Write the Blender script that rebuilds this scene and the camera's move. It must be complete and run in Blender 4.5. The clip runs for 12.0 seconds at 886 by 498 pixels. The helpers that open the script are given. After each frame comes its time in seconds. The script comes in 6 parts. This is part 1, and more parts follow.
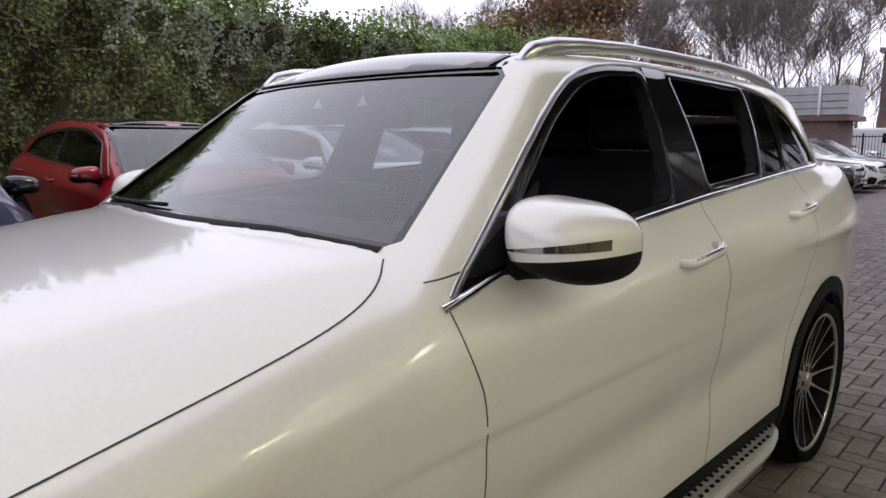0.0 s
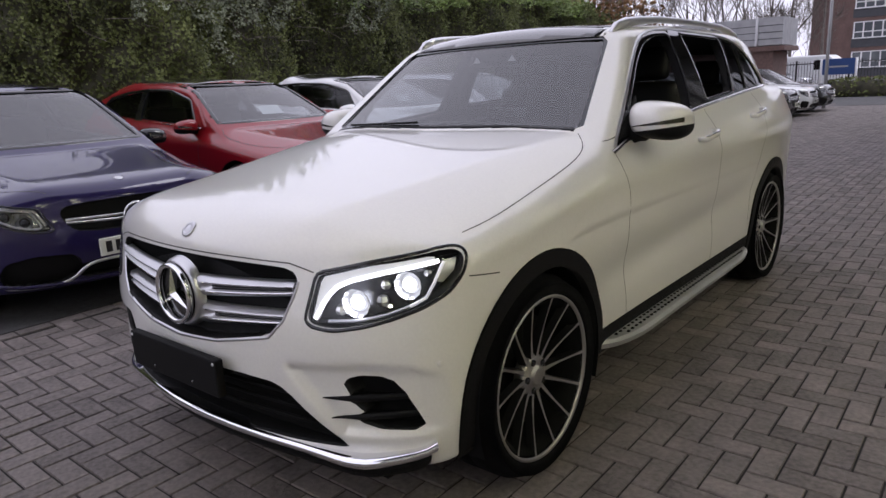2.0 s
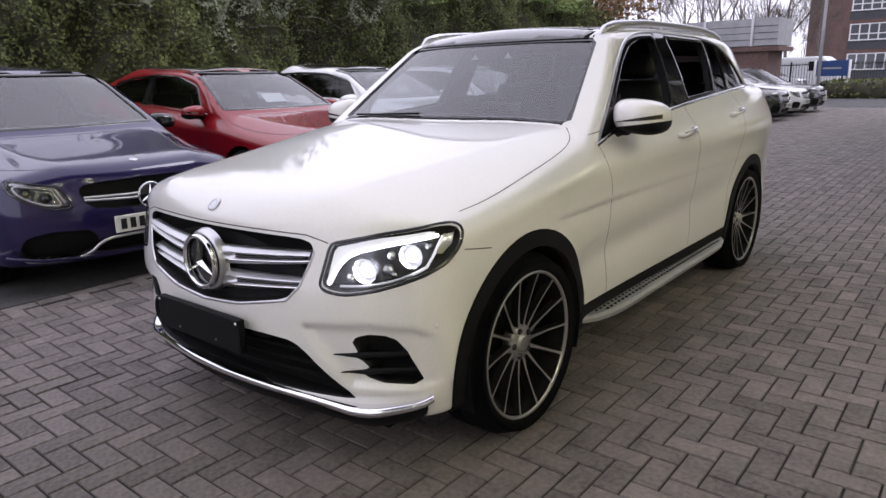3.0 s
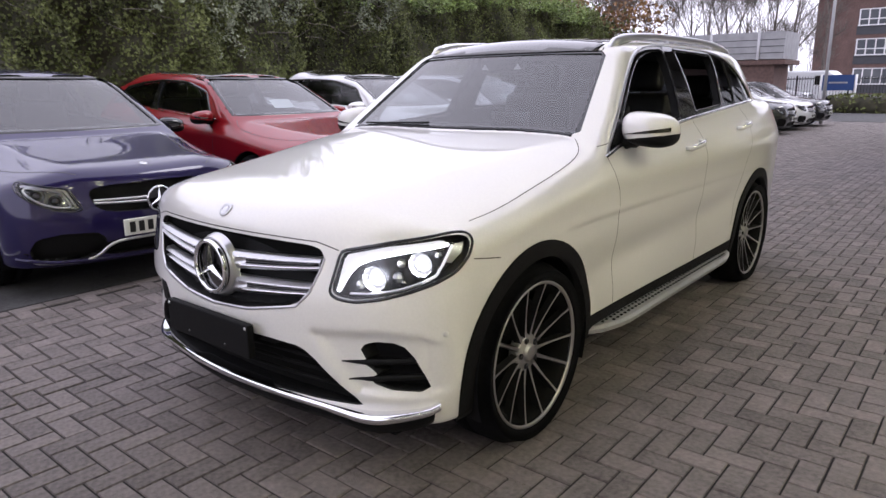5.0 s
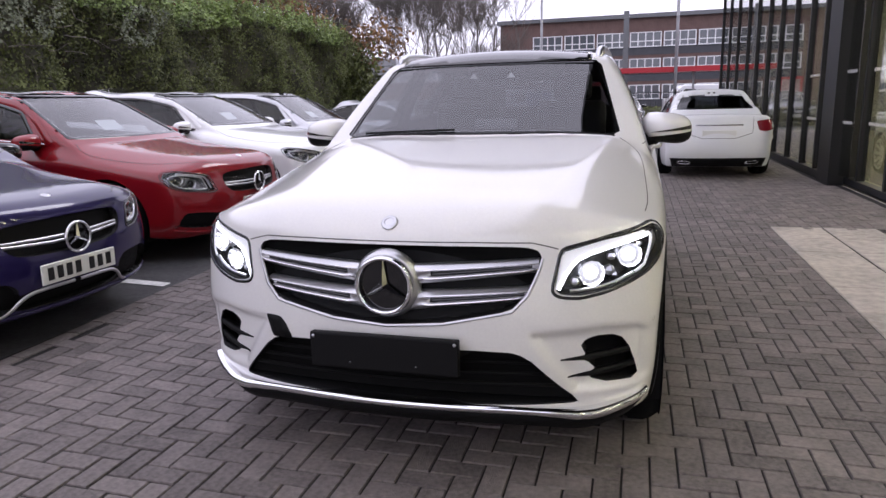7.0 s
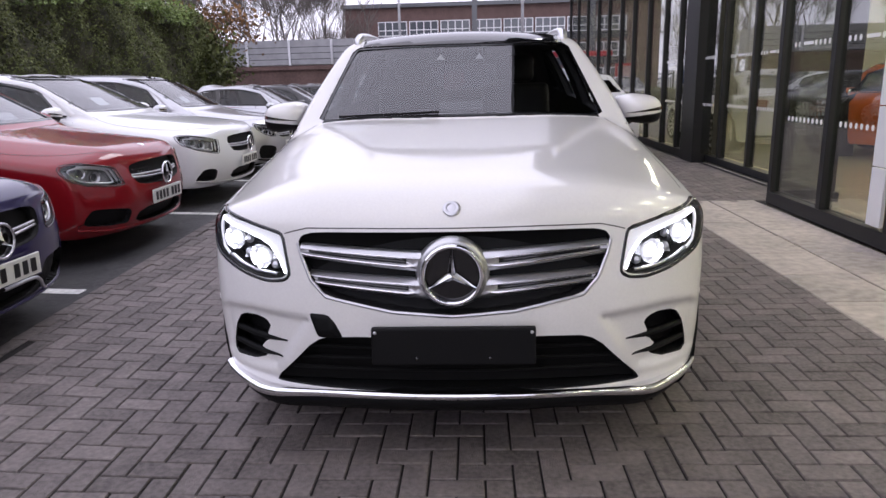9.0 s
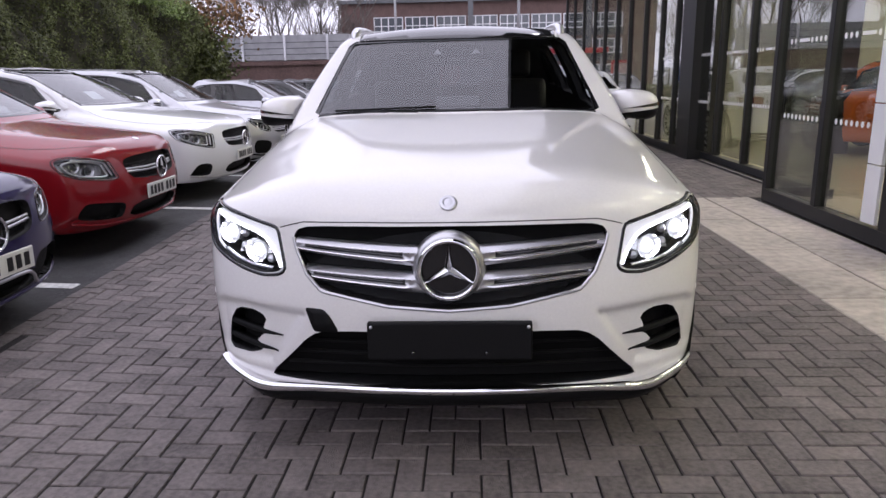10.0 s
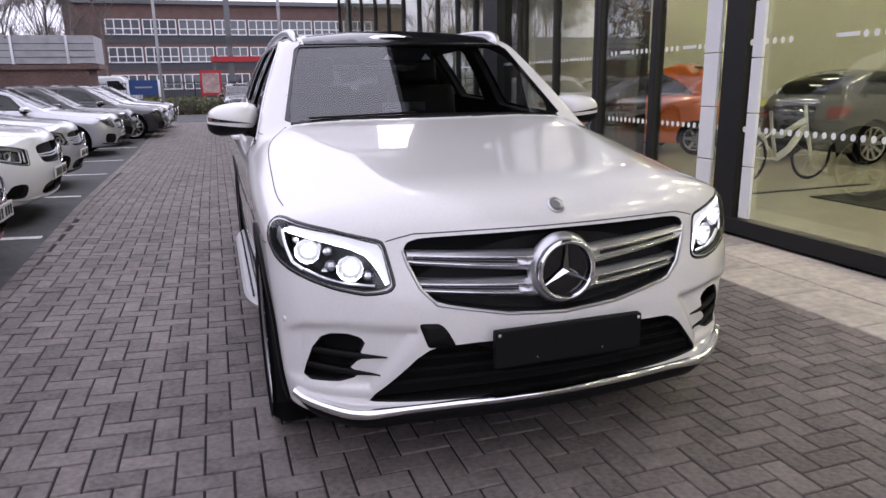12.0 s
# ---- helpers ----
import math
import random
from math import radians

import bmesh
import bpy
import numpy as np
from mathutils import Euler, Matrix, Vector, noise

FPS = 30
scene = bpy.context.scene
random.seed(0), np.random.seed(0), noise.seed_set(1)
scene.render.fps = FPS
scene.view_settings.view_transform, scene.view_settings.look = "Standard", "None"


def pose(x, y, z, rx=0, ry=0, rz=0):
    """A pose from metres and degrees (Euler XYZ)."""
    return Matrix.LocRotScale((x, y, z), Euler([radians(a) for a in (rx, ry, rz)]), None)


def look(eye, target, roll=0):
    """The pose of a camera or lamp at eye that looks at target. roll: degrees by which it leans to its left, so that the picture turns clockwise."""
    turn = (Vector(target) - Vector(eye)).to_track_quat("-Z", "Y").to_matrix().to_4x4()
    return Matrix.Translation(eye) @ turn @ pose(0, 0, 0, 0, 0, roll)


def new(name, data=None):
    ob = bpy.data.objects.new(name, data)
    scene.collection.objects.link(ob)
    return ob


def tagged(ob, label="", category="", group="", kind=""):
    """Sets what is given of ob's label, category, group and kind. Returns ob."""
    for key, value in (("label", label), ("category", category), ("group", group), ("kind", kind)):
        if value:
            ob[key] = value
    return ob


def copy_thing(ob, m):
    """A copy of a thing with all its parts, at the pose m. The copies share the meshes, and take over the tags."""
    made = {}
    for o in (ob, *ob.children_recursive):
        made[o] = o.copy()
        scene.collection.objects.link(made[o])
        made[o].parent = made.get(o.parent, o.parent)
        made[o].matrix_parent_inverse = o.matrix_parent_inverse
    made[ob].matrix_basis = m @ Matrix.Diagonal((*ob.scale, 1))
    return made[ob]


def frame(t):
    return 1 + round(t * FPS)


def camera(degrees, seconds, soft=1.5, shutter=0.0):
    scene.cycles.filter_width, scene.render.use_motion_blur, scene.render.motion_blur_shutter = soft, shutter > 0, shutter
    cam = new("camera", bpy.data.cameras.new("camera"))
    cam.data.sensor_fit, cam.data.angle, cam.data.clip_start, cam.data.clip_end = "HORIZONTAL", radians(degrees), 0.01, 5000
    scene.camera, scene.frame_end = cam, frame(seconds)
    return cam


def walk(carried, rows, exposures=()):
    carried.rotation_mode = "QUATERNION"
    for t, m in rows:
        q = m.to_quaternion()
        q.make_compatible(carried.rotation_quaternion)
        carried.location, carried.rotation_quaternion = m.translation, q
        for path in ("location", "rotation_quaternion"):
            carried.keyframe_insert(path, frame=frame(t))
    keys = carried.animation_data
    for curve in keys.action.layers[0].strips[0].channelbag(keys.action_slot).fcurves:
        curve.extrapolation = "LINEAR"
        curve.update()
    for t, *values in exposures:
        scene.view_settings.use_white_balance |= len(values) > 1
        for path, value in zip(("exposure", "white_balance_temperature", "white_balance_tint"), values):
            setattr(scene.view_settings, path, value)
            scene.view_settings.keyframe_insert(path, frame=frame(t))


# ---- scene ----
cam = camera(66.4, 12.0)
PATH = [
    (0, (1.692, -0.234, 1.388), (0.324, 1.191, 1.071), -0.0),
    (0.5, (1.792, -0.729, 1.405), (0.459, 0.72, 1.049), -1.5),
    (1, (1.892, -1.228, 1.38), (0.599, 0.252, 1.006), -2.7),
    (1.5, (2.008, -1.612, 1.399), (0.738, -0.126, 0.975), -2.9),
    (2, (2.082, -1.911, 1.381), (0.836, -0.418, 0.914), -2.9),
    (2.5, (2.196, -2.08, 1.388), (0.958, -0.587, 0.9), -2.1),
    (3, (2.244, -2.137, 1.394), (1.016, -0.637, 0.904), -1.5),
    (5, (2.237, -2.163, 1.403), (0.999, -0.664, 0.935), -0.6),
    (5.5, (2.046, -2.339, 1.393), (0.835, -0.816, 0.93), -0.2),
    (6, (1.741, -2.585, 1.367), (0.668, -0.953, 0.935), -0.2),
    (6.5, (1.273, -2.778, 1.369), (0.419, -1.017, 0.957), -1.2),
    (7, (0.805, -2.908, 1.36), (0.271, -1.027, 0.936), -1.5),
    (9, (0.081, -2.927, 1.358), (-0.019, -0.987, 0.883), -1.5),
    (9.5, (0.075, -2.927, 1.353), (-0.02, -0.987, 0.875), -1.5),
    (10, (0.076, -2.921, 1.35), (-0.01, -0.982, 0.864), -1.2),
    (10.5, (0.066, -2.896, 1.351), (-0.01, -0.959, 0.858), -1.4),
    (11, (-0.141, -2.878, 1.344), (-0.128, -0.94, 0.852), 0.4),
    (11.5, (-0.539, -2.849, 1.351), (-0.26, -0.935, 0.845), -1.0),
    (12, (-1.049, -2.732, 1.36), (-0.446, -0.886, 0.882), -1.0),
]
EXPOSURES = [(0, -0.09, 6100, 10), (0.5, -0.45, 6000, 12), (1.0, -0.54, 5980, 12), (1.5, -0.52, 5990, 12), (2.0, -0.36, 6000, 12), (2.5, -0.16, 6020, 12), (3, 0.01, 6020, 12),
             (5, 0.18, 6020, 13), (6, 0.15, 5980, 14), (6.5, 0.05, 5960, 14), (7, 0.03, 5960, 15), (12, 0.02, 5960, 14)]
walk(cam, [(t, look(eye, target, roll)) for t, eye, target, roll in PATH], [(t, 0.23 + e, k + 70, tint + 2) for t, e, k, tint in EXPOSURES])

# ---- world and light ----
world = bpy.data.worlds.new("overcast_sky")
scene.world = world
world.use_nodes = True
wn, wl = world.node_tree.nodes, world.node_tree.links
SUN_ELEV, SUN_ROT = radians(48), radians(215)
sky = wn.new("ShaderNodeTexSky")
sky.sky_type, sky.sun_disc = "NISHITA", False
sky.sun_elevation, sky.sun_rotation = SUN_ELEV, SUN_ROT
sky.air_density, sky.dust_density, sky.ozone_density = 1.0, 4.0, 1.0
# a closed cloud sheet: the sky's own light with most of its blue mixed to grey
cloud = wn.new("ShaderNodeMix")
cloud.data_type = "RGBA"
cloud.inputs["Factor"].default_value = 0.9
cloud.inputs["B"].default_value = (17.6, 16.9, 18.6, 1)
bg = wn["Background"]
bg.inputs["Strength"].default_value = 0.075
wl.new(sky.outputs["Color"], cloud.inputs["A"])
wl.new(cloud.outputs["Result"], bg.inputs["Color"])
sun = new("sun", bpy.data.lights.new("sun", "SUN"))
sun.data.energy, sun.data.angle, sun.data.color = 0.9, radians(25), (1.0, 0.97, 0.93)
sun.matrix_world = pose(0, 0, 20, 42, 0, 145)


# ---- materials ----
def make(name, color, rough=0.5, metal=0.0, coat=0.0, noise_scale=0.0, noise_amt=0.0, bump=0.0, bump_scale=40.0,
         emit=None, emit_strength=0.0, per_object=0.0, spec=0.5, detail=4.0, per_island=0.0):
    m = bpy.data.materials.new(name)
    m.use_nodes = True
    n, l = m.node_tree.nodes, m.node_tree.links
    b = n["Principled BSDF"]
    b.inputs["Base Color"].default_value = (*color, 1)
    b.inputs["Roughness"].default_value = rough
    b.inputs["Metallic"].default_value = metal
    b.inputs["Specular IOR Level"].default_value = spec
    b.inputs["Coat Weight"].default_value = coat
    b.inputs["Coat Roughness"].default_value = 0.03
    co = n.new("ShaderNodeTexCoord")
    src = None
    if noise_amt or per_object or per_island:
        val = n.new("ShaderNodeHueSaturation")
        val.inputs["Color"].default_value = (*color, 1)
        add = n.new("ShaderNodeMath")
        add.operation, add.inputs[0].default_value, add.inputs[1].default_value = "ADD", 1.0, 0.0
        last = add
        if noise_amt:
            for k, (sc, am) in enumerate(((noise_scale, noise_amt), (noise_scale * 0.13, noise_amt * 0.8))):
                t = n.new("ShaderNodeTexNoise")
                t.inputs["Scale"].default_value, t.inputs["Detail"].default_value = sc, detail
                l.new(co.outputs["Object"], t.inputs["Vector"])
                r = n.new("ShaderNodeMapRange")
                r.inputs["From Min"].default_value, r.inputs["From Max"].default_value = 0.3, 0.7
                r.inputs["To Min"].default_value, r.inputs["To Max"].default_value = -am, am
                l.new(t.outputs["Fac"], r.inputs["Value"])
                a = n.new("ShaderNodeMath")
                a.operation = "ADD"
                l.new(last.outputs[0], a.inputs[0])
                l.new(r.outputs["Result"], a.inputs[1])
                last = a
        if per_object or per_island:
            if per_object:
                o = n.new("ShaderNodeObjectInfo")
                rnd = o.outputs["Random"]
            else:
                o = n.new("ShaderNodeNewGeometry")
                rnd = o.outputs["Random Per Island"]
            am = per_object or per_island
            r = n.new("ShaderNodeMapRange")
            r.inputs["To Min"].default_value, r.inputs["To Max"].default_value = -am, am
            l.new(rnd, r.inputs["Value"])
            a = n.new("ShaderNodeMath")
            a.operation = "ADD"
            l.new(last.outputs[0], a.inputs[0])
            l.new(r.outputs["Result"], a.inputs[1])
            last = a
        l.new(last.outputs[0], val.inputs["Value"])
        l.new(val.outputs["Color"], b.inputs["Base Color"])
    if bump:
        t = n.new("ShaderNodeTexNoise")
        t.inputs["Scale"].default_value, t.inputs["Detail"].default_value = bump_scale, 6.0
        l.new(co.outputs["Object"], t.inputs["Vector"])
        bp = n.new("ShaderNodeBump")
        bp.inputs["Strength"].default_value, bp.inputs["Distance"].default_value = bump, 0.01
        l.new(t.outputs["Fac"], bp.inputs["Height"])
        l.new(bp.outputs["Normal"], b.inputs["Normal"])
    if emit:
        b.inputs["Emission Color"].default_value = (*emit, 1)
        b.inputs["Emission Strength"].default_value = emit_strength
    return m


def glass(name, tint, rough=0.0, through_amt=0.85, ior=1.45, power=5.0):
    """Thin pane: a clear, tinted sheet with a real mirror gloss on it."""
    m = bpy.data.materials.new(name)
    m.use_nodes = True
    n, l = m.node_tree.nodes, m.node_tree.links
    out = n["Material Output"]
    n.remove(n["Principled BSDF"])
    t, g, mix, lw, pw, ma = (n.new("ShaderNode" + k) for k in ("BsdfTransparent", "BsdfGlossy", "MixShader", "LayerWeight", "Math", "Math"))
    t.inputs["Color"].default_value = (*[c * through_amt for c in tint], 1)
    g.inputs["Roughness"].default_value = rough
    r0 = ((ior - 1) / (ior + 1)) ** 2 * 1.6
    lw.inputs["Blend"].default_value = 0.5
    pw.operation, ma.operation = "POWER", "MULTIPLY_ADD"
    pw.inputs[1].default_value, ma.inputs[1].default_value, ma.inputs[2].default_value = power, 1 - r0, r0
    l.new(lw.outputs["Facing"], pw.inputs[0])
    l.new(pw.outputs[0], ma.inputs[0])
    l.new(ma.outputs[0], mix.inputs[0])
    l.new(t.outputs[0], mix.inputs[1])
    l.new(g.outputs[0], mix.inputs[2])
    l.new(mix.outputs[0], out.inputs["Surface"])
    return m


PAINT_WHITE = make("pearl_white_paint", (0.775, 0.762, 0.745), 0.28, 0.06, 1.0, 900, 0.03, spec=0.40)
PAINT_RED = make("metallic_red_paint", (0.21, 0.004, 0.008), 0.40, 0.0, 1.0, 900, 0.05, spec=0.15)
PAINT_BLUE = make("metallic_blue_paint", (0.015, 0.010, 0.062), 0.34, 0.2, 1.0, 900, 0.06, spec=0.2)
PAINT_SILVER = make("silver_paint", (0.55, 0.555, 0.58), 0.3, 0.7, 1.0, 900, 0.04)
PAINT_SNOW = make("plain_white_paint", (0.78, 0.79, 0.80), 0.3, 0.0, 1.0, 900, 0.02)
PAINT_BLACK = make("black_paint", (0.012, 0.012, 0.014), 0.25, 0.0, 1.0)
PAINT_GREY = make("graphite_paint", (0.08, 0.085, 0.09), 0.3, 0.5, 1.0, 900, 0.05)
PAINT_ORANGE = make("orange_paint", (0.75, 0.16, 0.02), 0.3, 0.1, 1.0)
PAINT_LIME = make("yellow_green_paint", (0.62, 0.60, 0.03), 0.3, 0.1, 1.0)
PLASTIC = make("black_plastic", (0.005, 0.005, 0.0055), 0.6, bump=0.15, bump_scale=600, spec=0.18)
GLOSS_BLACK = make("gloss_black", (0.008, 0.008, 0.009), 0.06, 0.0, 0.5)
SEAM = make("panel_gap", (0.05, 0.048, 0.045), 0.8)
RUBBER = make("tyre_rubber", (0.005, 0.005, 0.006), 0.85, 0, 0, 60, 0.25, 0.2, 300, spec=0.1)
CHROME = make("chrome", (0.86, 0.86, 0.88), 0.06, 1.0)
ALU = make("satin_aluminium", (0.66, 0.66, 0.68), 0.28, 1.0)
BOARD = make("brushed_step_metal", (0.46, 0.46, 0.46), 0.42, 0.6, 0, 120, 0.06)
SILVER_TRIM = make("silver_trim", (0.62, 0.62, 0.64), 0.3, 0.9)
RIM_FACE = make("machined_rim_face", (0.40, 0.39, 0.39), 0.32, 0.85)
ROOF_GLASS = make("dark_roof_glass", (0.012, 0.012, 0.014), 0.07, 0.0, 1.0, spec=1.0)
RIM_DARK = make("dark_rim_paint", (0.012, 0.012, 0.013), 0.35, 0.2, 0.5)
# near-black: shade of wheel, grille and intake recesses put into colour; also the pod
RIM_INNER = make("recess_and_pod_black", (0.006, 0.006, 0.006), 0.8, spec=0.12)
DISC = make("brake_disc", (0.05, 0.048, 0.046), 0.5, 0.8)
CABIN = make("black_cabin_trim", (0.010, 0.010, 0.011), 0.65, 0, 0, 30, 0.2, 0.2, 400, spec=0.25)
LEATHER = make("black_leather", (0.009, 0.0085, 0.0085), 0.5, 0, 0, 20, 0.2, 0.25, 300, spec=0.25)
WINDSCREEN = glass("windscreen_glass", (0.78, 0.82, 0.85), 0.0, 0.85, 1.85, 4.0)
SIDE_GLASS = glass("side_window_glass", (0.62, 0.65, 0.66), 0.0, 0.8)
DARK_GLASS = glass("privacy_glass", (0.16, 0.17, 0.18), 0.0, 0.8)
LAMP_GLASS = glass("lamp_cover", (0.95, 0.96, 0.97), 0.0, 0.97)
SHOP_GLASS = glass("showroom_glass", (0.86, 0.88, 0.87), 0.0, 0.9, 1.72, 3.6)
LED = make("led_white", (1, 1, 1), 0.4, emit=(1.0, 0.98, 1.0), emit_strength=3.6)
PROJECTOR = make("projector_light", (1, 1, 1), 0.3, emit=(1.0, 0.99, 1.0), emit_strength=9.0)
LAMP_SHELL = make("lamp_shell", (0.045, 0.045, 0.05), 0.22, 0.6)
# reflecting trim in the lamp; weak emission stands for the light it returns
LAMP_WING = make("lamp_wing", (0.75, 0.75, 0.76), 0.3, emit=(1.0, 0.98, 1.0), emit_strength=0.40)
# ring round the lens; its emission paints the glare of the bright core
LAMP_GLOW = make("projector_glare_rim", (0.8, 0.8, 0.82), 0.2, 0.6, emit=(1.0, 0.99, 1.0), emit_strength=0.55)
LAMP_BOWL = make("lamp_bowl", (0.62, 0.62, 0.64), 0.28, 0.95)
RED_LAMP = make("red_lamp", (0.20, 0.006, 0.012), 0.12, 0, 0.8)
AMBER = make("turn_repeater_lens", (0.14, 0.13, 0.11), 0.06, 0.9, 1.0)
PLATE = make("plate_white", (0.74, 0.74, 0.70), 0.35)
INK = make("plate_ink", (0.012, 0.012, 0.012), 0.4)
PAPER = make("price_sheet", (0.75, 0.78, 0.78), 0.6)
BLOCK = make("paving_block", (0.165, 0.143, 0.135), 0.72, 0, 0, 45, 0.25, 0.6, 160, per_object=0.22)
BLOCKS = make("paving_blocks", (0.165, 0.143, 0.135), 0.72, 0, 0, 45, 0.25, 0.6, 160, per_island=0.22)
JOINT = make("joint_sand", (0.014, 0.012, 0.011), 0.9, 0, 0, 90, 0.35, 0.5, 200)
ASPHALT = make("asphalt", (0.060, 0.059, 0.061), 0.72, 0, 0, 30, 0.3, 0.8, 220)
SLAB = make("concrete_slab", (0.45, 0.405, 0.36), 0.8, 0, 0, 14, 0.20, 0.4, 120, per_object=0.1)
LINE_PAINT = make("road_paint", (0.62, 0.62, 0.60), 0.7, 0, 0, 25, 0.25, 0.3, 150)
FRAME = make("dark_window_frame", (0.010, 0.010, 0.011), 0.5, 0.0, spec=0.35)
BRICK = make("red_brick", (0.14, 0.088, 0.076), 0.85, 0, 0, 8, 0.2, 0.4, 90)
CLAD = make("grey_cladding", (0.36, 0.36, 0.37), 0.6, 0.1, 0, 3, 0.12)
WHITE_FRAME = make("white_frame", (0.75, 0.75, 0.75), 0.5)
WALL_CREAM = make("cream_wall", (0.66, 0.64, 0.53), 0.7, 0, 0, 2, 0.05)
SHOP_FLOOR = make("cream_floor_tile", (0.56, 0.52, 0.41), 0.22, 0, 0.2, 3, 0.08)
CEIL = make("white_ceiling", (0.75, 0.75, 0.73), 0.8, 0, 0, 3, 0.05)
BARK = make("bark", (0.15, 0.13, 0.115), 0.9, 0, 0, 12, 0.35, 0.7, 30)


# ---- mesh tools ----
def link_mesh(name, verts, faces, mats, parent=None, label="", smooth=True, mat_idx=None, normals=None):
    me = bpy.data.meshes.new(name)
    me.from_pydata(np.asarray(verts, float).tolist(), [], faces.tolist() if isinstance(faces, np.ndarray) else faces)
    for m in mats if isinstance(mats, (list, tuple)) else [mats]:
        me.materials.append(m)
    if mat_idx is not None:
        me.polygons.foreach_set("material_index", np.asarray(mat_idx, dtype=np.int32))
    me.polygons.foreach_set("use_smooth", np.full(len(me.polygons), smooth))
    me.update()
    if normals is not None:
        me.normals_split_custom_set_from_vertices(np.asarray(normals, float).tolist())
    ob = new(name, me)
    if parent is not None:
        ob.parent = parent
    if label:
        tagged(ob, label)
    return ob


def part(name, bm, material, parent=None, label="", smooth=False):
    me = bpy.data.meshes.new(name)
    bm.to_mesh(me)
    bm.free()
    me.materials.append(material)
    me.polygons.foreach_set("use_smooth", np.full(len(me.polygons), smooth))
    ob = new(name, me)
    if parent is not None:
        ob.parent = parent
    if label:
        tagged(ob, label)
    return ob


def empty(name, m, label, category, group="", kind=""):
    ob = new(name)
    ob.matrix_world = m
    ob.empty_display_size = 0.2
    return tagged(ob, label, category, group, kind)


def bm_box(x0, y0, z0, x1, y1, z1, bevel=0.0, seg=2, bm=None):
    own = bmesh.new()
    bmesh.ops.create_cube(own, size=1.0)
    for v in own.verts:
        v.co = Vector(((x0 + x1) / 2 + v.co.x * (x1 - x0), (y0 + y1) / 2 + v.co.y * (y1 - y0), (z0 + z1) / 2 + v.co.z * (z1 - z0)))
    if bevel:
        bmesh.ops.bevel(own, geom=own.edges[:], offset=bevel, segments=seg, affect="EDGES", profile=0.6)
    if bm is None:
        return own
    tmp = bpy.data.meshes.new("tmp")
    own.to_mesh(tmp)
    own.free()
    bm.from_mesh(tmp)
    bpy.data.meshes.remove(tmp)
    return bm


def box(name, x0, y0, z0, x1, y1, z1, material, parent=None, label="", bevel=0.0):
    return part(name, bm_box(x0, y0, z0, x1, y1, z1, bevel), material, parent, label)


def lathe(profile, n=48, axis="x", closed=True):
    """Rings (radius, offset along the axis) turned about x (or z)."""
    vs, fs = [], []
    k = len(profile)
    for i in range(n):
        a = 2 * math.pi * i / n
        for r, o in profile:
            vs.append((o, r * math.cos(a), r * math.sin(a)) if axis == "x" else (r * math.cos(a), r * math.sin(a), o))
    for i in range(n):
        for j in range(k - 1):
            p, q = i * k + j, ((i + 1) % n) * k + j
            fs.append((p, q, q + 1, p + 1))
    return vs, fs


def tube(points, radii, n=8, caps=True):
    """A round tube along points; radii: one number or one for each."""
    pts = [Vector(p) for p in points]
    if not isinstance(radii, (list, tuple)):
        radii = [radii] * len(pts)
    vs, fs = [], []
    for i, p in enumerate(pts):
        d = (pts[min(i + 1, len(pts) - 1)] - pts[max(i - 1, 0)]).normalized()
        up = Vector((0, 0, 1)) if abs(d.z) < 0.9 else Vector((0, 1, 0))
        s = d.cross(up).normalized()
        u = s.cross(d)
        for j in range(n):
            a = 2 * math.pi * j / n
            vs.append(p + (s * math.cos(a) + u * math.sin(a)) * radii[i])
    for i in range(len(pts) - 1):
        for j in range(n):
            fs.append((i * n + j, i * n + (j + 1) % n, (i + 1) * n + (j + 1) % n, (i + 1) * n + j))
    if caps:
        fs.append(tuple(range(n - 1, -1, -1)))
        fs.append(tuple((len(pts) - 1) * n + j for j in range(n)))
    return vs, fs


def spline(keys):
    """Natural cubic through (t, v) keys, straight past the ends."""
    t = np.array([k[0] for k in keys], float)
    v = np.array([k[1] for k in keys], float)
    n = len(t)
    h = np.diff(t)
    a = np.zeros((n, n))
    b = np.zeros(n)
    a[0, 0] = a[-1, -1] = 1
    for i in range(1, n - 1):
        a[i, i - 1], a[i, i], a[i, i + 1] = h[i - 1], 2 * (h[i - 1] + h[i]), h[i]
        b[i] = 6 * ((v[i + 1] - v[i]) / h[i] - (v[i] - v[i - 1]) / h[i - 1])
    m = np.linalg.solve(a, b)
    s0 = (v[1] - v[0]) / h[0] - h[0] * m[1] / 6
    s1 = (v[-1] - v[-2]) / h[-1] + h[-1] * m[-2] / 6

    def f(x):
        x = np.asarray(x, float)
        i = np.clip(np.searchsorted(t, x) - 1, 0, n - 2)
        d0, d1 = x - t[i], t[i + 1] - x
        y = (m[i] * d1 ** 3 + m[i + 1] * d0 ** 3) / (6 * h[i]) + (v[i] / h[i] - m[i] * h[i] / 6) * d1 + (v[i + 1] / h[i] - m[i + 1] * h[i] / 6) * d0
        y = np.where(x < t[0], v[0] + s0 * (x - t[0]), y)
        return np.where(x > t[-1], v[-1] + s1 * (x - t[-1]), y)
    # tabulated, for speed
    tt = np.linspace(t[0] - 0.6, t[-1] + 0.6, 6000)
    vv = f(tt)
    return lambda x: np.interp(x, tt, vv)


def smax(a, b, k):
    h = np.clip(0.5 + 0.5 * (a - b) / k, 0, 1)
    return a * h + b * (1 - h) + k * h * (1 - h)


def smin(a, b, k):
    return -smax(-a, -b, k)


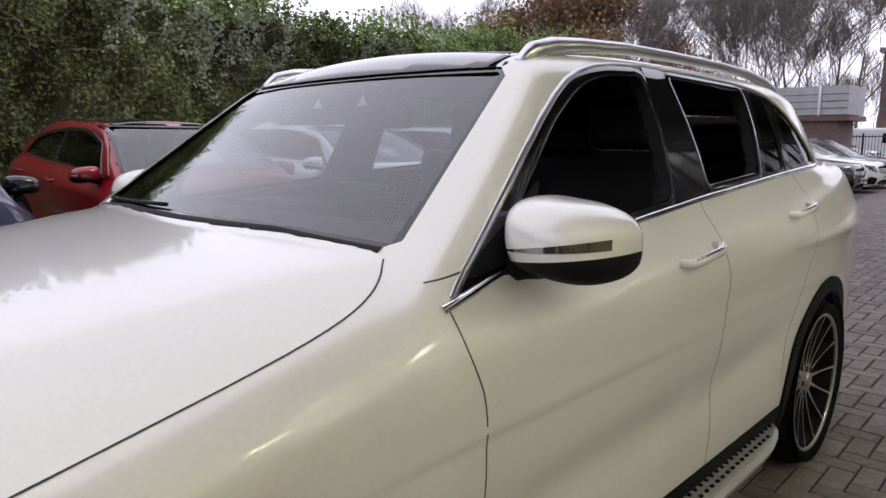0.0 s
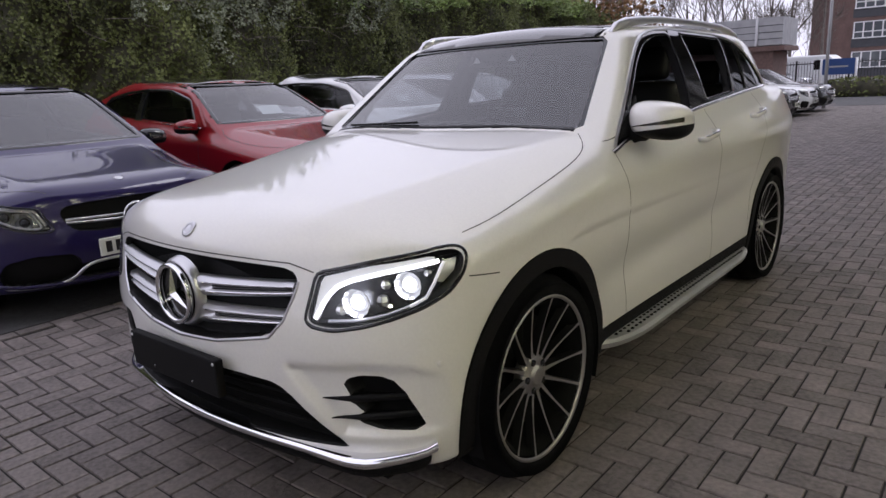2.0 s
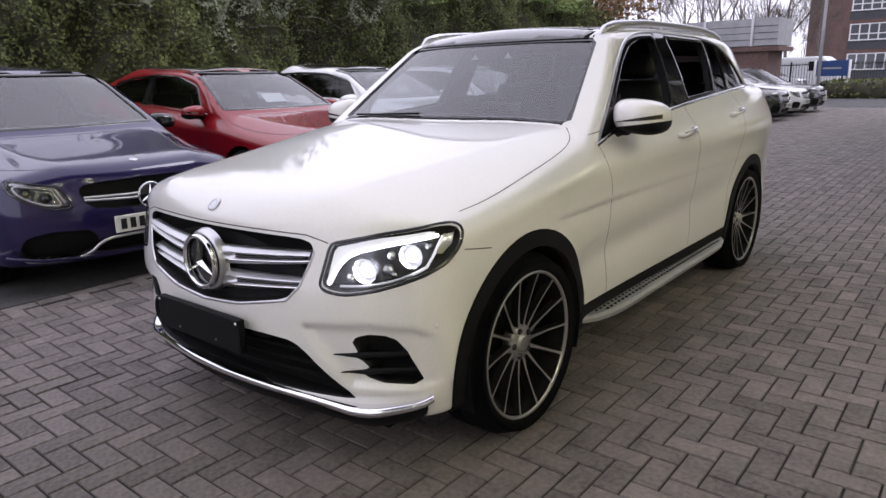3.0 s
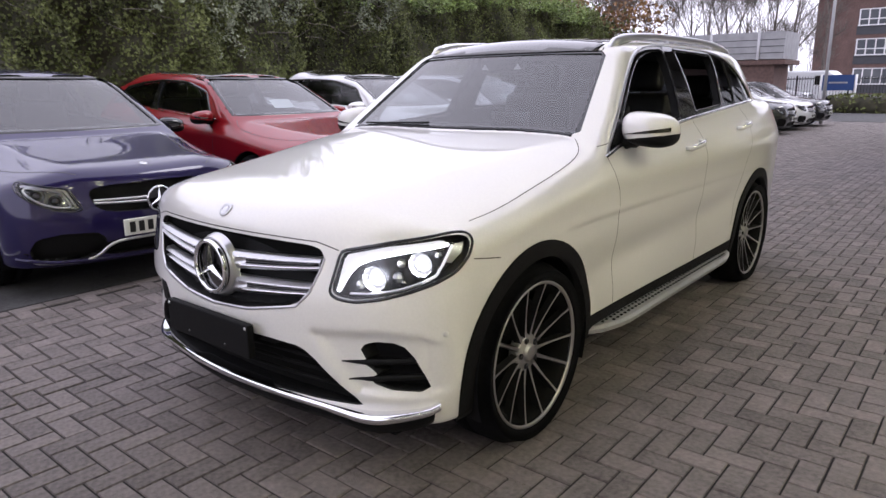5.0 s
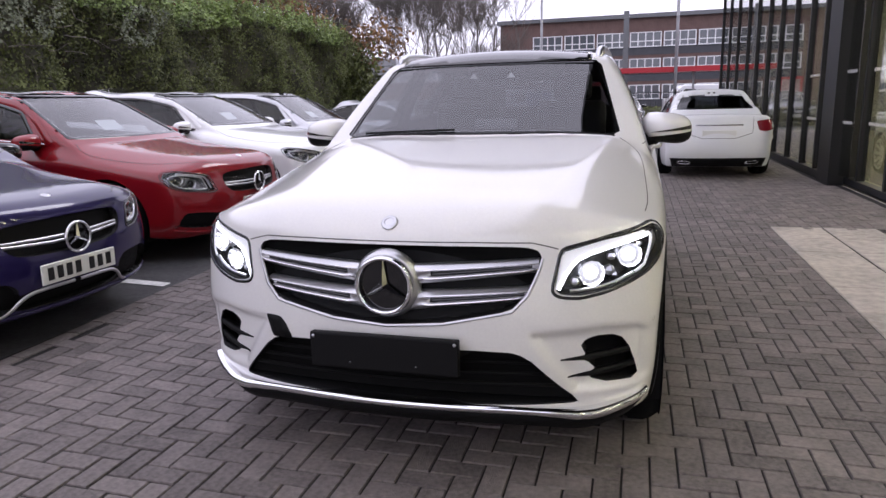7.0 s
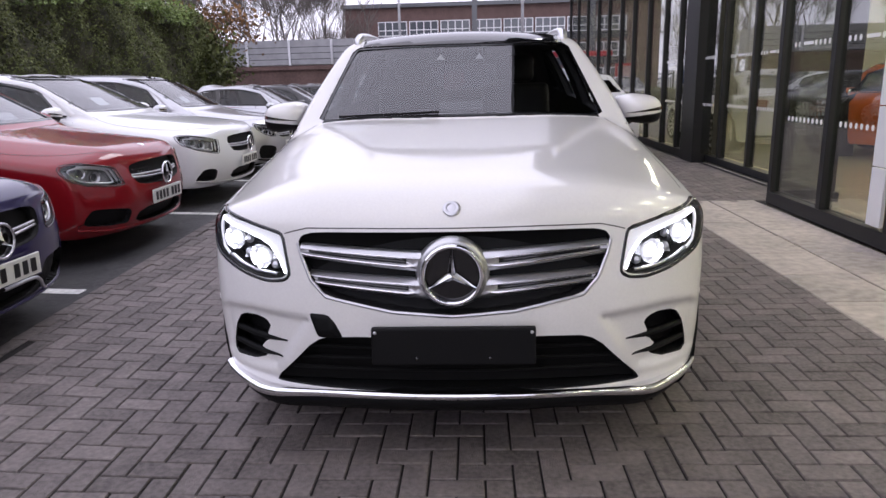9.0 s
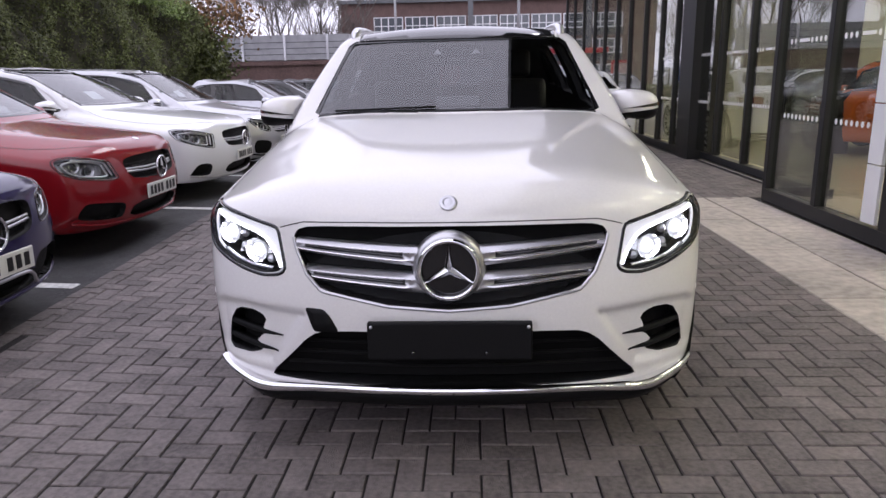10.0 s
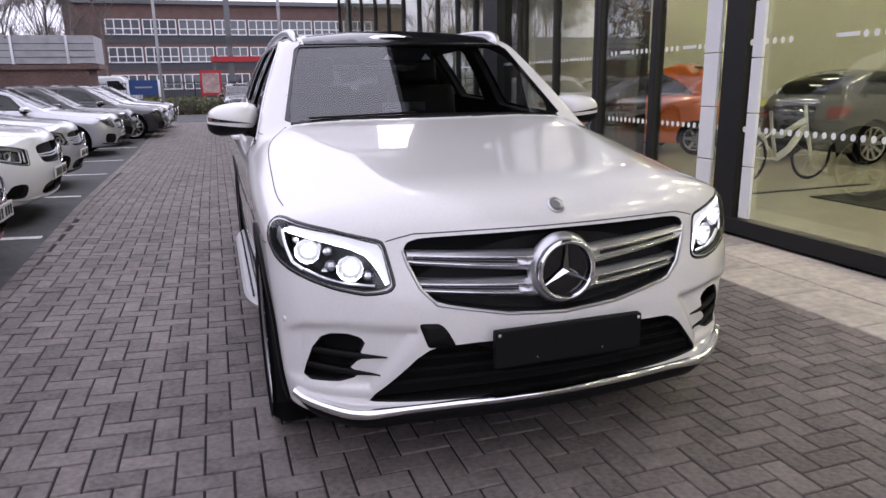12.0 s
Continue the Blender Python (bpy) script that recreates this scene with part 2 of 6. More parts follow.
def poly_dist(px, py, outline):
    """Signed distance to a closed outline, negative inside."""
    o = np.array(outline, float)
    d = np.full(px.shape, 1e9)
    inside = np.zeros(px.shape, bool)
    for i in range(len(o)):
        ax, ay = o[i]
        bx, by = o[(i + 1) % len(o)]
        ex, ey = bx - ax, by - ay
        wx, wy = px - ax, py - ay
        t = np.clip((wx * ex + wy * ey) / (ex * ex + ey * ey + 1e-12), 0, 1)
        d = np.minimum(d, (wx - t * ex) ** 2 + (wy - t * ey) ** 2)
        if ay != by:
            inside ^= ((ay > py) != (by > py)) & (px < (bx - ax) * (py - ay) / (by - ay) + ax)
    d = np.sqrt(d)
    return np.where(inside, -d, d)


def rounded(outline, times=2, closed=True):
    """Cut the corners of an outline."""
    p = [Vector(q) for q in outline]
    for _ in range(times):
        q = []
        for i in range(len(p) if closed else len(p) - 1):
            a, b = p[i], p[(i + 1) % len(p)]
            q += [a.lerp(b, 0.25), a.lerp(b, 0.75)]
        p = q if closed else [p[0]] + q + [p[-1]]
    return [tuple(v) for v in p]


def tight(outline, r):
    """An outline whose corners are rounded over the length r only."""
    p = [Vector(q) for q in outline]
    out = []
    for i, c in enumerate(p):
        a, b = p[i - 1] - c, p[(i + 1) % len(p)] - c
        a, b = c + a * min(r / a.length, 0.4), c + b * min(r / b.length, 0.4)
        out += [tuple(a), tuple(a * 0.25 + c * 0.5 + b * 0.25), tuple(b)]
    return out


def grad(f, p, e=0.002):
    x, y, z = p[:, 0], p[:, 1], p[:, 2]
    return np.stack([(f(x + e, y, z) - f(x - e, y, z)), (f(x, y + e, z) - f(x, y - e, z)), (f(x, y, z + e) - f(x, y, z - e))], 1) / (2 * e)


def skin(f, lo, hi, step, settle=4, mirror=True):
    """Turns the solid f < 0 into a mesh of quads with vertices on its surface: verts, faces, normals. mirror: f is even in x and lo[0] is -hi[0]."""
    ax = [np.arange(lo[i], hi[i] + step, step) for i in range(3)]
    if mirror:
        half = np.arange(step / 2, hi[0] + step, step)
        X, Y, Z = np.meshgrid(half, ax[1], ax[2], indexing="ij")
        v = f(X, Y, Z)
        v = np.concatenate([v[::-1], v], 0)
        ax[0] = np.concatenate([-half[::-1], half])
    else:
        X, Y, Z = np.meshgrid(*ax, indexing="ij")
        v = f(X, Y, Z)
    s = v < 0
    nx, ny, nz = s.shape
    cells = np.zeros((nx - 1, ny - 1, nz - 1), int)
    for i in (0, 1):
        for j in (0, 1):
            for k in (0, 1):
                cells += s[i:nx - 1 + i, j:ny - 1 + j, k:nz - 1 + k]
    active = (cells > 0) & (cells < 8)
    idx = -np.ones(active.shape, int)
    I, J, K = np.nonzero(active)
    idx[I, J, K] = np.arange(len(I))
    pos = np.zeros((len(I), 3))
    cnt = np.zeros(len(I))
    base = np.stack([ax[0][I], ax[1][J], ax[2][K]], 1)
    for d in range(3):
        o1, o2 = [q for q in range(3) if q != d]
        for a in (0, 1):
            for b in (0, 1):
                off = [0, 0, 0]
                off[o1], off[o2] = a, b
                v0 = v[I + off[0], J + off[1], K + off[2]]
                off2 = list(off)
                off2[d] = 1
                v1 = v[I + off2[0], J + off2[1], K + off2[2]]
                c = (v0 < 0) != (v1 < 0)
                t = np.where(c, v0 / np.where(c, v0 - v1, 1), 0)
                q = np.array(off, float)[None, :].repeat(len(I), 0)
                q[:, d] = t
                pos[c] += q[c]
                cnt[c] += 1
    p = base + pos / cnt[:, None] * step
    faces = []
    for d in range(3):
        sl0, sl1 = [slice(None)] * 3, [slice(None)] * 3
        sl0[d], sl1[d] = slice(0, -1), slice(1, None)
        a, b = s[tuple(sl0)], s[tuple(sl1)]
        i, j, k = np.nonzero(a != b)
        o1, o2 = (d + 1) % 3, (d + 2) % 3
        c = np.stack([i, j, k], 1)
        ok = (c[:, o1] >= 1) & (c[:, o2] >= 1) & (c[:, o1] < s.shape[o1] - 1) & (c[:, o2] < s.shape[o2] - 1)
        c = c[ok]
        flip = b[c[:, 0], c[:, 1], c[:, 2]]
        q = []
        for da, db in ((-1, -1), (0, -1), (0, 0), (-1, 0)):
            e = c.copy()
            e[:, o1] += da
            e[:, o2] += db
            q.append(idx[e[:, 0], e[:, 1], e[:, 2]])
        q = np.stack(q, 1)
        q[flip] = q[flip][:, ::-1]
        faces.append(q)
    faces = np.concatenate(faces)
    faces = faces[(faces >= 0).all(1)]
    for _ in range(settle):
        g = grad(f, p)
        val = f(p[:, 0], p[:, 1], p[:, 2])
        mv = -(val / np.maximum((g * g).sum(1), 0.05))[:, None] * g
        ln = np.linalg.norm(mv, axis=1, keepdims=True)
        p = p + mv * np.minimum(1, step * 0.5 / np.maximum(ln, 1e-9))
    g = grad(f, p)
    g /= np.maximum(np.linalg.norm(g, axis=1, keepdims=True), 1e-9)
    return p, faces, g


# projection of plan outlines on to a solid: side "x" (given y, z), front "f" (x, z), rear "r" (x, z), top "t" (x, y), quarter "q" (along the front corner, z)
QC, QS = math.cos(radians(40)), math.sin(radians(40))


def project(f, pts, side):
    p = np.array(pts, float)
    n = len(p)
    if side == "x":
        start, way, rng = np.stack([np.full(n, 1.25), p[:, 0], p[:, 1]], 1), np.array([-1.0, 0, 0]), 1.1
    elif side == "f":
        start, way, rng = np.stack([p[:, 0], np.full(n, -1.3), p[:, 1]], 1), np.array([0, 1.0, 0]), 3.2
    elif side == "q":
        start, way, rng = np.stack([p[:, 0] * QC + 2.0 * QS, p[:, 0] * QS - 2.0 * QC, p[:, 1]], 1), np.array([-QS, QC, 0.0]), 3.0
    elif side == "r":
        start, way, rng = np.stack([p[:, 0], np.full(n, 4.6), p[:, 1]], 1), np.array([0, -1.0, 0]), 3.2
    else:
        start, way, rng = np.stack([p[:, 0], p[:, 1], np.full(n, 2.2)], 1), np.array([0, 0, -1.0]), 1.9
    steps = int(rng / 0.028)
    ts = np.linspace(0, rng, steps)
    hi = np.full(n, rng)
    todo = np.arange(n)
    for t in ts:
        q = start[todo] + way * t
        ins = f(q[:, 0], q[:, 1], q[:, 2]) < 0
        hi[todo[ins]] = t
        todo = todo[~ins]
        if not len(todo):
            break
    lo_ = hi - rng / (steps - 1)
    for _ in range(14):
        mid = (lo_ + hi) / 2
        q = start + way * mid[:, None]
        ins = f(q[:, 0], q[:, 1], q[:, 2]) < 0
        hi = np.where(ins, mid, hi)
        lo_ = np.where(ins, lo_, mid)
    q = start + way * hi[:, None]
    g = grad(f, q, 0.004)
    g /= np.maximum(np.linalg.norm(g, axis=1, keepdims=True), 1e-9)
    return q, g


def resample(pts, step, closed=True):
    out = []
    m = len(pts)
    for i in range(m if closed else m - 1):
        a, b = Vector(pts[i]), Vector(pts[(i + 1) % m])
        k = max(1, int((b - a).length / step + 0.5))
        out += [tuple(a.lerp(b, j / k)) for j in range(k)]
    if not closed:
        out.append(tuple(pts[-1]))
    return out


def mirrored(vs, fs, ns=None):
    vs2 = [(-v[0], v[1], v[2]) for v in vs]
    fs2 = [tuple(reversed(f)) for f in fs]
    return vs2, fs2, None if ns is None else [(-n[0], n[1], n[2]) for n in ns]


from mathutils.geometry import delaunay_2d_cdt


def patch(f, outline, side, off=0.002, step=0.04, depth=0.012):
    """A sheet with the given outline that lies on the solid, off proud of it, its rim turned in by depth."""
    edge = resample(outline, step)
    o = np.array(edge)
    lo, hi = o.min(0), o.max(0)
    gx, gy = np.meshgrid(np.arange(lo[0], hi[0], step), np.arange(lo[1], hi[1], step), indexing="ij")
    inner = np.stack([gx.ravel(), gy.ravel()], 1)
    inner = inner[poly_dist(inner[:, 0], inner[:, 1], edge) < -step * 0.45]
    pts = [Vector(p) for p in edge] + [Vector(p) for p in inner]
    n = len(edge)
    v2, _, tri, _, _, _ = delaunay_2d_cdt(pts, [(i, (i + 1) % n) for i in range(n)], [], 1, 1e-6)
    q, g = project(f, [tuple(v) for v in v2], side)
    vs = (q + g * off)
    fs = []
    for t in tri:
        a, b, c = vs[t[0]], vs[t[1]], vs[t[2]]
        nn = np.cross(b - a, c - a)
        fs.append(tuple(t) if np.dot(nn, g[t[0]]) > 0 else tuple(reversed(t)))
    vs, ns = list(map(tuple, vs)), list(map(tuple, g))
    if depth:
        count = {}
        for t in fs:
            for i in range(3):
                e = (t[i], t[(i + 1) % 3])
                count[e] = 1
        m = {}
        for (a, b) in list(count):
            if (b, a) not in count:
                for w in (a, b):
                    if w not in m:
                        m[w] = len(vs)
                        vs.append(tuple(np.array(vs[w]) - g[w] * depth))
                        ns.append(ns[w])
                fs.append((b, a, m[a], m[b]))
    return vs, fs, ns


def ribbon(f, line, side, width=0.005, off=0.0012, step=0.025, closed=False, depth=0.0):
    """A narrow strip along a line on the solid."""
    pts = resample(line, step, closed)
    q, g = project(f, pts, side)
    n = len(q)
    vs, fs, ns = [], [], []
    for i in range(n):
        a, b = (q[(i - 1) % n], q[(i + 1) % n]) if closed else (q[max(i - 1, 0)], q[min(i + 1, n - 1)])
        d = b - a
        s = np.cross(g[i], d)
        s /= max(np.linalg.norm(s), 1e-9)
        c = q[i] + g[i] * off
        vs += [tuple(c - s * width / 2 - g[i] * depth), tuple(c - s * width * 0.32), tuple(c + s * width * 0.32), tuple(c + s * width / 2 - g[i] * depth)]
        ns += [tuple(g[i])] * 4
    for i in range(n if closed else n - 1):
        a, b = i * 4, ((i + 1) % n) * 4
        fs += [(a + k + 1, a + k, b + k, b + k + 1) for k in range(3)]
    return vs, fs, None


def both(name, made, mats, parent, label="", sides=(1, -1), smooth=True):
    """Links a part and its mirror image."""
    out = []
    for s in sides:
        vs, fs, ns = made if s == 1 else mirrored(*made)
        out.append(link_mesh(name, vs, fs, mats, parent, label, smooth, None, ns))
    return out


# ---- cars: local axes, the nose towards -y, front axle at y = 0, ground at z = 0 ----
def car_shape(y0, y1, wb, w, zn, yc, zc, yrf, zr, yrr, yd, zdeck, belt0, belt1, arch=0.40, hub=0.365, sill=0.22, wr=0.62, slope_r=1.0, wg=0.875, flare=0.012, chin=0.0, zh=None, taper=0.0):
    """The solid of a car's outer skin, and its lower body and cabin. y0, y1: ends; w: half width; zn: bonnet lip; yc, zc: foot of the windscreen;
    yrf, zr, yrr: roof; yd, zdeck: foot of the rear window; belt0, belt1: window line; wr, wg: half widths at roof and window line."""
    zh = zh or zc
    hood = spline([(y0 + 0.08, zn + 0.08 * (zh - zn)), (y0 + 0.20, zn + 0.255 * (zh - zn)), (y0 + 0.42, zn + 0.41 * (zh - zn)), (y0 + 0.85, zn + 0.65 * (zh - zn)), (yc, zh), (yc + 0.3, zh + 0.035)])
    top = spline([(yrf, zr - 0.032), (yrf + 0.45, zr - 0.004), (yrf + 1.0, zr), ((yrf + yrr) / 2 + 0.6, zr - 0.012), (yrr, zr - 0.07), (yd, zr - 0.20)])
    k = zn / 0.955
    nose = spline([(0.18 * k, 0.12), (0.30 * k, 0.05), (0.42 * k, 0.012), (0.55 * k, 0.0), (0.68 * k, 0.008), (0.80 * k, 0.032), (0.90 * k, 0.055), (1.0 * k, 0.095), (1.15 * k, 0.24)])
    tail = spline([(0.2, -0.15), (0.35, -0.04), (0.55, 0.0), (0.75, -0.02), (zdeck - 0.05, -0.10), (zdeck + 0.3, -0.3)])
    wide = spline([(y0, w - 0.040), (y0 + 0.4, w - 0.012), (0.0, w - 0.006), (0.8, w - 0.006), (wb / 2, w), (wb, w), (wb + 0.45, w - 0.025), (y1, w - 0.10)])
    prof = spline([(0.2, -0.055), (0.35, -0.028), (0.55, -0.019), (0.75, -0.008), (0.88, -0.001), (0.945, 0.004), (0.985, -0.002), (1.05, -0.026), (1.2, -0.085)])
    zs = (belt0 + 0.05) / 1.15
    fold = lambda y: w * (0.50 + 0.19 * (y - y0 - 0.08))          # the bonnet's crease, from the grille's corner to the pillar
    rise = 0.09 / 2.2

    def lower(x, y, z):
        ax = np.abs(x)
        zz = z / zs
        b = wide(y) + prof(zz - 0.024 * np.clip(y - 0.5, -1.2, 2.6)) - 0.016 * np.exp(-((zz - 0.60 - rise * (y - 0.6)) / 0.085) ** 2) * (1 / (1 + np.exp(-(y - 0.45) * 14))) * (1 / (1 + np.exp((y - wb + 0.45) * 14)))
        for yw in (0.0, wb):
            b = b + flare * np.exp(-((y - yw) / 0.42) ** 2 - ((z - hub - 0.2) / 0.32) ** 2)
        side = ax - b
        u = ax / w
        front = (y0 + nose(z) + (0.195 * u ** 2 + 0.15 * u ** 6)) - y
        front = front * 0.85
        rear = y - (y1 + tail(z) - 0.10 * u ** 2 - 0.12 * u ** 6)
        dz = 0.020 * (ax / (w * 0.9)) ** 2 + 0.030 * (ax / (w * 0.9)) ** 6 + 0.19 * np.log1p(np.exp(np.clip((ax - fold(y)) * 90, -40, 40))) / 90
        deck_mix = 1 / (1 + np.exp(-(y - yd) * 16))
        cow_mix = 1 / (1 + np.exp(-(y - yc - 0.12) * 22))
        belt = belt0 + (belt1 - belt0) * np.clip((y - yc) / (yd - yc), 0, 1)
        tz = (hood(y) * (1 - cow_mix) + (belt + 0.045) * cow_mix) * (1 - deck_mix) + zdeck * deck_mix
        cap = z - (tz - dz)
        f = smax(side, front, 0.07)
        f = smax(f, rear, 0.07)
        f = smax(f, cap * 0.95, 0.06)
        return smax(f, sill - chin / (1 + np.exp((y + 0.42) * 25)) - z, 0.03)

    def upper(x, y, z):
        ax = np.abs(x)
        d = z - belt0
        t = np.clip(d / (zr - 0.05 - belt0), -0.5, 1.3)
        end = 0.02 * np.exp(-((y - yd) / 0.5) ** 2) + taper * np.maximum(y - yrr + 0.38, 0) ** 2
        side = ax - (wg + (wr + 0.02 - wg) * (0.62 * t + 0.38 * t * t) - end) * 1.0
        ws = (yc - 0.12 + (z - zc) * (yrf - yc + 0.10) / (zr - 0.03 - zc) + 0.216 * ax ** 2) - y
        rw = y - (yd - (z - zdeck) * slope_r - 0.08 * ax ** 2)
        rf = z - (top(y) - 0.07 * (ax / wr) ** 2 * 0.6)
        f = smax(side * 0.95, ws * 0.62, 0.035)
        f = smax(f, rf, 0.05)
        f = smax(f, rw * 0.7, 0.05)
        return smax(f, belt0 - 0.25 - z, 0.02)

    def outer(x, y, z):
        k = 0.006 + 0.026 / (1 + np.exp(-(np.abs(x) - 0.78 * w) * 40)) + 0.02 / (1 + np.exp(-(y - yd + 0.9) * 5))
        return smin(lower(x, y, z), upper(x, y, z), k)

    def cabin(x, y, z):
        u = upper(x, y, z) + 0.055
        low = np.maximum(np.maximum(np.abs(x) - (w - 0.16), 0.42 - z), np.maximum(yc + 0.25 - y, y - (yd - 0.1)))
        low = np.maximum(low, z - belt0 - 0.02)
        u = np.maximum(u, belt0 - 0.1 - z)
        u = np.maximum(u, yc + 0.18 - y)
        return np.minimum(u, low)

    def arches(x, y, z):
        d = np.minimum(np.hypot(y, z - hub), np.hypot(y - wb, z - hub)) - arch
        return np.maximum(d, 0.52 - np.abs(x))

    return outer, cabin, arches


def car_body(name, shape, cuts, lo, hi, step, paint, parent, label="", band=None):
    """cuts: openings (outline, side, limit). side "x": from the side, |x| > limit; "f": from the front, y < limit; "r": from the rear, y > limit;
    "d": from the front, limit deep into the skin. band: outline of the black surround of the side windows."""
    outer, cabin, arches = shape

    def cut_dist(cut, x, y, z, o):
        outline, side, limit = cut
        ax = np.abs(x)
        if side == "x":
            return np.maximum(poly_dist(y, z, outline), limit - ax)
        if side == "f":
            return np.maximum(poly_dist(ax, z, outline), y - limit)
        if side == "r":
            return np.maximum(poly_dist(ax, z, outline), limit - y)
        return np.maximum(np.maximum(poly_dist(ax * QC + y * QS if side == "q" else ax, z, outline), -(o + limit)), y - 0.3)

    def carve(x, y, z):
        o = outer(x, y, z)
        f = np.maximum(o, -cabin(x, y, z))
        f = np.maximum(f, -arches(x, y, z))
        near = np.nonzero((f < 0.12).ravel())[0]
        fx, fy, fz, fo = x.ravel()[near], y.ravel()[near], z.ravel()[near], o.ravel()[near]
        fv = f.ravel()
        for cut in cuts:
            oo = np.array(cut[0])
            (a0, b0), (a1, b1) = oo.min(0) - 0.05, oo.max(0) + 0.05
            u = fy if cut[1] == "x" else np.abs(fx) * QC + fy * QS if cut[1] == "q" else np.abs(fx)
            k = (u > a0) & (u < a1) & (fz > b0) & (fz < b1)
            if cut[1] == "x":
                k &= np.abs(fx) > cut[2] - 0.05
            elif cut[1] == "r":
                k &= fy > cut[2] - 0.05
            else:
                k &= fy < (cut[2] if cut[1] == "f" else 0.3) + 0.05
            k = np.nonzero(k)[0]
            if len(k):
                i = near[k]
                fv[i] = np.maximum(fv[i], -cut_dist(cut, fx[k], fy[k], fz[k], fo[k]))
        f = fv.reshape(f.shape)
        return f
    p, faces, g = skin(carve, lo, hi, step)
    # pull the vertices next to an opening's edge on to the edge itself
    fun = [lambda x, y, z, c=c: cut_dist(c, x, y, z, outer(x, y, z)) for c in cuts] + [arches]
    if band:
        fun.insert(0, lambda x, y, z: np.maximum(poly_dist(y, z, band), 0.4 - np.abs(x)))
    o = outer(p[:, 0], p[:, 1], p[:, 2])
    skin_near = np.abs(o) < step * 0.95
    for d in fun:
        w = np.nonzero(skin_near)[0]
        q = p[w]
        w = w[np.abs(d(q[:, 0], q[:, 1], q[:, 2])) < step * 0.95]
        if not len(w):
            continue
        q = p[w].copy()
        for _ in range(7):
            g1, g2 = grad(outer, q, 0.0015), grad(d, q, 0.0015)
            r1, r2 = outer(q[:, 0], q[:, 1], q[:, 2]), d(q[:, 0], q[:, 1], q[:, 2])
            a11, a12, a22 = (g1 * g1).sum(1) + 1e-4, (g1 * g2).sum(1), (g2 * g2).sum(1) + 1e-4
            det = np.maximum(a11 * a22 - a12 * a12, 1e-3)
            l1, l2 = (a22 * r1 - a12 * r2) / det, (a11 * r2 - a12 * r1) / det
            mv = -(g1 * l1[:, None] + g2 * l2[:, None])
            ln = np.linalg.norm(mv, axis=1, keepdims=True)
            q += mv * np.minimum(1, step * 0.7 / np.maximum(ln, 1e-9))
        ok = np.linalg.norm(q - p[w], axis=1) < step * 2.0
        w = w[ok]
        p[w] = q[ok]
        gg = grad(outer, p[w])
        g[w] = gg / np.maximum(np.linalg.norm(gg, axis=1, keepdims=True), 1e-9)
    ctr = p[faces].mean(1)
    c0, c1, c2 = ctr[:, 0], ctr[:, 1], ctr[:, 2]
    deep = outer(c0, c1, c2)
    inside = np.abs(cabin(c0, c1, c2)) < np.maximum(0.012, np.abs(deep) * 0.6)
    inside |= (np.abs(arches(c0, c1, c2)) < 0.012) & (deep < -0.006)
    inside |= deep < -0.022
    a, b, c = p[faces[:, 0]], p[faces[:, 1]], p[faces[:, 2]]
    fn = np.cross(b - a, p[faces[:, 3]] - a) + np.cross(c - b, p[faces[:, 3]] - b)
    fn /= np.maximum(np.linalg.norm(fn, axis=1, keepdims=True), 1e-12)
    og = grad(outer, ctr)
    og /= np.maximum(np.linalg.norm(og, axis=1, keepdims=True), 1e-9)
    inside |= ((fn * og).sum(1) < 0.55) & (deep < -0.0015)
    inside &= deep < -0.001
    idx = inside.astype(int)
    if band:
        k = np.nonzero((idx == 0) & (np.abs(c0) > 0.42) & (c2 > 0.8) & (np.abs(og[:, 0]) > 0.4))[0]
        idx[k[poly_dist(c1[k], c2[k], band) < 0]] = 2
    return link_mesh(name, p, faces, [paint, CABIN, GLOSS_BLACK], parent, label, True, idx, g)


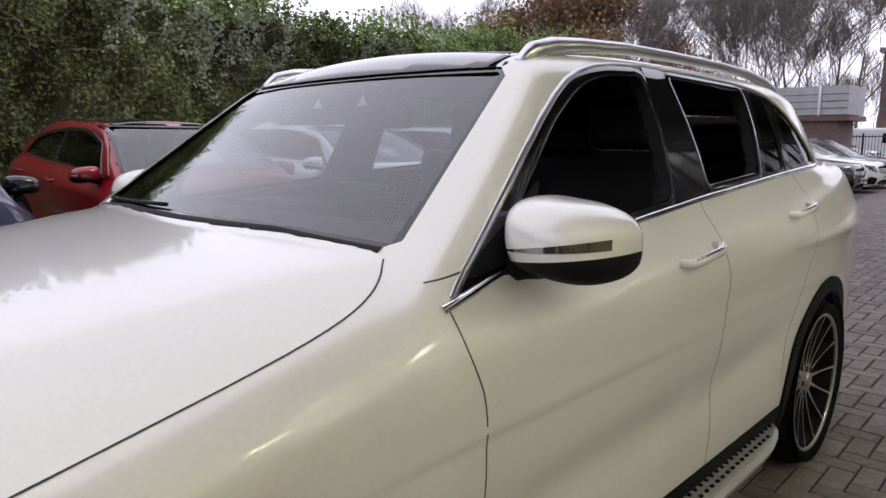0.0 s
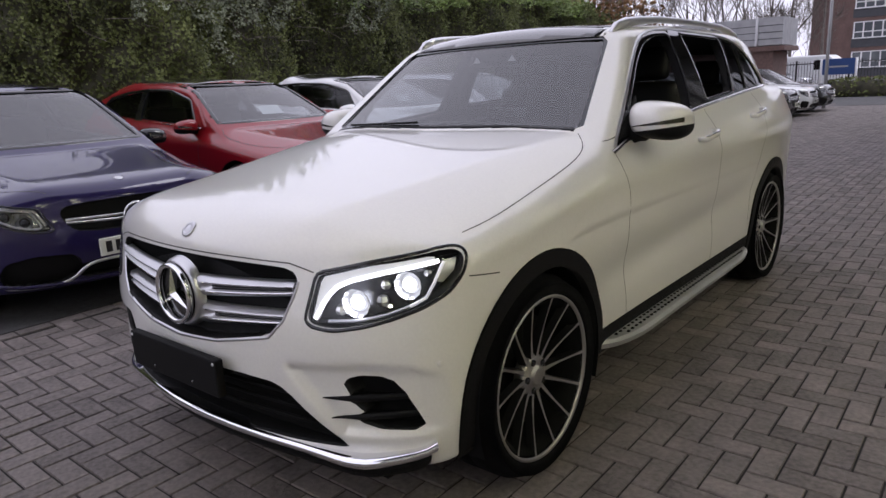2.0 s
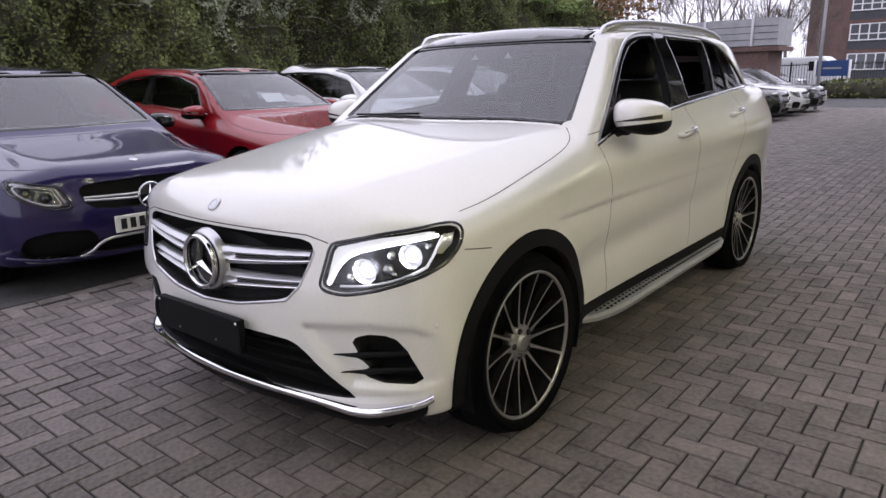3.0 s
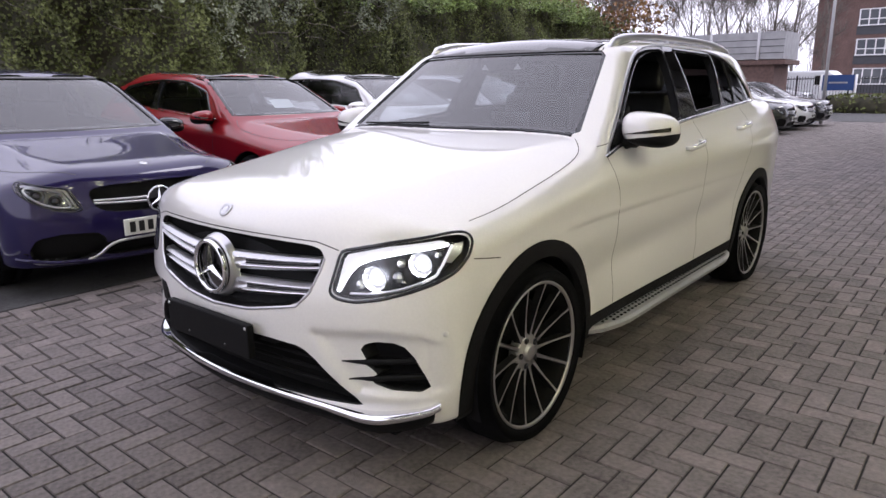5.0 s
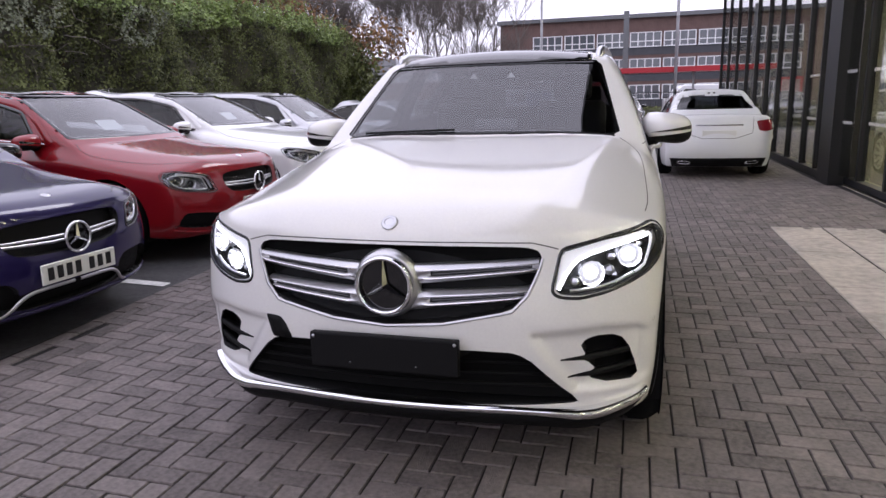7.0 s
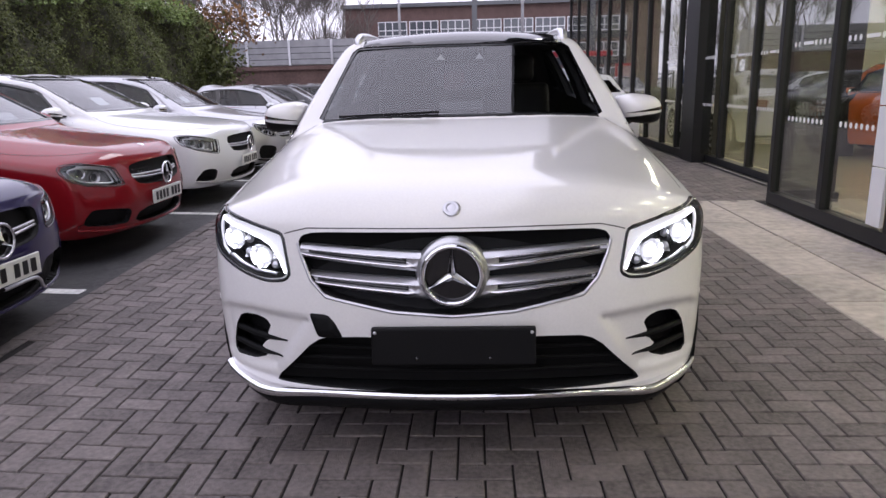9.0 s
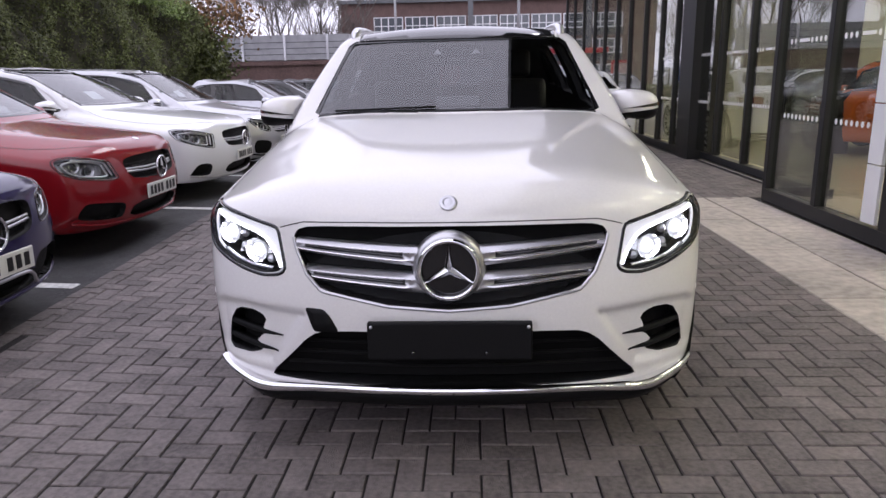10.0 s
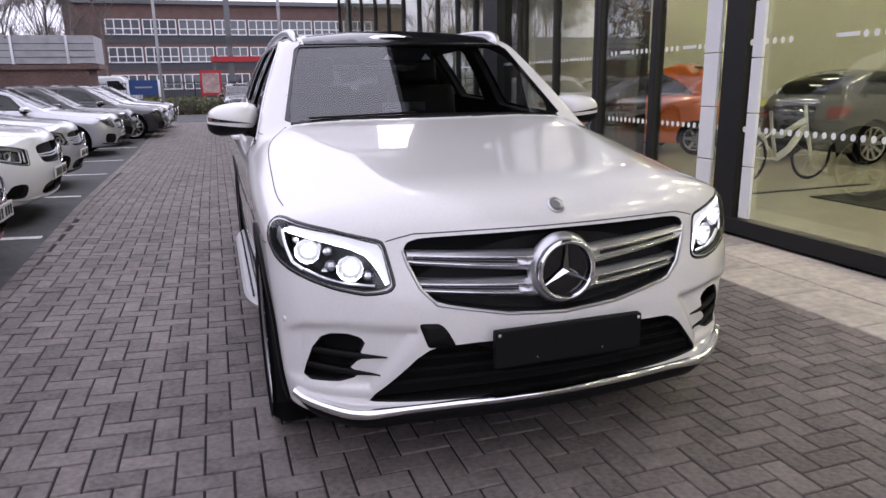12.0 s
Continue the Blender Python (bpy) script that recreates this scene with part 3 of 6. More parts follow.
def wheel(parent, m, radius, rim, width, spokes, face, label="", twin=False):
    """A road wheel with its axle along x and its outer face towards +x."""
    h = width / 2
    ty = [(rim - 0.01, -h + 0.01), (rim + 0.012, -h), (rim + 0.05, -h - 0.012), (radius - 0.035, -h - 0.008), (radius - 0.012, -h + 0.022), (radius, -h + 0.05),
                         (radius, -0.01), (radius - 0.008, -0.008), (radius - 0.008, 0.008), (radius, 0.01), (radius, h - 0.05), (radius - 0.012, h - 0.022), (radius - 0.035, h + 0.008), (rim + 0.05, h + 0.012), (rim + 0.012, h), (rim - 0.01, h - 0.01)]
    vs, fs = lathe(ty, 64)
    ob = link_mesh("wheel", vs, fs, RUBBER, parent, label or "black road tyre on an alloy rim")
    ob.matrix_basis = m
    vs, fs = lathe([(rim - 0.012, -h + 0.01), (rim - 0.03, -h + 0.05), (rim - 0.045, 0.0), (rim - 0.03, h - 0.03), (rim - 0.012, h - 0.012)], 56)
    link_mesh("rim_barrel", vs, fs, RIM_INNER if twin else RIM_DARK, ob)
    vs, fs = lathe([(rim - 0.007, h - 0.012), (rim - 0.003, h - 0.002), (rim + 0.005, h + 0.002), (rim + 0.009, h - 0.004)] if twin else [(rim - 0.014, h - 0.014), (rim - 0.004, h - 0.002), (rim + 0.008, h + 0.002), (rim + 0.012, h - 0.004)], 64)
    link_mesh("rim_lip", vs, fs, face, ob)
    # spokes: dished blades from the hub to the rim
    for i in range(spokes):
        a = 2 * math.pi * i / spokes
        vs, fs = [], []
        n = 7
        for j in range(n):
            t = j / (n - 1)
            r = 0.055 + (rim - 0.062) * t
            o = h - 0.045 + 0.038 * t ** 1.5
            wd = (0.0088 - 0.0048 * min(1, t * 2.2) + 0.002 * max(0, t - 0.8) * 5) if twin else (0.030 - 0.006 * t)
            sk = 0.0
            for du, dd in ((-wd - 0.004, -0.03), (-wd, 0.0), (wd, 0.0), (wd + 0.004, -0.03)):
                ca, sa = math.cos(a + sk), math.sin(a + sk)
                vs.append((o + dd, r * ca - du * sa, r * sa + du * ca))
        for j in range(n - 1):
            for q in range(3):
                fs.append((j * 4 + q, (j + 1) * 4 + q, (j + 1) * 4 + q + 1, j * 4 + q + 1))
        link_mesh("spoke", vs, fs, [face, RIM_DARK], ob, "", False, [1 if k % 3 != 1 else 0 for k in range(len(fs))])
    vs, fs = lathe([(0.078, h - 0.085), (0.076, h - 0.050), (0.070, h - 0.044), (0.040, h - 0.041), (0.036, h - 0.041), (0.034, h - 0.030), (0.026, h - 0.028), (0.001, h - 0.028)], 40)
    link_mesh("hub", vs, fs, face, ob)
    for i in range(5):
        a = 2 * math.pi * (i + 0.5) / 5
        vs, fs = lathe([(0.0125, h - 0.05), (0.0125, h - 0.037), (0.006, h - 0.0365), (0.0005, h - 0.0365)], 10)
        vs = [(x, y + 0.055 * math.cos(a), z + 0.055 * math.sin(a)) for x, y, z in vs]
        link_mesh("wheel_bolt", vs, fs, GLOSS_BLACK, ob)
    # the SUV's disc is coloured black for the shade behind its spokes
    vs, fs = lathe([(0.02, -0.02), (rim - 0.075, -0.02), (rim - 0.075, 0.01), (0.02, 0.01)], 40)
    link_mesh("brake_disc", vs, fs, RIM_INNER if twin else DISC, ob)
    return ob


def emblem(parent, y, z, r, x=0.0, sign=1, disc=True, dep=0.02):
    """A chrome ring with a three-armed badge in it, its face towards -y (sign 1) or +y."""
    vs, fs = [], []
    n, m = 40, 8
    t = r * 0.085
    for i in range(n):
        a = 2 * math.pi * i / n
        for j in range(m):
            b = 2 * math.pi * j / m
            rr = r - t + t * math.cos(b)
            vs.append((x + rr * math.cos(a), y - sign * (dep + t * 1.3 * math.sin(b)), z + rr * math.sin(a)))
    for i in range(n):
        for j in range(m):
            fs.append((i * m + j, i * m + (j + 1) % m, ((i + 1) % n) * m + (j + 1) % m, ((i + 1) % n) * m + j))
    ob = link_mesh("grille_emblem", vs, fs, CHROME, parent, "chrome ring emblem with three arms")
    vs, fs = [], []
    for k in range(3):
        a = math.pi / 2 + 2 * math.pi * k / 3
        o = len(vs)
        for aa, rr, d in ((a, r * 0.95, 0.0), (a + math.pi / 3, r * 0.15, 0.0), (a, 0.0, r * 0.16), (a - math.pi / 3, r * 0.15, 0.0)):
            vs.append((x + rr * math.cos(aa), y - sign * (dep + d), z + rr * math.sin(aa)))
        fs += [(o, o + 1, o + 2), (o, o + 2, o + 3), (o, o + 3, o + 1)]
    link_mesh("emblem_star", vs, fs, CHROME, ob, "", False)
    if disc:
        vs = [(x, y - sign * dep * 0.6, z)] + [(x + r * 0.9 * math.cos(2 * math.pi * i / 32), y - sign * dep * 0.5, z + r * 0.9 * math.sin(2 * math.pi * i / 32)) for i in range(32)]
        link_mesh("emblem_disc", vs, [(0, 1 + (i + 1) % 32, 1 + i) for i in range(32)], GLOSS_BLACK, ob)
    return ob


def rounded_box(name, c, s, material, parent, label="", bevel=None, tilt=0.0):
    bm = bm_box(-s[0] / 2, -s[1] / 2, -s[2] / 2, s[0] / 2, s[1] / 2, s[2] / 2, bevel or min(s) * 0.3, 3)
    ob = part(name, bm, material, parent, label, True)
    ob.matrix_basis = pose(*c, tilt)
    return ob


def seat(parent, x, y, z):
    ob = rounded_box("seat", (x, y - 0.02, z), (0.50, 0.52, 0.18), LEATHER, parent, "black leather seat")
    rounded_box("seat_back", (0, 0.30, 0.36), (0.48, 0.16, 0.66), LEATHER, ob, "", 0.06, -14)
    rounded_box("headrest", (0, 0.44, 0.79), (0.27, 0.10, 0.19), LEATHER, ob, "", 0.045, -8)
    for s in (-1, 1):
        vs, fs = tube([(s * 0.06, 0.40, 0.60), (s * 0.06, 0.43, 0.75)], 0.006)
        link_mesh("headrest_post", vs, fs, CHROME, ob)
    return ob


def mirror_solid(cx, cy, cz, sx, sy, sz):
    def f(x, y, z):
        u, v, w = (x - cx) / sx, (y - cy) / sy, (z - cz) / sz
        w = w + 0.18 * u
        v = v - 0.25 * u * u
        return ((np.abs(u) ** 2.8 + np.abs(v) ** 2.4 + np.abs(w) ** 2.8) ** (1 / 2.6) - 1) * min(sx, sy, sz)
    return f


def door_mirror(parent, paint, cx, cy, cz, sx=0.125, sy=0.085, sz=0.085, foot=(0.86, 0.80, 1.14), res=0.008):
    f = mirror_solid(cx, cy, cz, sx, sy, sz)
    p, fs, g = skin(f, (cx - sx - 0.03, cy - sy - 0.04, cz - sz - 0.04), (cx + sx + 0.03, cy + sy + 0.08, cz + sz + 0.04), res, 4, False)
    hh = p[:, 2] - (cz - sz * 0.42 + 0.12 * (p[:, 0] - cx))
    k = np.abs(hh) < res * 0.62
    p[k, 2] -= hh[k]
    c = p[fs].mean(1)
    low = c[:, 2] < cz - sz * 0.42 + 0.12 * (c[:, 0] - cx)
    back = c[:, 1] > cy + sy * 0.62
    for s in (1, -1):
        vs, ff, ns = (p, fs, g) if s == 1 else mirrored(p, fs, g)
        ob = link_mesh("door_mirror", vs, ff, [paint, PLASTIC, CHROME], parent, "painted door mirror with a black lower shell", True, np.where(back, 2, np.where(low, 1, 0)), ns)
        a = np.array(foot)
        vs, ff = tube([(a[0] - 0.02, a[1] + 0.02, a[2]), (a[0] + 0.04, a[1], a[2] + 0.01), (cx - sx * 0.45, cy, cz - sz * 0.72)], [0.045, 0.036, 0.032], 10)
        if s == -1:
            vs, ff, _ = mirrored(vs, ff)
        link_mesh("mirror_foot", vs, ff, PLASTIC, ob)
        # turn repeater strip on the shell's front
        pts = [(cx - sx * 0.62 + t * sx * 1.54, cz - sz * 0.24 + 0.022 * t) for t in np.linspace(0, 1, 14)]
        q, n = project(f, [(a_, b_) for a_, b_ in pts], "f")
        vs, ff = [], []
        for i in range(14):
            hh = 0.001 + 0.009 * i / 13
            for d in (-hh, hh):
                vs.append(tuple(q[i] + n[i] * 0.003 + np.array([0, 0, d])))
        ff = [(2 * i, 2 * i + 2, 2 * i + 3, 2 * i + 1) for i in range(13)]
        ff = [tuple(reversed(t)) for t in ff]
        if s == -1:
            vs, ff, _ = mirrored(vs, ff)
        link_mesh("turn_repeater", vs, ff, AMBER, ob)


# ---- the white SUV ----
def white_suv():
    car = empty("suv", pose(0, 0, 0), "pearl white SUV with lit headlights and black wheel arches", "car")
    shape = car_shape(y0=-0.825, y1=3.82, wb=2.873, w=0.938, zn=0.955, yc=0.62, zc=1.172, yrf=1.19, zr=1.678, yrr=3.25, yd=3.66, zdeck=1.12,
                      belt0=1.105, belt1=1.285, arch=0.405, hub=0.366, sill=0.27, wr=0.62, slope_r=0.62, wg=0.872, chin=0.03, zh=1.198, taper=0.34)
    smooth_outer, cabin, arches = shape
    brow = [(0.50, 0.585), (0.60, 0.592), (0.72, 0.600), (0.83, 0.590), (0.95, 0.54), (0.95, 0.40), (0.84, 0.385), (0.72, 0.380), (0.64, 0.385), (0.60, 0.44)]

    def outer(x, y, z):
        """The skin with the hollows round the bumper vents."""
        f = smooth_outer(x, y, z)
        fr, xr, yr, zr_ = f.ravel(), np.abs(x).ravel(), y.ravel(), z.ravel()
        k = np.nonzero((yr < -0.3) & (xr > 0.45) & (zr_ < 0.65) & (np.abs(fr) < 0.2))[0]
        if len(k):
            d = poly_dist(xr[k], zr_[k], brow)
            fr = fr.copy()
            fr[k] += 0.022 / (1 + np.exp(np.clip(d / 0.007, -30, 30))) * np.clip((0.90 - xr[k]) / 0.06, 0, 1)
        return fr.reshape(f.shape)
    shape = (outer, cabin, arches)
    grille = rounded([(0, 0.888), (0.40, 0.886), (0.50, 0.880), (0.528, 0.85), (0.512, 0.80), (0.482, 0.727), (0.43, 0.672), (0.20, 0.628), (0, 0.615), (-0.1, 0.615), (-0.1, 0.888)], 1)
    intake = rounded([(0, 0.540), (0.41, 0.537), (0.48, 0.514), (0.56, 0.43), (0.655, 0.335), (0.62, 0.325), (0, 0.325), (-0.1, 0.325), (-0.1, 0.54)], 1)
    vent = [(0.650, 0.547), (0.672, 0.562), (0.705, 0.572), (0.755, 0.570), (0.785, 0.556), (0.812, 0.515), (0.832, 0.45), (0.842, 0.405), (0.822, 0.390), (0.736, 0.394), (0.690, 0.412), (0.672, 0.432), (0.70, 0.452), (0.680, 0.475), (0.655, 0.490), (0.668, 0.508)]
    # the headlight's outline round the front corner
    lamp_out = tight([(0.002, 0.874), (-0.044, 0.735), (-0.022, 0.716), (0.043, 0.709), (0.138, 0.724), (0.232, 0.748), (0.318, 0.776), (0.386, 0.808), (0.428, 0.855), (0.441, 0.898), (0.432, 0.919), (0.406, 0.930), (0.360, 0.931), (0.180, 0.909)], 0.02)
    windscreen = [(-0.1, 1.203), (0.40, 1.198), (0.70, 1.180), (0.735, 1.195), (0.617, 1.545), (0.58, 1.572), (-0.1, 1.584)]
    win_f = tight([(0.80, 1.150), (1.62, 1.212), (1.67, 1.40), (1.72, 1.596), (1.48, 1.584), (1.30, 1.540), (1.13, 1.45), (0.93, 1.30)], 0.05)
    win_r = tight([(1.85, 1.236), (2.33, 1.262), (2.42, 1.42), (2.49, 1.584), (1.87, 1.598), (1.86, 1.42)], 0.03)
    win_d = tight([(2.39, 1.268), (2.60, 1.279), (2.665, 1.42), (2.70, 1.552), (2.55, 1.578), (2.475, 1.42)], 0.03)
    win_q = tight([(2.66, 1.284), (3.02, 1.300), (2.93, 1.44), (2.84, 1.515), (2.76, 1.54), (2.72, 1.43)], 0.03)
    rear_win = [(-0.1, 1.20), (0.62, 1.20), (0.50, 1.50), (-0.1, 1.53)]
    lamp_in = [(0.20 + (a - 0.20) * 0.965, 0.83 + (b - 0.83) * 0.93) for a, b in lamp_out]
    body = car_body("body", shape, [(grille, "d", 0.055), (intake, "d", 0.085), (vent, "d", 0.07), (lamp_in, "q", 0.10), (windscreen, "f", 1.35), (win_f, "x", 0.45), (win_r, "x", 0.45), (win_d, "x", 0.45), (win_q, "x", 0.45), (rear_win, "r", 2.9)],
                    (-1.02, -0.95, 0.2), (1.02, 3.92, 1.72), 0.0140, PAINT_WHITE, car, "pearl white painted body shell",
                    [(0.655, 1.108), (0.80, 1.128), (1.42, 1.186), (1.78, 1.213), (2.62, 1.262), (3.05, 1.286), (2.93, 1.468), (2.80, 1.553), (2.62, 1.59), (2.40, 1.606), (1.8, 1.618), (1.48, 1.602), (1.30, 1.558), (1.137, 1.473), (0.92, 1.323)])
    # glazing
    link_mesh("windscreen", *patch(outer, rounded([(-0.745, 1.172), (-0.40, 1.188), (0.40, 1.188), (0.745, 1.172), (0.628, 1.550), (0.58, 1.580), (-0.58, 1.580), (-0.628, 1.550)], 0), "f", -0.008, 0.05, 0)[:2], WINDSCREEN, car, "clear windscreen")
    vs, fs, ns = ribbon(outer, rounded([(-0.735, 1.187), (-0.7, 1.184), (-0.4, 1.203), (0.4, 1.203), (0.7, 1.184), (0.735, 1.187), (0.614, 1.552), (0.57, 1.574), (-0.57, 1.574), (-0.614, 1.552)], 1), "f", 0.026, -0.004, 0.03, True)
    link_mesh("windscreen_edge", vs, fs, GLOSS_BLACK, car, "black glass edge")
    both("rear_quarter_glass", patch(outer, win_q, "x", -0.006, 0.05, 0), DARK_GLASS, car)
    both("door_quarter_glass", patch(outer, win_d, "x", -0.006, 0.05, 0), DARK_GLASS, car)
    vs, fs, ns = patch(outer, win_r, "x", -0.012, 0.05, 0)
    both("rear_side_glass", (vs, fs, ns), SIDE_GLASS, car, "", (-1,))
    both("front_side_glass", patch(outer, win_f, "x", -0.012, 0.05, 0), SIDE_GLASS, car, "", (-1,))
    link_mesh("rear_window", *patch(outer, [(-0.64, 1.19), (0.64, 1.19), (0.51, 1.52), (-0.51, 1.52)], "r", -0.004, 0.05, 0)[:2], DARK_GLASS, car)
    both("window_seal", ribbon(outer, win_f, "x", 0.036, 0.002, 0.03, True, 0.003), GLOSS_BLACK, car)
    both("window_seal", ribbon(outer, win_r, "x", 0.030, 0.002, 0.03, True, 0.003), GLOSS_BLACK, car)
    link_mesh("cowl_panel", *ribbon(outer, [(-0.71, 1.177), (-0.4, 1.196), (0.4, 1.196), (0.71, 1.177)], "f", 0.026, 0.002, 0.03, False, 0.004)[:2], PLASTIC, car, "black plastic cowl under the windscreen")
    # pillars in gloss black between the side windows, chrome line round them
    pillar = [(1.605, 1.205), (1.835, 1.226), (1.845, 1.42), (1.855, 1.61), (1.725, 1.608), (1.665, 1.40)]
    both("centre_pillar_cover", patch(outer, pillar, "x", 0.003, 0.04, 0.01), GLOSS_BLACK, car)
    both("rear_pillar_cover", patch(outer, [(2.60, 1.272), (2.655, 1.276), (2.72, 1.43), (2.75, 1.55), (2.705, 1.56), (2.665, 1.42)], "x", 0.003, 0.04, 0.01), GLOSS_BLACK, car)
    both("mirror_sail", patch(outer, [(0.655, 1.125), (0.90, 1.155), (0.99, 1.30), (0.90, 1.25)], "x", 0.004, 0.04, 0.012), PLASTIC, car)
    both("window_line_trim", ribbon(outer, [(0.605, 1.09), (0.80, 1.128), (1.42, 1.186), (1.78, 1.213), (2.62, 1.262), (3.04, 1.283)], "x", 0.018, 0.006, 0.03, False, 0.006), CHROME, car, "polished window line strip")
    both("window_frame_trim", ribbon(outer, rounded([(0.64, 1.105), (0.92, 1.325), (1.137, 1.475), (1.30, 1.56), (1.48, 1.602), (1.8, 1.618), (2.40, 1.606), (2.62, 1.59), (2.80, 1.555), (2.93, 1.47), (3.06, 1.292)], 1, False), "x", 0.020, 0.005, 0.03, False, 0.006), ALU, car, "satin window frame strip")
    link_mesh("roof_glass", *patch(outer, rounded([(-0.53, 1.235), (0.53, 1.235), (0.54, 2.95), (-0.54, 2.95)], 0), "t", 0.002, 0.06, 0.006)[:2], ROOF_GLASS, car, "black panoramic glass roof")
    link_mesh("roof_header", *patch(outer, [(x, 1.066 + 0.216 * x * x) for x in np.linspace(-0.56, 0.56, 11)] + [(0.56, 1.232), (-0.56, 1.232)], "t", 0.0015, 0.03, 0.002)[:2], ROOF_GLASS, car)
    # roof rails
    for s in (1, -1):
        ys = [1.19, 1.24, 1.32, 1.45, 1.7, 2.0, 2.4, 2.7, 2.9, 3.02, 3.08]
        q, g = project(outer, [(0.598, y) for y in ys], "t")
        lift = [-0.012, 0.008, 0.020, 0.026, 0.030, 0.030, 0.030, 0.026, 0.018, 0.006, -0.012]
        pts = [(s * (a[0] + n[0] * h), a[1], a[2] + h) for a, n, h in zip(q, g, lift)]
        vs, fs = tube(pts, [0.018, 0.026, 0.025, 0.021, 0.018, 0.018, 0.018, 0.019, 0.02, 0.02, 0.016], 12)
        link_mesh("roof_rail", vs, fs, ALU, car, "satin aluminium roof rail")
    # panel gaps
    bonnet_edge = [(0.852, -0.345), (0.864, -0.20), (0.857, 0.03), (0.847, 0.30), (0.828, 0.45), (0.79, 0.54), (0.735, 0.60)]
    both("bonnet_gap", ribbon(outer, rounded(bonnet_edge, 2, False), "t", 0.0038, 0.0008), SEAM, car)
    link_mesh("bonnet_front_gap", *ribbon(outer, [(-0.575, 0.874), (-0.54, 0.884), (-0.49, 0.896), (-0.3, 0.899), (0.3, 0.899), (0.49, 0.896), (0.54, 0.884), (0.575, 0.874)], "f", 0.004, 0.0008)[:2], SEAM, car)
    door_f = rounded([(0.62, 1.095), (0.635, 1.0), (0.675, 0.90), (0.685, 0.75), (0.685, 0.55), (0.70, 0.385)], 2, False)
    both("front_door_gap", ribbon(outer, door_f, "x", 0.0038, 0.0008), SEAM, car)
    both("door_gap", ribbon(outer, rounded([(1.77, 1.225), (1.775, 0.9), (1.76, 0.6), (1.74, 0.385)], 2, False), "x", 0.0038, 0.0008), SEAM, car)
    both("rear_door_gap", ribbon(outer, rounded([(2.66, 1.285), (2.66, 1.05), (2.52, 0.86), (2.42, 0.70), (2.38, 0.5)], 2, False), "x", 0.0038, 0.0008), SEAM, car)
    both("bumper_gap", ribbon(outer, [(-0.41, 0.842), (-0.34, 0.830), (-0.265, 0.818)], "x", 0.004, 0.0008), SEAM, car)
    both("pillar_gap", ribbon(outer, [(0.60, 1.135), (0.74, 1.155)], "x", 0.004, 0.0008), SEAM, car)
    # black cladding round the wheels and along the sill
    for yw in (0.0, 2.873):
        ring, inner_ring = [], []
        for i in range(33):
            a = radians(-14 + 208 * i / 32)
            ring.append((yw + 0.458 * math.cos(a), 0.366 + 0.462 * math.sin(a)))
            inner_ring.append((yw + 0.398 * math.cos(a), 0.366 + 0.398 * math.sin(a)))
        both("wheel_arch_trim", patch(outer, ring + inner_ring[::-1], "x", 0.010, 0.03, 0.03), PLASTIC, car, "black plastic wheel arch trim")
        vs, fs = lathe([(0.40, 0.93), (0.40, 0.50), (0.02, 0.50)], 36)
        vs = [(x, y + yw, z + 0.366) for x, y, z in vs]
        fs = [f for f in fs if np.mean([vs[i][2] for i in f]) > 0.26]
        both("wheel_liner", (vs, fs, None), PLASTIC, car)
    both("sill_cladding", patch(outer, [(0.44, 0.29), (2.44, 0.29), (2.44, 0.395), (0.44, 0.395)], "x", 0.006, 0.05, 0.02), PLASTIC, car)
    # running boards with rubber studs
    for s in (1, -1):
        n = 30
        vs, fs = [], []
        for i in range(n + 1):
            t = i / n
            y = 0.47 + 1.93 * t
            e = min(1, 6 * t, 6 * (1 - t))
            out = 0.905 + 0.085 * math.sin(math.pi / 2 * e) ** 0.6
            for px, pz in ((0.84, 0.345), (out - 0.015, 0.338), (out, 0.326), (out - 0.006, 0.305), (0.84, 0.298)):
                vs.append((s * px, y, pz))
        for i in range(n):
            for q in range(4):
                f = (i * 5 + q, (i + 1) * 5 + q, (i + 1) * 5 + q + 1, i * 5 + q + 1)
                fs.append(f if s > 0 else f[::-1])
        board = link_mesh("running_board", vs, fs, BOARD, car, "aluminium running board with rubber studs")
        board.data.shade_flat()
        bm = bmesh.new()
        for i in range(44):
            for r in range(3):
                y = 0.56 + 0.0405 * i + (0.02 if r == 1 else 0)
                if y > 2.34:
                    continue
                x = 0.893 + 0.027 * r
                e = min(1, 6 * (y - 0.47) / 1.93, 6 * (2.4 - y) / 1.93)
                if x > 0.88 + 0.085 * math.sin(math.pi / 2 * e) ** 0.6:
                    continue
                bm_box(s * x - 0.006, y - 0.009, 0.335, s * x + 0.006, y + 0.009, 0.3445, 0.003, 1, bm)
        tagged(part("rubber_studs", bm, RUBBER, board), kind="stuff")
    # grille: gloss frame, two double louvres each side, emblem
    link_mesh("grille_back", *patch(lambda x, y, z: -0.715 - y + 0.12 * x * x, [(-0.54, 0.59), (0.54, 0.59), (0.54, 0.90), (-0.54, 0.90)], "f", 0, 0.1, 0)[:2], RIM_INNER, car)
    both("grille_frame", ribbon(outer, [(0.0, 0.613), (0.20, 0.626), (0.43, 0.670), (0.482, 0.725), (0.514, 0.80), (0.527, 0.845)], "f", 0.012, 0.002, 0.03, False, 0.006), SILVER_TRIM, car)

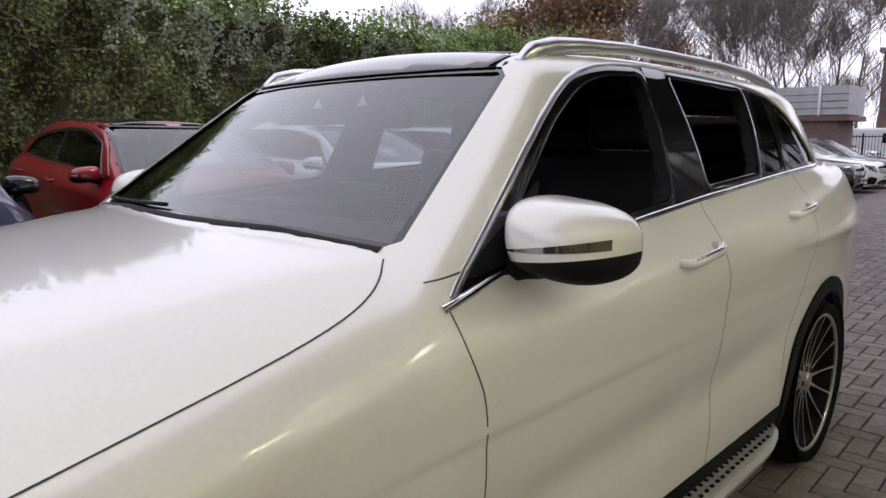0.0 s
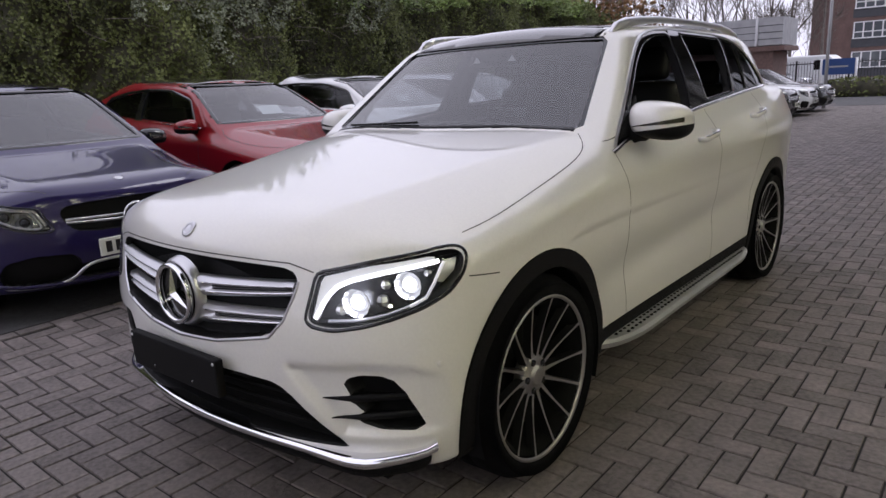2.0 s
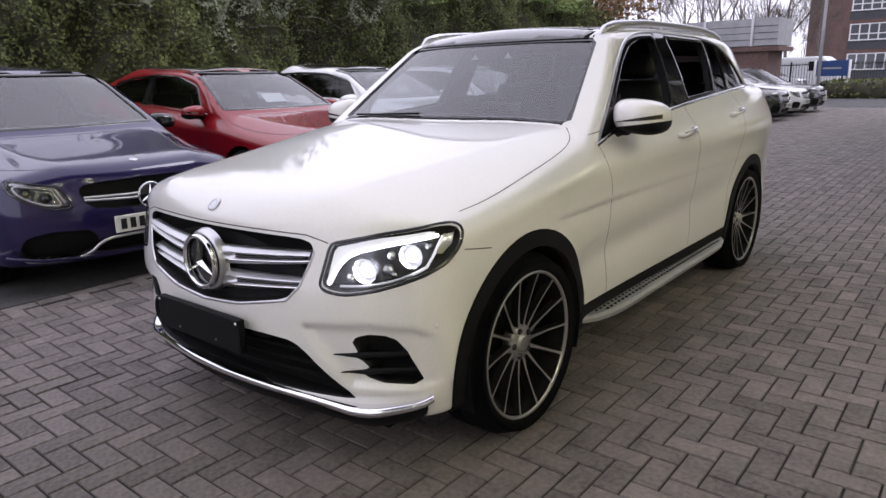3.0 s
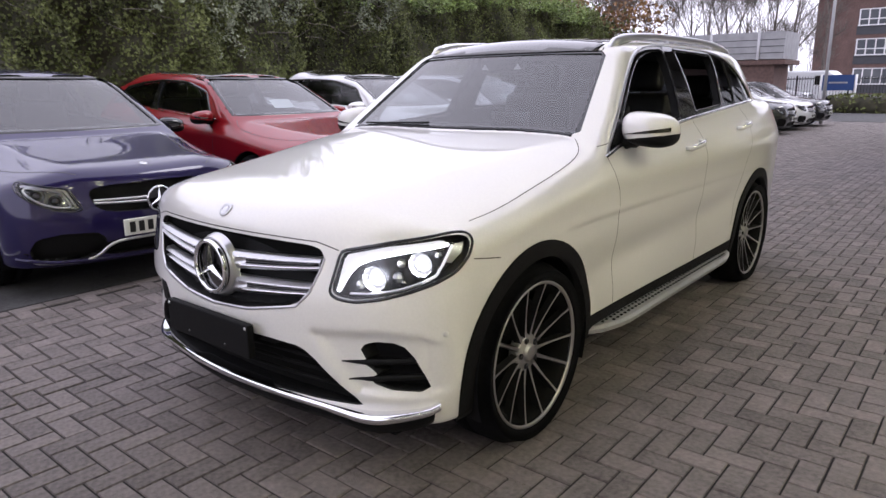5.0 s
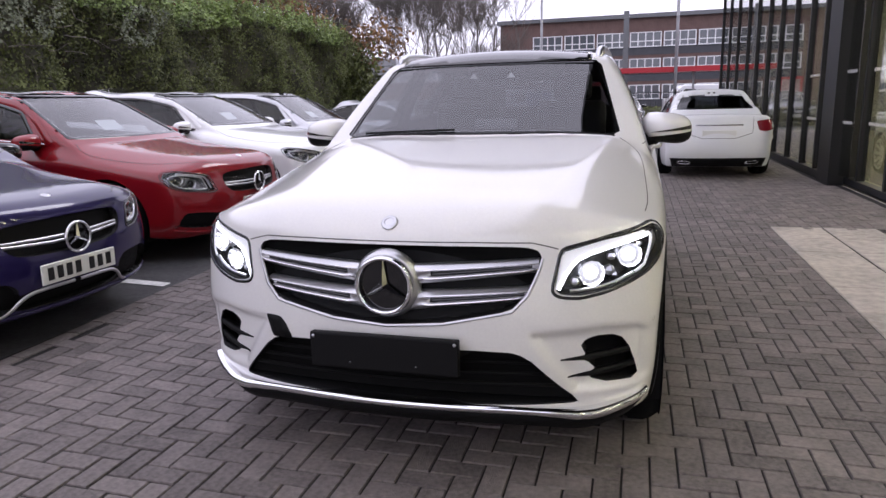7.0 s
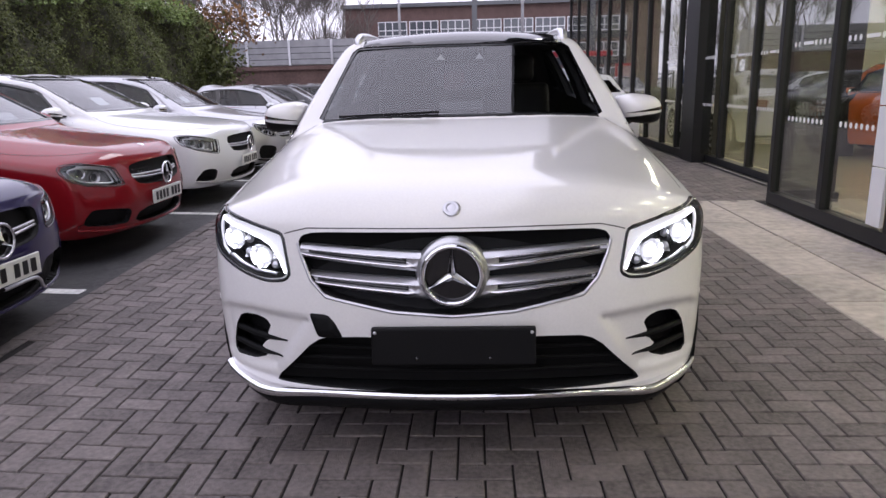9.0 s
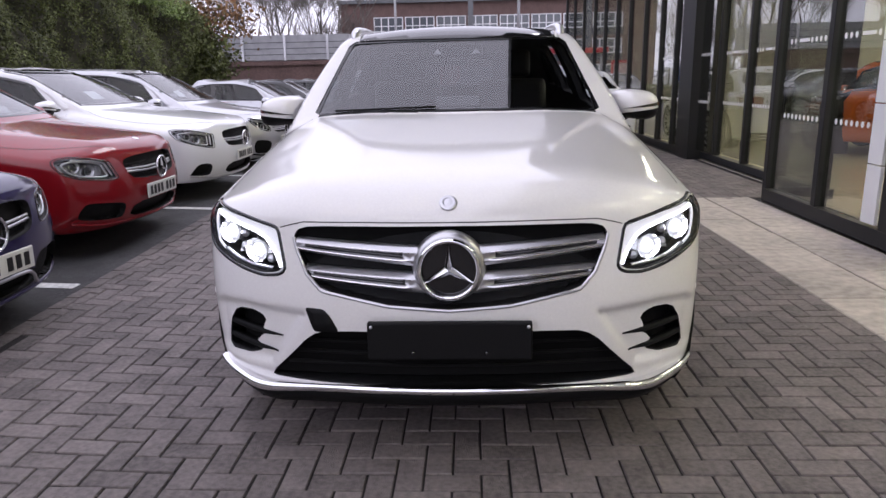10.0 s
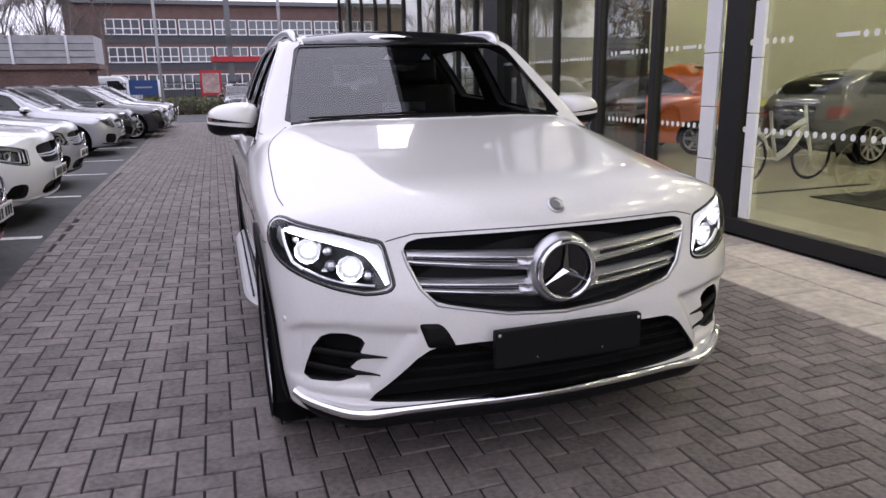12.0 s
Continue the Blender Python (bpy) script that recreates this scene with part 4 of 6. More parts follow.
    def louvre(x0, x1, z0, z1, hh):
        vs, fs, idx = [], [], []
        n = 18
        prof = [(-hh, 0.03), (-hh * 0.86, 0.002), (-hh * 0.56, -0.004), (-hh * 0.52, -0.009), (-hh * 0.36, -0.008), (-hh * 0.32, 0.016), (hh * 0.32, 0.016), (hh * 0.36, -0.008), (hh * 0.52, -0.009), (hh * 0.56, -0.004), (hh * 0.86, 0.002), (hh, 0.03)]
        for i in range(n + 1):
            t = i / n
            x = x0 + (x1 - x0) * t
            z = z0 + (z1 - z0) * t
            y = -0.795 + 0.27 * x * x
            k = 1.0 - 0.35 * t
            gap = 1.0 if 0.14 < t < 0.97 else 0.0
            for j, (dz, dy) in enumerate(prof):
                if not gap and 2 <= j <= 9:
                    dz, dy = dz * 0.8, -0.004
                vs.append((x, y + dy, z + dz * k))
        m = len(prof)
        for i in range(n):
            for j in range(m - 1):
                fs.append((i * m + j, (i + 1) * m + j, (i + 1) * m + j + 1, i * m + j + 1))
                idx.append(1 if j == 5 and 0.14 < (i + 0.5) / n < 0.97 else (2 if j in (3, 7) and (i + 0.5) / n > 0.10 else 0))
        return vs, fs, idx
    for x0, x1, z0, z1, hh in ((0.080, 0.515, 0.787, 0.820, 0.036), (0.080, 0.488, 0.696, 0.725, 0.036)):
        vs, fs, idx = louvre(x0, x1, z0, z1, hh)
        for s in (1, -1):
            v2, f2 = (vs, fs) if s == 1 else mirrored(vs, fs)[:2]
            link_mesh("grille_louvre", v2, f2, [SILVER_TRIM, GLOSS_BLACK, CHROME], car, "silver double grille louvre", True, idx)
    emblem(car, -0.80, 0.755, 0.105, dep=0.024)
    vs, fs = lathe([(0.122, 0.016), (0.117, -0.002), (0.110, -0.013), (0.104, -0.016), (0.098, -0.012)], 44, "z")
    link_mesh("emblem_collar", [(a, -0.795 + c, 0.755 + b_) for a, b_, c in vs], fs, SILVER_TRIM, car, "satin silver collar round the emblem")
    vs, fs = lathe([(0.03, 0.0), (0.029, 0.003), (0.024, 0.004), (0.0005, 0.0055)], 28, "z")
    q, g = project(outer, [(0.0, -0.738)], "t")
    b = link_mesh("bonnet_badge", vs, fs, SILVER_TRIM, car, "small round bonnet badge")
    b.matrix_basis = Matrix.Translation(q[0] + g[0] * 0.001) @ Vector(g[0]).to_track_quat("Z", "Y").to_matrix().to_4x4()
    vs, fs = lathe([(0.022, 0.0052), (0.016, 0.0062), (0.0155, 0.0048)], 24, "z")
    link_mesh("badge_ring", vs, fs, LAMP_BOWL, b)
    # lower intake, number plate holder, towing-eye hole, chrome lip
    # intake back and slats near-black, the shade in the opening painted in
    link_mesh("intake_back", *patch(lambda x, y, z: -0.715 - y + 0.12 * x * x, [(-0.63, 0.34), (0.63, 0.34), (0.52, 0.56), (-0.52, 0.56)], "f", 0, 0.1, 0)[:2], RIM_INNER, car)
    for z in (0.40, 0.44, 0.48):
        w = 0.60 - (z - 0.37) * 0.9
        vs, fs = tube([(x, -0.765 + 0.15 * x * x, z) for x in np.linspace(-w, w, 14)], 0.007, 6)
        link_mesh("intake_slat", vs, fs, RIM_INNER, car)
    holder = part("plate_holder", bm_box(-0.268, -0.868, 0.462, 0.268, -0.838, 0.588, 0.006, 2), PLASTIC, car, "empty black number plate holder")
    box("holder_foot", -0.2, -0.84, 0.50, 0.2, -0.76, 0.56, PLASTIC, holder)
    for x, z in ((-0.255, 0.575), (0.255, 0.575), (-0.12, 0.485), (0.12, 0.485)):
        vs, fs = lathe([(0.006, 0.0), (0.004, -0.003), (0.0005, -0.003)], 10, "z")
        vs = [(x + a, -0.868 + c, z + b_) for a, b_, c in vs]
        link_mesh("screw", vs, fs, SILVER_TRIM if z > 0.5 else GLOSS_BLACK, holder)
    link_mesh("towing_eye_hole", *patch(outer, tight([(-0.492, 0.612), (-0.425, 0.610), (-0.402, 0.585), (-0.374, 0.530), (-0.464, 0.528)], 0.012), "f", 0.0015, 0.03, 0.004)[:2], PLASTIC, car, "open black towing eye hole")
    lip = rounded([(-0.862, 0.338), (-0.835, 0.318), (-0.76, 0.302), (-0.665, 0.286), (-0.54, 0.300), (-0.3, 0.313), (0.3, 0.313), (0.54, 0.300), (0.665, 0.286), (0.76, 0.302), (0.835, 0.318), (0.862, 0.338)], 1, False)

    def blade(line, profile, grow):
        """A bar swept along a line on the bumper; profile: (out, up)."""
        pts = resample(line, 0.03, False)
        q, g = project(outer, pts, "f")
        vs, fs, m = [], [], len(profile)
        for i, c in enumerate(q):
            n = np.array([g[i][0], g[i][1], 0.0])
            n /= np.linalg.norm(n)
            bulge = math.exp(-((abs(pts[i][0]) - 0.68) / 0.13) ** 2)
            k = 1 + grow * bulge
            vs += [tuple(c + n * (a * k + 0.022 * bulge) + np.array([0, 0, b_ * k])) for a, b_ in profile]
        for i in range(len(q) - 1):
            fs += [(i * m + j, (i + 1) * m + j, (i + 1) * m + j + 1, i * m + j + 1) for j in range(m - 1)]
        return vs, [tuple(reversed(f)) for f in fs]
    link_mesh("bumper_lip", *blade(lip, [(-0.035, 0.013), (0.010, 0.014), (0.019, 0.009), (0.022, 0.0), (0.019, -0.010), (0.004, -0.014), (-0.015, -0.012)], 0.35), CHROME, car, "chromed front bumper lip")
    link_mesh("bumper_base", *blade([(a * 0.985, b_ - 0.018) for a, b_ in lip], [(-0.02, 0.010), (0.008, 0.004), (0.006, -0.022), (-0.02, -0.055), (-0.10, -0.075)], 0.0), PLASTIC, car, "black underside of the bumper")
    box("undertray", -0.72, -0.60, 0.205, 0.72, 3.55, 0.225, PLASTIC, car)
    for s in (1, -1):
        vb, fb, nb = patch(outer, vent, "f", -0.06, 0.05, 0)
        both("vent_back", (vb, fb, None), PLASTIC, car, "", (s,))
        for z0, z1, xa, xb in ((0.491, 0.505, 0.588, 0.845), (0.428, 0.446, 0.612, 0.845)):
            n = 12
            vs, fs = [], []
            for i in range(n + 1):
                t = i / n
                x = xa + (xb - xa) * t
                z = z0 + (z1 - z0) * t
                q, g = project(outer, [(x, z)], "f")
                th = 0.002 + 0.008 * min(1, 3 * t)
                y = q[0][1] - 0.003 + 0.02 * max(0, t - 0.35)
                vs += [(x, y, z - th), (x, y - 0.004, z), (x, y, z + th), (x, y + 0.05, z)]
            for i in range(n):
                for k in range(4):
                    fs.append((i * 4 + k, (i + 1) * 4 + k, (i + 1) * 4 + (k + 1) % 4, i * 4 + (k + 1) % 4))
            both("vent_fin", (vs, fs, None), PLASTIC, car, "", (s,))
    # headlights
    for s in (1, -1):
        head = both("headlight", patch(outer, lamp_out, "q", 0.002, 0.03, 0.004), LAMP_GLASS, car, "lit LED headlight with twin projectors", (s,))[0]
        both("lamp_housing", patch(outer, lamp_out, "q", -0.075, 0.03, 0), LAMP_SHELL, head, "", (s,))
        both("lamp_seal", ribbon(outer, lamp_out, "q", 0.013, 0.002, 0.02, True, 0.003), GLOSS_BLACK, head, "", (s,))
        wing = [(0.020, 0.864), (0.006, 0.846), (-0.026, 0.742), (-0.012, 0.738), (0.022, 0.800), (0.070, 0.846), (0.186, 0.875), (0.352, 0.903), (0.350, 0.916), (0.330, 0.918), (0.165, 0.897)]
        both("lamp_wing", patch(outer, wing, "q", -0.016, 0.02, 0.012), LAMP_WING, head, "pale reflecting wing along the top of the lamp, with added glow", (s,))
        both("daytime_light", ribbon(outer, rounded([(-0.018, 0.740), (0.020, 0.803), (0.068, 0.846), (0.190, 0.874), (0.362, 0.904)], 1, False), "q", 0.013, -0.012, 0.02, False, 0.006), LED, head, "bright white daytime light strip", (s,))
        # chrome strip, LED only in part, made to glow like the wing
        both("outer_light_strip", ribbon(outer, [(0.378, 0.900), (0.346, 0.835), (0.320, 0.797), (0.270, 0.776)], "q", 0.010, -0.014, 0.02, False, 0.006), LAMP_WING, head, "", (s,))
        both("lamp_tray", ribbon(outer, [(0.270, 0.774), (0.195, 0.752), (0.110, 0.737), (0.020, 0.733)], "q", 0.012, -0.020, 0.02, False, 0.01), LAMP_BOWL, head, "", (s,))
        both("side_reflector", patch(outer, [(0.385, 0.905), (0.418, 0.912), (0.412, 0.868), (0.376, 0.835), (0.358, 0.838)], "q", -0.022, 0.02, 0.006), LAMP_BOWL, head, "", (s,))
        for cs, cz, r in ((0.110, 0.792, 0.023), (0.276, 0.838, 0.022)):
            q, g = project(outer, [(cs, cz)], "q")
            fwd = Vector((0.30, -0.95, -0.02)).normalized()
            c = Vector(q[0]) - Vector(g[0]) * 0.052
            m = Matrix.Translation((s * c.x, c.y, c.z)) @ Vector((s * fwd.x, fwd.y, fwd.z)).to_track_quat("Z", "Y").to_matrix().to_4x4()
            vs, fs = lathe([(r * 1.95, 0.026), (r * 1.6, 0.010), (r * 1.32, 0.0)], 11, "z")
            link_mesh("projector_bowl", vs, fs, LAMP_BOWL, head, "", False).matrix_basis = m
            vs, fs = lathe([(r * 1.34, 0.0), (r * 1.2, 0.008), (r * 1.0, 0.011)], 24, "z")
            link_mesh("projector_ring", vs, fs, LAMP_GLOW, head).matrix_basis = m
            vs, fs = lathe([(r, 0.010), (r * 0.9, 0.018), (r * 0.6, 0.026), (r * 0.25, 0.030), (0.0005, 0.031)], 9, "z")
            link_mesh("projector", vs, fs, PROJECTOR, head, "glowing projector lens", False).matrix_basis = m
        for cs, cz, r in ((0.185, 0.792, 0.020), (0.197, 0.838, 0.016), (0.205, 0.774, 0.012), (0.050, 0.765, 0.018), (0.335, 0.868, 0.014)):
            q, g = project(outer, [(cs, cz)], "q")
            c = Vector(q[0]) - Vector(g[0]) * 0.05
            vs, fs = lathe([(0.0005, -r), (r * 0.8, -r * 0.6), (r, 0), (r * 0.7, r * 0.7), (0.0005, r)], 6, "z")
            link_mesh("reflector_cell", [(s * (c.x + a), c.y + b_, c.z + d) for a, b_, d in vs], fs, LAMP_BOWL if r > 0.015 else CHROME, head, "", False)
    # parking sensors and tail lamps, rear plate area
    for sx, sz in ((0.868, 0.60),):
        q, g = project(outer, [(-0.52, 0.60)], "x")
        for s in (1, -1):
            vs, fs = lathe([(0.011, 0.0), (0.010, 0.002), (0.0005, 0.002)], 16, "z")
            ob = link_mesh("parking_sensor", vs, fs, PAINT_WHITE, car)
            n = Vector((s * g[0][0], g[0][1], g[0][2]))
            ob.matrix_basis = Matrix.Translation((s * q[0][0], q[0][1], q[0][2])) @ n.to_track_quat("Z", "Y").to_matrix().to_4x4()
    both("tail_lamp", patch(outer, rounded([(0.40, 1.02), (0.76, 1.03), (0.77, 0.90), (0.45, 0.93)], 1), "r", 0.004, 0.04, 0.01), RED_LAMP, car)
    # handles
    for y, z in ((1.60, 1.075), (2.50, 1.135)):
        q, g = project(outer, [(y - 0.115, z - 0.012), (y - 0.05, z - 0.004), (y + 0.05, z + 0.004), (y + 0.115, z + 0.012)], "x")
        for s in (1, -1):
            pts = [q[0], q[0] + np.array([0.03, 0.012, 0]), q[1] + np.array([0.042, 0, 0]), q[2] + np.array([0.042, 0, 0]), q[3] + np.array([0.03, -0.012, 0]), q[3]]
            vs, fs = tube([(s * p[0], p[1], p[2]) for p in pts], [0.012, 0.014, 0.014, 0.014, 0.014, 0.012], 10)
            hd = link_mesh("door_handle", vs, fs, PAINT_WHITE, car, "white door handle with a chrome strip")
            vs, fs = tube([(s * (p[0] + 0.004), p[1], p[2] + 0.011) for p in pts[1:-1]], 0.006, 6)
            link_mesh("handle_strip", vs, fs, CHROME, hd)
    door_mirror(car, PAINT_WHITE, 0.966, 0.870, 1.200, 0.126, 0.118, 0.078, (0.855, 0.84, 1.140))
    # wheels
    for x in (1, -1):
        for y in (0.0, 2.873):
            wheel(car, pose(x * 0.806, y, 0.366, 0, 0, 0 if x > 0 else 180), 0.366, 0.290, 0.245, 14, RIM_FACE, "black low tyre on a fourteen-spoke machined rim", True)
    # cabin: dashboard, steering wheel, seats, mirror and sensor pod
    dash = rounded_box("dashboard", (0, 1.05, 1.02), (1.40, 0.46, 0.22), CABIN, car, "black dashboard")
    rounded_box("instrument_hood", (-0.36, 0.06, 0.12), (0.42, 0.22, 0.08), CABIN, dash)
    rounded_box("centre_screen", (0.0, 0.12, 0.16), (0.26, 0.02, 0.15), GLOSS_BLACK, dash)
    vs, fs = [], []
    for i in range(32):
        a = 2 * math.pi * i / 32
        for j in range(8):
            b_ = 2 * math.pi * j / 8
            rr = 0.175 + 0.015 * math.cos(b_)
            vs.append((rr * math.cos(a), rr * math.sin(a), 0.015 * math.sin(b_)))
    for i in range(32):
        for j in range(8):
            fs.append((i * 8 + j, ((i + 1) % 32) * 8 + j, ((i + 1) % 32) * 8 + (j + 1) % 8, i * 8 + (j + 1) % 8))
    sw = link_mesh("steering_wheel", vs, fs, LEATHER, car, "black steering wheel")
    sw.matrix_basis = pose(-0.36, 1.38, 1.02, 62)
    rounded_box("steering_boss", (0, 0, 0), (0.16, 0.12, 0.05), LEATHER, sw)
    for x, y in ((-0.37, 1.72), (0.37, 1.72)):
        seat(car, x, y, 0.66)
    rb = rounded_box("rear_bench", (0, 2.55, 0.72), (1.30, 0.50, 0.18), LEATHER, car, "black rear bench")
    rounded_box("bench_back", (0, 0.32, 0.30), (1.28, 0.16, 0.58), LEATHER, rb, "", 0.06, -16)
    for x in (-0.4, 0.4):
        rounded_box("headrest", (x, 0.42, 0.66), (0.26, 0.10, 0.16), LEATHER, rb, "", 0.04, -8)
    pod = rounded_box("sensor_pod", (0, 1.125, 1.510), (0.30, 0.10, 0.085), RIM_INNER, car, "black camera pod behind the windscreen")
    rounded_box("inner_mirror", (0, 0.13, -0.05), (0.24, 0.03, 0.07), GLOSS_BLACK, pod)
    for x in (-0.11, 0.11):
        vs, fs = [(x - 0.026, -0.054, -0.022), (x + 0.026, -0.054, -0.022), (x, -0.052, 0.010)], [(0, 1, 2)]
        link_mesh("camera_window", vs, fs, CLAD, pod, "", False)
    # wipers at the foot of the windscreen
    for x0, x1 in ((-0.62, -0.1),):
        q, g = project(outer, [(x, 1.200 + 0.003 * i) for i, x in enumerate(np.linspace(x0, x1, 6))], "f")
        vs, fs = tube([tuple(a + n * 0.004) for a, n in zip(q, g)], 0.006, 6)
        link_mesh("wiper", vs, fs, PLASTIC, car)
    return car


white_suv()


# ---- other cars ----
LAMP_DEEP = make("lamp_inner", (0.20, 0.20, 0.21), 0.25, 0.8)


def tail_lamps(car, outer, outline):
    both("tail_lamp", patch(outer, outline, "r", 0.004, 0.04, 0.01), RED_LAMP, car, "red tail lamp")


def number_plate(car, y, z, sign=1, x=0.0):
    """A white plate with dark bars, its face towards -y (sign 1) or +y."""
    pl = part("number_plate", bm_box(x - 0.26, y - 0.006, z - 0.056, x + 0.26, y + 0.006, z + 0.056, 0.003, 1), PLATE, car, "white number plate with dark bars")
    for i in range(7):
        cx = x - 0.205 + 0.062 * i + (0.035 if i > 3 else 0)
        box("plate_bar", cx - 0.019, y - sign * 0.0085 - 0.001, z - 0.035, cx + 0.019, y - sign * 0.0085 + 0.001, z + 0.035, INK, pl)
    return pl


def road_car(name, label, paint, m, dims, style="saloon", wheels=(0.325, 0.245, 0.225, 10, False), step=0.034, plate=True, group="cars parked in the bays", rear=False, bars=1, roof_dark=False, sheet=True, side_glass=None, lamp=None, vent=None, lip=None, shell=None, wing=False, studs=False):
    """A parked car. dims: keywords of car_shape."""
    car = empty(name, m, label, "car", group)
    d = dims
    shape = car_shape(**d)
    outer, cabin, arches = shape
    w, zn, y0, y1, zr, zc, yc, yrf, yd = (d[k] for k in ("w", "zn", "y0", "y1", "zr", "zc", "yc", "yrf", "yd"))
    sx, sz = w / 0.905, zn / 0.80
    sc = lambda o: [(a * sx, b * sz) for a, b in o]
    grille = rounded(sc([(0, 0.735), (0.36, 0.728), (0.43, 0.695), (0.40, 0.60), (0.33, 0.552), (0, 0.54), (-0.1, 0.54), (-0.1, 0.735)]), 1)
    intake = rounded(sc([(0, 0.37), (0.36, 0.37), (0.43, 0.26), (0, 0.25), (-0.1, 0.25), (-0.1, 0.37)]), 1)
    vent = tight(vent, 0.03) if vent else tight(sc([(0.47, 0.42), (0.60, 0.455), (0.77, 0.47), (0.80, 0.38), (0.76, 0.275), (0.50, 0.262)]), 0.04)
    lamp = tight(lamp or sc([(-0.035, 0.722), (-0.112, 0.592), (-0.09, 0.576), (0.0, 0.584), (0.10, 0.615), (0.175, 0.650), (0.25, 0.705), (0.284, 0.755), (0.260, 0.778), (0.10, 0.748)]), 0.02)
    lamp_mid = np.mean(lamp, 0)
    shrink = lambda k: [tuple(lamp_mid + (np.array(p) - lamp_mid) * k) for p in lamp]
    bl = lambda y: d["belt0"] + (d["belt1"] - d["belt0"]) * min(1, max(0, (y - yc) / (yd - yc)))
    mid = (yc + yd) / 2 + 0.12
    ws = [(-0.1, zc + 0.025), (d["wg"] * 0.88, zc + 0.03), (d["wr"] * 1.01, zr - 0.075), (-0.1, zr - 0.055)]
    back = yd - 0.32 if style != "saloon" else yd - 0.40
    win_f = tight([(yc + 0.32, bl(yc + 0.3) + 0.045), (mid - 0.05, bl(mid) + 0.045), (mid - 0.02, zr - 0.122), (yrf + 0.30, zr - 0.125), ((yc + yrf) / 2 + 0.20, (zc + zr) / 2 - 0.002)], 0.05)
    win_r = tight([(mid + 0.05, bl(mid) + 0.045), (back, bl(back) + 0.05), (back - 0.22, bl(back) + 0.20), (back - 0.55, zr - 0.160), (mid + 0.07, zr - 0.122)], 0.05)
    band = [(yc + 0.30, bl(yc + 0.2) + 0.028), (mid, bl(mid) + 0.028), (back + 0.05, bl(back) + 0.032), (back - 0.19, bl(back) + 0.22), (back - 0.52, zr - 0.140), (mid, zr - 0.104), (yrf + 0.29, zr - 0.112), ((yc + yrf) / 2 + 0.19, (zc + zr) / 2 + 0.01)]
    rw = [(-0.1, d["zdeck"] + 0.075), (d["wg"] * 0.78, d["zdeck"] + 0.075), (d["wr"] * 0.90, zr - 0.105), (-0.1, zr - 0.09)]
    cuts = [(grille, "d", 0.07), (intake, "d", 0.07), (vent, "d", 0.05), (shrink(0.93), "q", 0.06), (ws, "f", yrf + 0.2), (win_f, "x", 0.4), (win_r, "x", 0.4), (rw, "r", (yrf + yd) / 2)]
    if bars == 0:
        cuts = cuts[4:]
    car_body("body", shape, cuts, (-w - 0.09, y0 - 0.1, d["sill"] - 0.06), (w + 0.09, y1 + 0.1, zr + 0.06), step, paint, car, "", band)
    full = lambda o: o + [(-a, b) for a, b in reversed(o)]
    link_mesh("windscreen", *patch(outer, full([(d["wg"] * 0.89, zc + 0.018), (d["wr"] * 1.02, zr - 0.065)]), "f", -0.006, 0.06, 0)[:2], WINDSCREEN, car)
    link_mesh("windscreen_edge", *ribbon(outer, full([(d["wg"] * 0.89, zc + 0.022), (d["wr"] * 1.02, zr - 0.068)]), "f", 0.040, 0.004, 0.05, True, 0.004)[:2], GLOSS_BLACK, car, "black glass edge")
    link_mesh("rear_window", *patch(outer, full([(d["wg"] * 0.79, d["zdeck"] + 0.065), (d["wr"] * 0.91, zr - 0.095)]), "r", -0.004, 0.06, 0)[:2], DARK_GLASS, car)
    both("front_side_glass", patch(outer, win_f, "x", -0.008, 0.06, 0), side_glass or SIDE_GLASS, car)
    both("rear_side_glass", patch(outer, win_r, "x", -0.008, 0.06, 0), DARK_GLASS, car)
    both("window_line_trim", ribbon(outer, [(yc + 0.22, bl(yc + 0.2) + 0.03), (mid, bl(mid) + 0.03), (back + 0.03, bl(back) + 0.035)], "x", 0.016, 0.004, 0.05, False, 0.004), CHROME if style != "coupe" else GLOSS_BLACK, car)
    both("window_frame", ribbon(outer, band[2:] + band[:1], "x", 0.036, 0.006, 0.05, False, 0.004), GLOSS_BLACK, car)
    arch_line = rounded([(yc + 0.16, bl(yc + 0.2) + 0.035), ((yc + yrf) / 2 + 0.10, (zc + zr) / 2 + 0.035), (yrf + 0.20, zr - 0.086), (mid, zr - 0.072), (back - 0.50, zr - 0.105), (back - 0.14, bl(back) + 0.24)], 2, False)
    both("roof_arch", ribbon(outer, arch_line, "x", 0.062, 0.007, 0.05, False, 0.006), paint, car, "painted arch over the side windows")
    if roof_dark:
        link_mesh("roof_glass", *patch(outer, full([(d["wr"] * 0.86, yrf + 0.06), (d["wr"] * 0.86, yrf + 1.35)]), "t", 0.002, 0.08, 0.005)[:2], ROOF_GLASS, car)
    both("bonnet_gap", ribbon(outer, rounded([(0.46 * sx, y0 + 0.14), (0.60 * sx, y0 + 0.26), (0.74 * sx, y0 + 0.5), (0.80 * sx, 0.0), (0.80 * sx, 0.30), (0.74 * sx, yc - 0.05)], 1, False), "t", 0.005, 0.001, 0.05), SEAM, car)
    for line in ([(yc + 0.12, bl(yc) - 0.02), (yc + 0.18, 0.70), (yc + 0.20, d["sill"] + 0.08)], [(mid, bl(mid) + 0.02), (mid, 0.7), (mid - 0.03, d["sill"] + 0.08)]):
        both("door_gap", ribbon(outer, line, "x", 0.007, 0.001, 0.05), SEAM, car)
